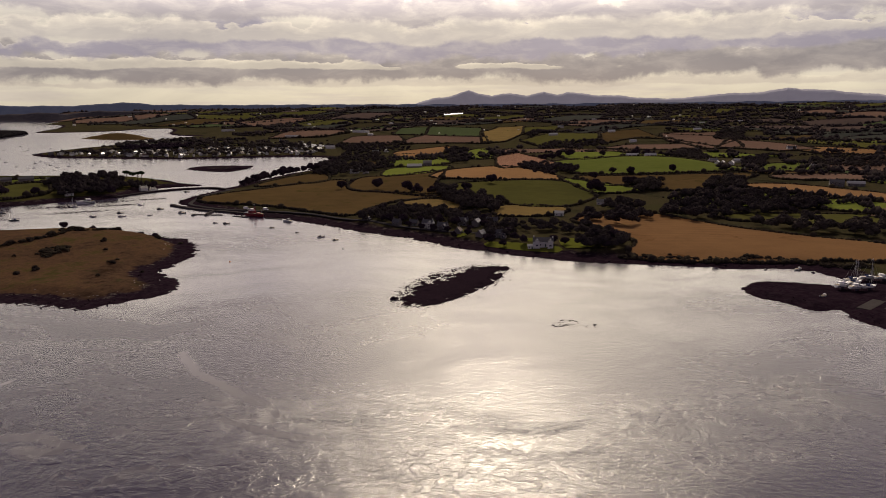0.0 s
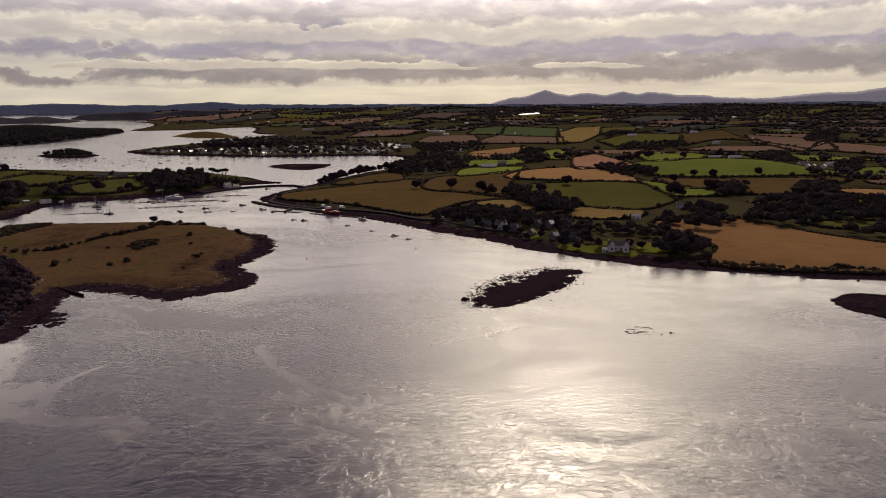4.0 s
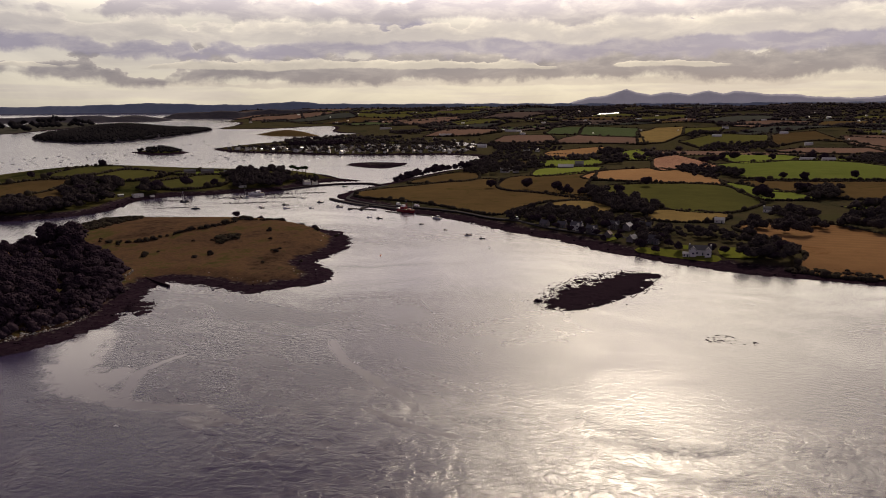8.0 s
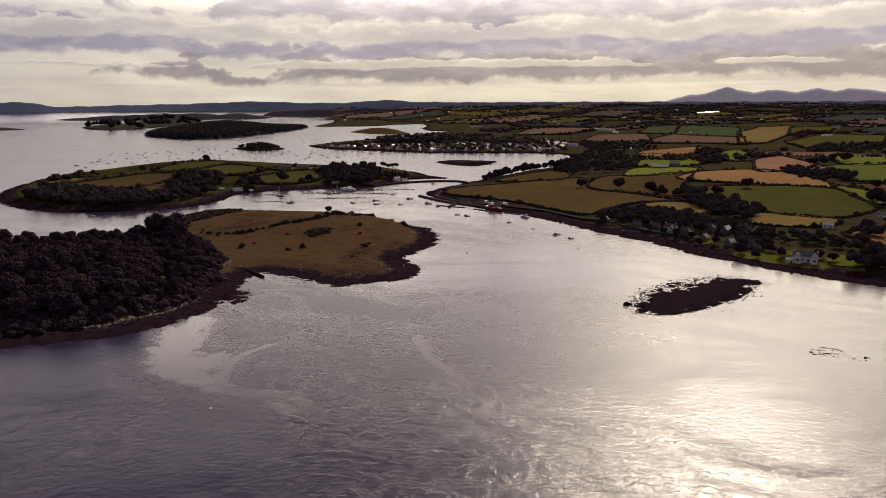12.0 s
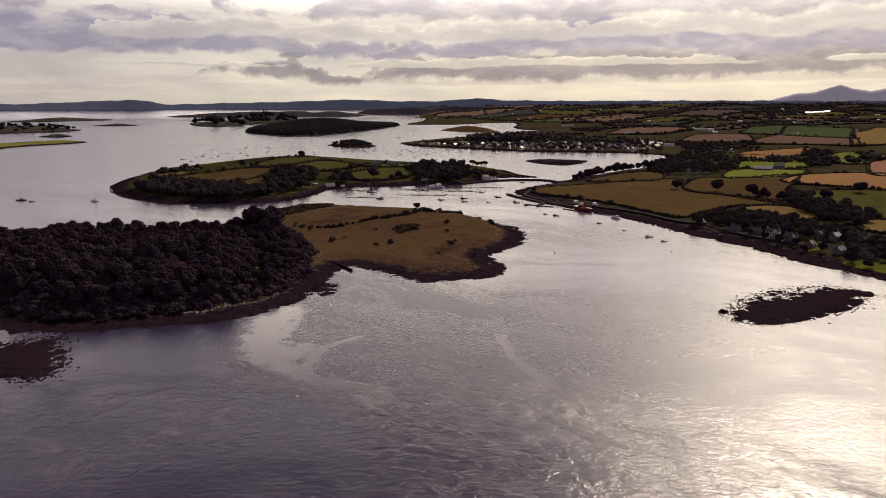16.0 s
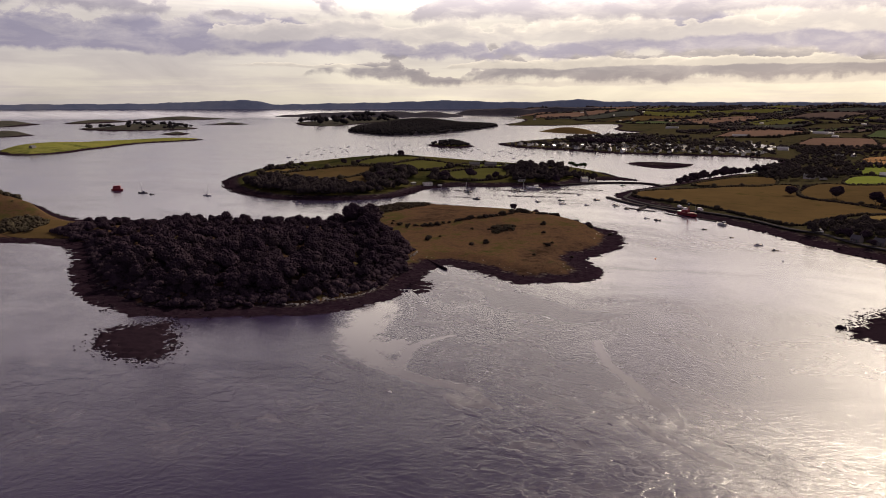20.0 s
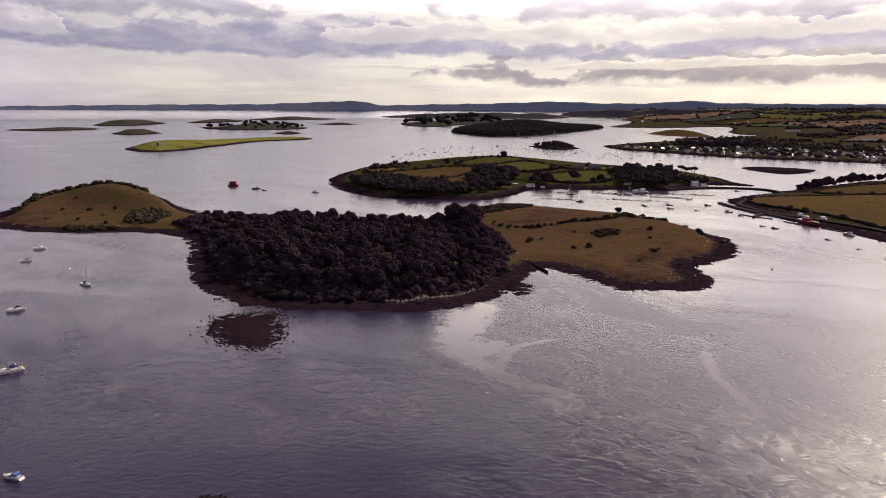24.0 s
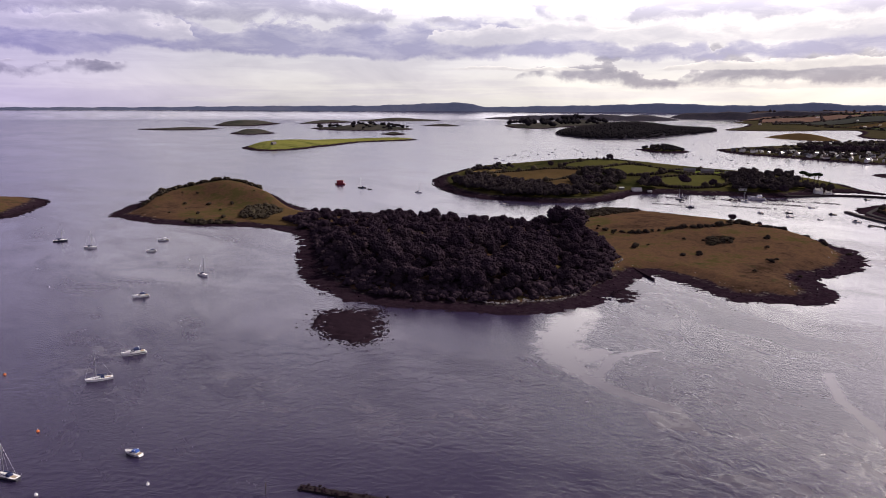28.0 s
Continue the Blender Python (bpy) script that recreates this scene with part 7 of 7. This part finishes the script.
for n, (x, y, k, a, s) in enumerate(((-433, 406, 2, 80, 1.0), (-589, 370, 1, 80, 0.8), (-276, 537, 1, 70, 1.0), (-265, 599, 0, 100, 1.1), (-232, 540, 0, 90, 0.9), (-211, 551, 2, 60, 1.3), (-197, 539, 1, 100, 1.1), (-168, 502, 0, 90, 0.9), (-121, 480, 1, 100, 0.9), (-99, 460, 1, 90, 0.7),
                                      (-80, 443, 2, 120, 1.1), (-69, 433, 1, 100, 1.0), (-159, 499, 1, 70, 1.3), (-238, 575, 1, 80, 1.5), (-323, 581, 0, 85, 0.9), (-351, 543, 1, 80, 0.9), (-262, 554, 1, 90, 1.5), (-252, 535, 0, 90, 1.3), (-273, 533, 1, 80, 0.9), (-259, 694, 1, 85, 1.4))):
    s *= 0.85
    if n < 3:
        afloat(SMALL[(2, 1, 0)[n]], x, y, aim(x, y, a), s)
    else:
        copy_thing(SMALL[k], Matrix.Translation((x, y, 0)) @ Matrix.Rotation(radians(aim(x, y, a)), 4, "Z") @ Matrix.Diagonal((s, s, s, 1)))
afloat(cruiser("motor_yacht", 15, "large white motor yacht moored under the trees", M_GEL), -320, 613, aim(-320, 613, 95))
afloat(cruiser("work_boat", 8, "white landing boat beside the pontoon", M_DARKH), -116, 507, aim(-116, 507, 55))

# the red lightship and the red barge
ship = new("red_ship")
h, d = loft(25, 6.5, 3.2, 2.4, 1.0, 0.6, 0.6, 11)
part("hull", h, M_RED, ship)
part("deck", d, M_TEAK, ship)
boxed("deckhouse", M_RED, ship, (-7, -1, -2, 2, 2.2, 4.8))
boxed("wheelhouse", M_GEL, ship, (-5.5, -2.5, -1.6, 1.6, 4.8, 6.6))
boxed("hatch", M_RED, ship, (3, 7, -1.6, 1.6, 2.4, 3.6))
boxed("bulwark", M_GEL, ship, (-12.2, -8.5, -2.2, 2.2, 2.4, 3.1))
tubes("light_tower", M_RED, ship, [((sx * 0.8, sy * 0.8, 2.3), (sx * 0.35, sy * 0.35, 9.0), 0.12) for sx in (-1, 1) for sy in (-1, 1)] + [((-0.6, -0.6, 5.5), (0.6, 0.6, 5.5), 0.08), ((-0.6, 0.6, 5.5), (0.6, -0.6, 5.5), 0.08)])
bm = bmesh.new()
tube(bm, (0, 0, 8.9), (0, 0, 10.6), 0.9, 0.9, 10)
part("lantern", bm, M_GLASS, ship)
tubes("mast", M_ALU, ship, [((9, 0, 2.8), (9, 0, 10), 0.12)])
tubes("mast", M_ALU, ship, [((-9.5, 0, 2.5), (-9.5, 0, 8), 0.1)])
afloat(tagged(ship, "old red lightship with white wheelhouse moored at a pontoon", "ship"), -147, 534, -36, 0.85)
barge = new("red_barge")
h, d = loft(11, 5.5, 1.6, 1.5, 0.5, 0.75, 0.95)
part("hull", h, M_RED, barge)
part("deck", d, M_RED, barge)
boxed("deckhouse", M_RED, barge, (-3.5, 3.2, -2.0, 2.0, 1.4, 4.6))
boxed("window", M_GLASS, barge, (-2.4, -0.6, -2.03, -1.9, 2.6, 3.6))
boxed("window", M_GLASS, barge, (0.6, 2.4, -2.03, -1.9, 2.6, 3.6))
afloat(tagged(barge, "red boxy houseboat on open water", "boat"), -644, 368, aim(-644, 368, 85))

# buoys
for n, (x, y) in enumerate(((-196, 26), (-163, 21), (-153, 41), (-245, 24), (-373, 122), (-140, 330), (-118, 372), (-60, 405))):
    b = new("mooring_buoy")
    bm = bmesh.new()
    bmesh.ops.create_icosphere(bm, subdivisions=2, radius=0.42)
    part("float", bm, M_GEL if n % 3 else M_ORANGE, b, smooth=True)
    tubes("pick_up_ring", M_ALU, b, [((0, 0, 0.35), (0, 0, 0.75), 0.05)])
    b.location = (x, y, 0.12)
    tagged(b, "small round mooring buoy" if n % 3 else "small orange mooring buoy", "buoy", "mooring buoys")
post = new("slip_post")
tubes("pole", M_WOODEN, post, [((0, 0, -1.5), (0.1, 0, 2.6), 0.11)])
tubes("crosspiece", M_WOODEN, post, [((-0.5, 0, 1.8), (0.5, 0.1, 2.0), 0.07)])
post.location = (-134, 60, 0)
tagged(post, "leaning wooden marker post in the water beside the slipway", "post")

# the anchorage: yachts too far to see more than hull, cabin and mast
FLEET = [yacht("moored_yacht", L, hull, words, detail=False, group="yachts in the anchorage") for L, hull, words in ((8.0, M_GEL, "far white yacht with bare mast"), (9.5, M_GEL, "far larger white yacht with bare mast"), (8.5, M_DARKH, "far dark-hulled yacht with bare mast"))]
sites = scatter([(-793, 700), (-960, 957), (-932, 1151), (-830, 1120), (-770, 1060), (-700, 1120), (-640, 1130), (-440, 1110), (-400, 1050), (-527, 940), (-660, 940), (-760, 830)], 36, 501, 0.95)
far = scatter([(-900, 1350), (-800, 1290), (-800, 1500), (-860, 1700), (-980, 1650)], 70, 502, 0.95)
sites = np.concatenate([sites, far])
sites = sites[ground(sites[:, 0], sites[:, 1]) < -1][:110]
for n, (x, y) in enumerate(sites):
    m = Matrix.Translation((x, y, 0)) @ Matrix.Rotation(radians(aim(x, y, 85 + 20 * (rnd.random() - 0.5))), 4, "Z") @ Matrix.Diagonal((0.75, 0.75, 0.7, 1))
    if n < 3:
        FLEET[n].matrix_basis = m
    else:
        copy_thing(FLEET[rnd.choice((0, 0, 1, 2))], m)

# the boatyard: hulls ashore on cradles
def ashore(ob, x, y, turn, L):
    for u in (-0.25, 0.2):
        for s in (-1, 1):
            tubes("cradle_leg", M_WOODEN, ob, [((u * L, s * L * 0.13, -1.3), (u * L, s * L * 0.12, 0.15), 0.08)])
    boxed("keel", M_DARKH, ob, (-0.12 * L, 0.12 * L, -0.08, 0.08, -1.2, -0.2))
    ob.matrix_basis = Matrix.Translation((x, y, float(ground(x, y)) + 1.25)) @ Matrix.Rotation(radians(turn), 4, "Z")


for x, y, L, a, kind in ((181, 302, 8.5, 20, 1), (186, 299, 8.0, 10, 1), (192, 300, 7.5, 15, 0), (190, 308, 9.0, 20, 0), (195, 318, 8.5, 5, 0), (204, 320, 8.0, -10, 0), (210, 318, 8.0, -5, 1)):
    ashore((cruiser("boat_ashore", L, "white motor boat on a cradle in the boatyard", M_GEL, group="boats ashore") if kind else yacht("yacht_ashore", L, M_GEL, "white yacht standing on a cradle in the boatyard", group="boats ashore")), x, y, a, L)
for x, y, a in ((166, 290, 30), (183, 345, 15)):
    put(launch("stranded_boat", 6.0, M_GEL, "small pale boat lying on the mud", group="boats on the mud"), x, y, a, 0.7, max(0.3, float(ground(x, y)) + 0.1))
put(house("yard_shed", 12, 7, 4.0, 1.6, M_GREYW, M_TIN, "dark boatyard shed with a tin roof", windows=False, chimneys=0), 214, 296, 40)

# vans on the coast road
def van(name, mat, label, x, y, turn):
    ob = new(name)
    bm = bmesh.new()
    slab(bm, [(-2.4, -0.95), (2.3, -0.95), (2.4, 0.95), (-2.4, 0.95)], 0.4, 1.15, 0.99)
    slab(bm, [(-2.35, -0.93), (1.5, -0.93), (1.5, 0.93), (-2.35, 0.93)], 1.15, 2.2, 0.92, -0.1)
    part("body", bm, mat, ob)
    boxed("windscreen", M_GLASS, ob, (1.28, 1.5, -0.8, 0.8, 1.25, 1.85))
    for wx in (-1.5, 1.5):
        for s in (-1, 1):
            bm = bmesh.new()
            tube(bm, (wx, s * 0.75, 0.34), (wx, s * 0.98, 0.34), 0.34, 0.34, 10)
            part("wheel", bm, M_DARKH, ob)
    put(tagged(ob, label, "van", "parked vans"), x, y, turn, 1.0, float(ground(x, y)) + 0.75)


van("van", M_GEL, "white van parked on the coast road", -160, 557, -30)
van("van", M_GEL, "white van parked on the coast road", -142, 548, -28)
van("van", M_GEL, "white van on the road by the shore houses", -54, 492.5, -35)

# ---- the farmland that runs to the skyline ----
rng = np.random.RandomState(700)
spans = [np.array(c, float) for _, c in FIELDS]
hed, trees_far = [], []
count = 0
mix = ["green", "green", "olive", "olive", "earth", "earth", "stubble", "tan", "lime", "bright", "teal"]
mix_far = ["green", "green", "dark", "dark", "dark", "earth", "olive", "umber", "umber", "teal"]
for r0, r1, size in ((470, 980, 85), (980, 1900, 130), (1900, 3000, 190), (3000, 4800, 270)):
    step = size
    xs, ys = np.arange(-3000, 3400, step * 1.25), np.arange(r0 * 0.6, r1 * 1.15, step * 0.85)
    gx, gy = np.meshgrid(xs, ys)
    gx = gx + (np.arange(len(ys)) % 2)[:, None] * step * 0.5 + (rng.rand(*gx.shape) - 0.5) * step * 0.45
    gy = gy + 0.18 * gx + (rng.rand(*gy.shape) - 0.5) * step * 0.4
    for j in range(len(ys) - 1):
        for i in range(len(xs) - 1):
            c = [(gx[j, i], gy[j, i]), (gx[j, i + 1], gy[j, i + 1]), (gx[j + 1, i + 1], gy[j + 1, i + 1]), (gx[j + 1, i], gy[j + 1, i])]
            m = np.mean(c, 0)
            r, a = np.hypot(*m), math.degrees(math.atan2(-m[0], m[1]))
            if not (r0 <= r < r1 and -40 < a < 47):
                continue
            cx, cy = np.array(c).T
            if inside(MAIN.line, cx, cy).min() < 25:
                continue
            if any(inside(s, cx, cy).max() > 12 or inside(s, m[0], m[1]) > -14 for s in spans) or (-720 < m[0] < -200 and 1150 < m[1] < 1440):
                continue
            for k in range(4):
                p, q = np.array(c[k]), np.array(c[(k + 1) % 4])
                n = max(3, int(np.linalg.norm(q - p) / (5 + r * 0.0012)))
                hed += [(*(p + (q - p) * (u / n)), 1.2 + r * 0.00075) for u in range(n)]
                for _ in range(7):
                    u = rng.rand()
                    trees_far.append((*(p + (q - p) * u), 0.75 + 0.6 * rng.rand()))
            pick = rng.rand()
            if pick < (0.85 if r < 1900 else 0.8 if r < 3000 else 0.62) and count < 500:
                count += 1
                kind = (mix if r < 1500 else mix_far)[rng.randint(len(mix) if r < 1500 else len(mix_far))]
                field(kind, [tuple(np.round(p, 0)) for p in c], max(25.0, r / 45), 0.3 + r * 0.0007)
            elif pick < 0.95 and r > 900:
                w = rng.rand(int(26 * (size / 130) ** 1.3), 2)
                p = np.array(c)
                b = (p[0] * (1 - w[:, :1]) * (1 - w[:, 1:]) + p[1] * w[:, :1] * (1 - w[:, 1:]) + p[2] * w[:, :1] * w[:, 1:] + p[3] * (1 - w[:, :1]) * w[:, 1:])
                trees_far += [(x, y, 0.9 + 0.7 * rng.rand()) for x, y in b]
hed, trees_far = np.array(hed), np.array(trees_far)


def tufts_far(name, pts, size, squash, up, label, category, seed, mat=M_COPSE):
    """Far clumps: eight-sided tufts joined into one."""
    rg = np.random.RandomState(seed)
    oc_v = np.array([(1, 0, 0), (-1, 0, 0), (0, 1, 0), (0, -1, 0), (0, 0, 1), (0, 0, -0.6)], float)
    oc_f = np.array([(0, 2, 4), (2, 1, 4), (1, 3, 4), (3, 0, 4), (2, 0, 5), (1, 2, 5), (3, 1, 5), (0, 3, 5)])
    n = len(pts)
    z = ground(pts[:, 0], pts[:, 1]) + size * up
    k = (0.7 + 0.6 * rg.rand(n, 6, 1)) * size[:, None, None]
    v = oc_v[None] * k * np.array([1, 1, squash]) + np.c_[pts[:, :2], z][:, None, :]
    f = oc_f[None] + (np.arange(n) * 6)[:, None, None]
    tagged(new(name, mesh_of(name, v.reshape(-1, 3), f.reshape(-1, 3), mat)), label, category, kind="stuff")


tufts_far("far_hedges", hed, hed[:, 2] * (0.7 + 0.6 * rng.rand(len(hed))), 1.0, 0.45, "dark hedges dividing the far fields", "hedge", 701)
rep = np.repeat(trees_far, 5, 0)
rr = np.hypot(rep[:, 0], rep[:, 1])
rep[:, :2] += rng.randn(len(rep), 2) * 2.2
tufts_far("far_trees", rep, (2.3 + rr * 0.0006) * rep[:, 2] * (0.7 + 0.5 * rng.rand(len(rep))), 1.0, 1.1, "dark trees along the far hedges and in small woods", "woodland", 702)

# far white farms
vs, fs, n = [], [], 0
farm = np.array([(-5, -3, 0), (5, -3, 0), (5, 3, 0), (-5, 3, 0), (-5, -3, 4), (5, -3, 4), (5, 3, 4), (-5, 3, 4), (-5, 0, 6.5), (5, 0, 6.5)], float)
farm_f = [(0, 1, 5), (0, 5, 4), (2, 3, 7), (2, 7, 6), (1, 2, 6), (1, 6, 9), (1, 9, 5), (3, 0, 4), (3, 4, 8), (3, 8, 7), (4, 5, 9), (4, 9, 8), (6, 7, 8), (6, 8, 9)]
pts = np.array([(rng.uniform(-2400, 3200), rng.uniform(1500, 4700)) for _ in range(170)])
pts = pts[(inside(MAIN.line, pts[:, 0], pts[:, 1]) > 40) & (np.hypot(pts[:, 0], pts[:, 1]) < 4800)]
pz = ground(pts[:, 0], pts[:, 1])
for (x, y), z in zip(pts, pz):
    s = (0.45 + 0.35 * rng.rand()) * (1 + np.hypot(x, y) / 7000)
    a = rng.rand() * 3.1
    c, si = math.cos(a) * s, math.sin(a) * s
    vs.append(np.c_[farm[:, 0] * c * (1 + rng.rand()) - farm[:, 1] * si + x, farm[:, 0] * si + farm[:, 1] * c + y, farm[:, 2] * s + z])
    fs.append(np.array(farm_f) + n)
    n += len(farm)
tagged(new("far_farms", mesh_of("far_farms", np.concatenate(vs), np.concatenate(fs), M_WHITE)), "far white farms scattered over the hills", "houses", kind="stuff")

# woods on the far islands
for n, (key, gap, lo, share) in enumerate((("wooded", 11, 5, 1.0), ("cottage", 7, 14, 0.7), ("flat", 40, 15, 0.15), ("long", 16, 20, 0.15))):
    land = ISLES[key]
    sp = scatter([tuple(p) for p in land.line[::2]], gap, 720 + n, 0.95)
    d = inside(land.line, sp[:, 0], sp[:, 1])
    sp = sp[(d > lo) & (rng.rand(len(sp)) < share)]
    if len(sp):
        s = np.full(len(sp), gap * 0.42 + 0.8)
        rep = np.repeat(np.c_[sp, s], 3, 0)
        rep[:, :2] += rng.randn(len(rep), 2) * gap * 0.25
        tufts_far("island_wood", rep, rep[:, 2] * (0.6 + 0.5 * rng.rand(len(rep))), 0.85, 0.8, "dark wood on a far island", "woodland", 730 + n, M_FAR_SHADE)
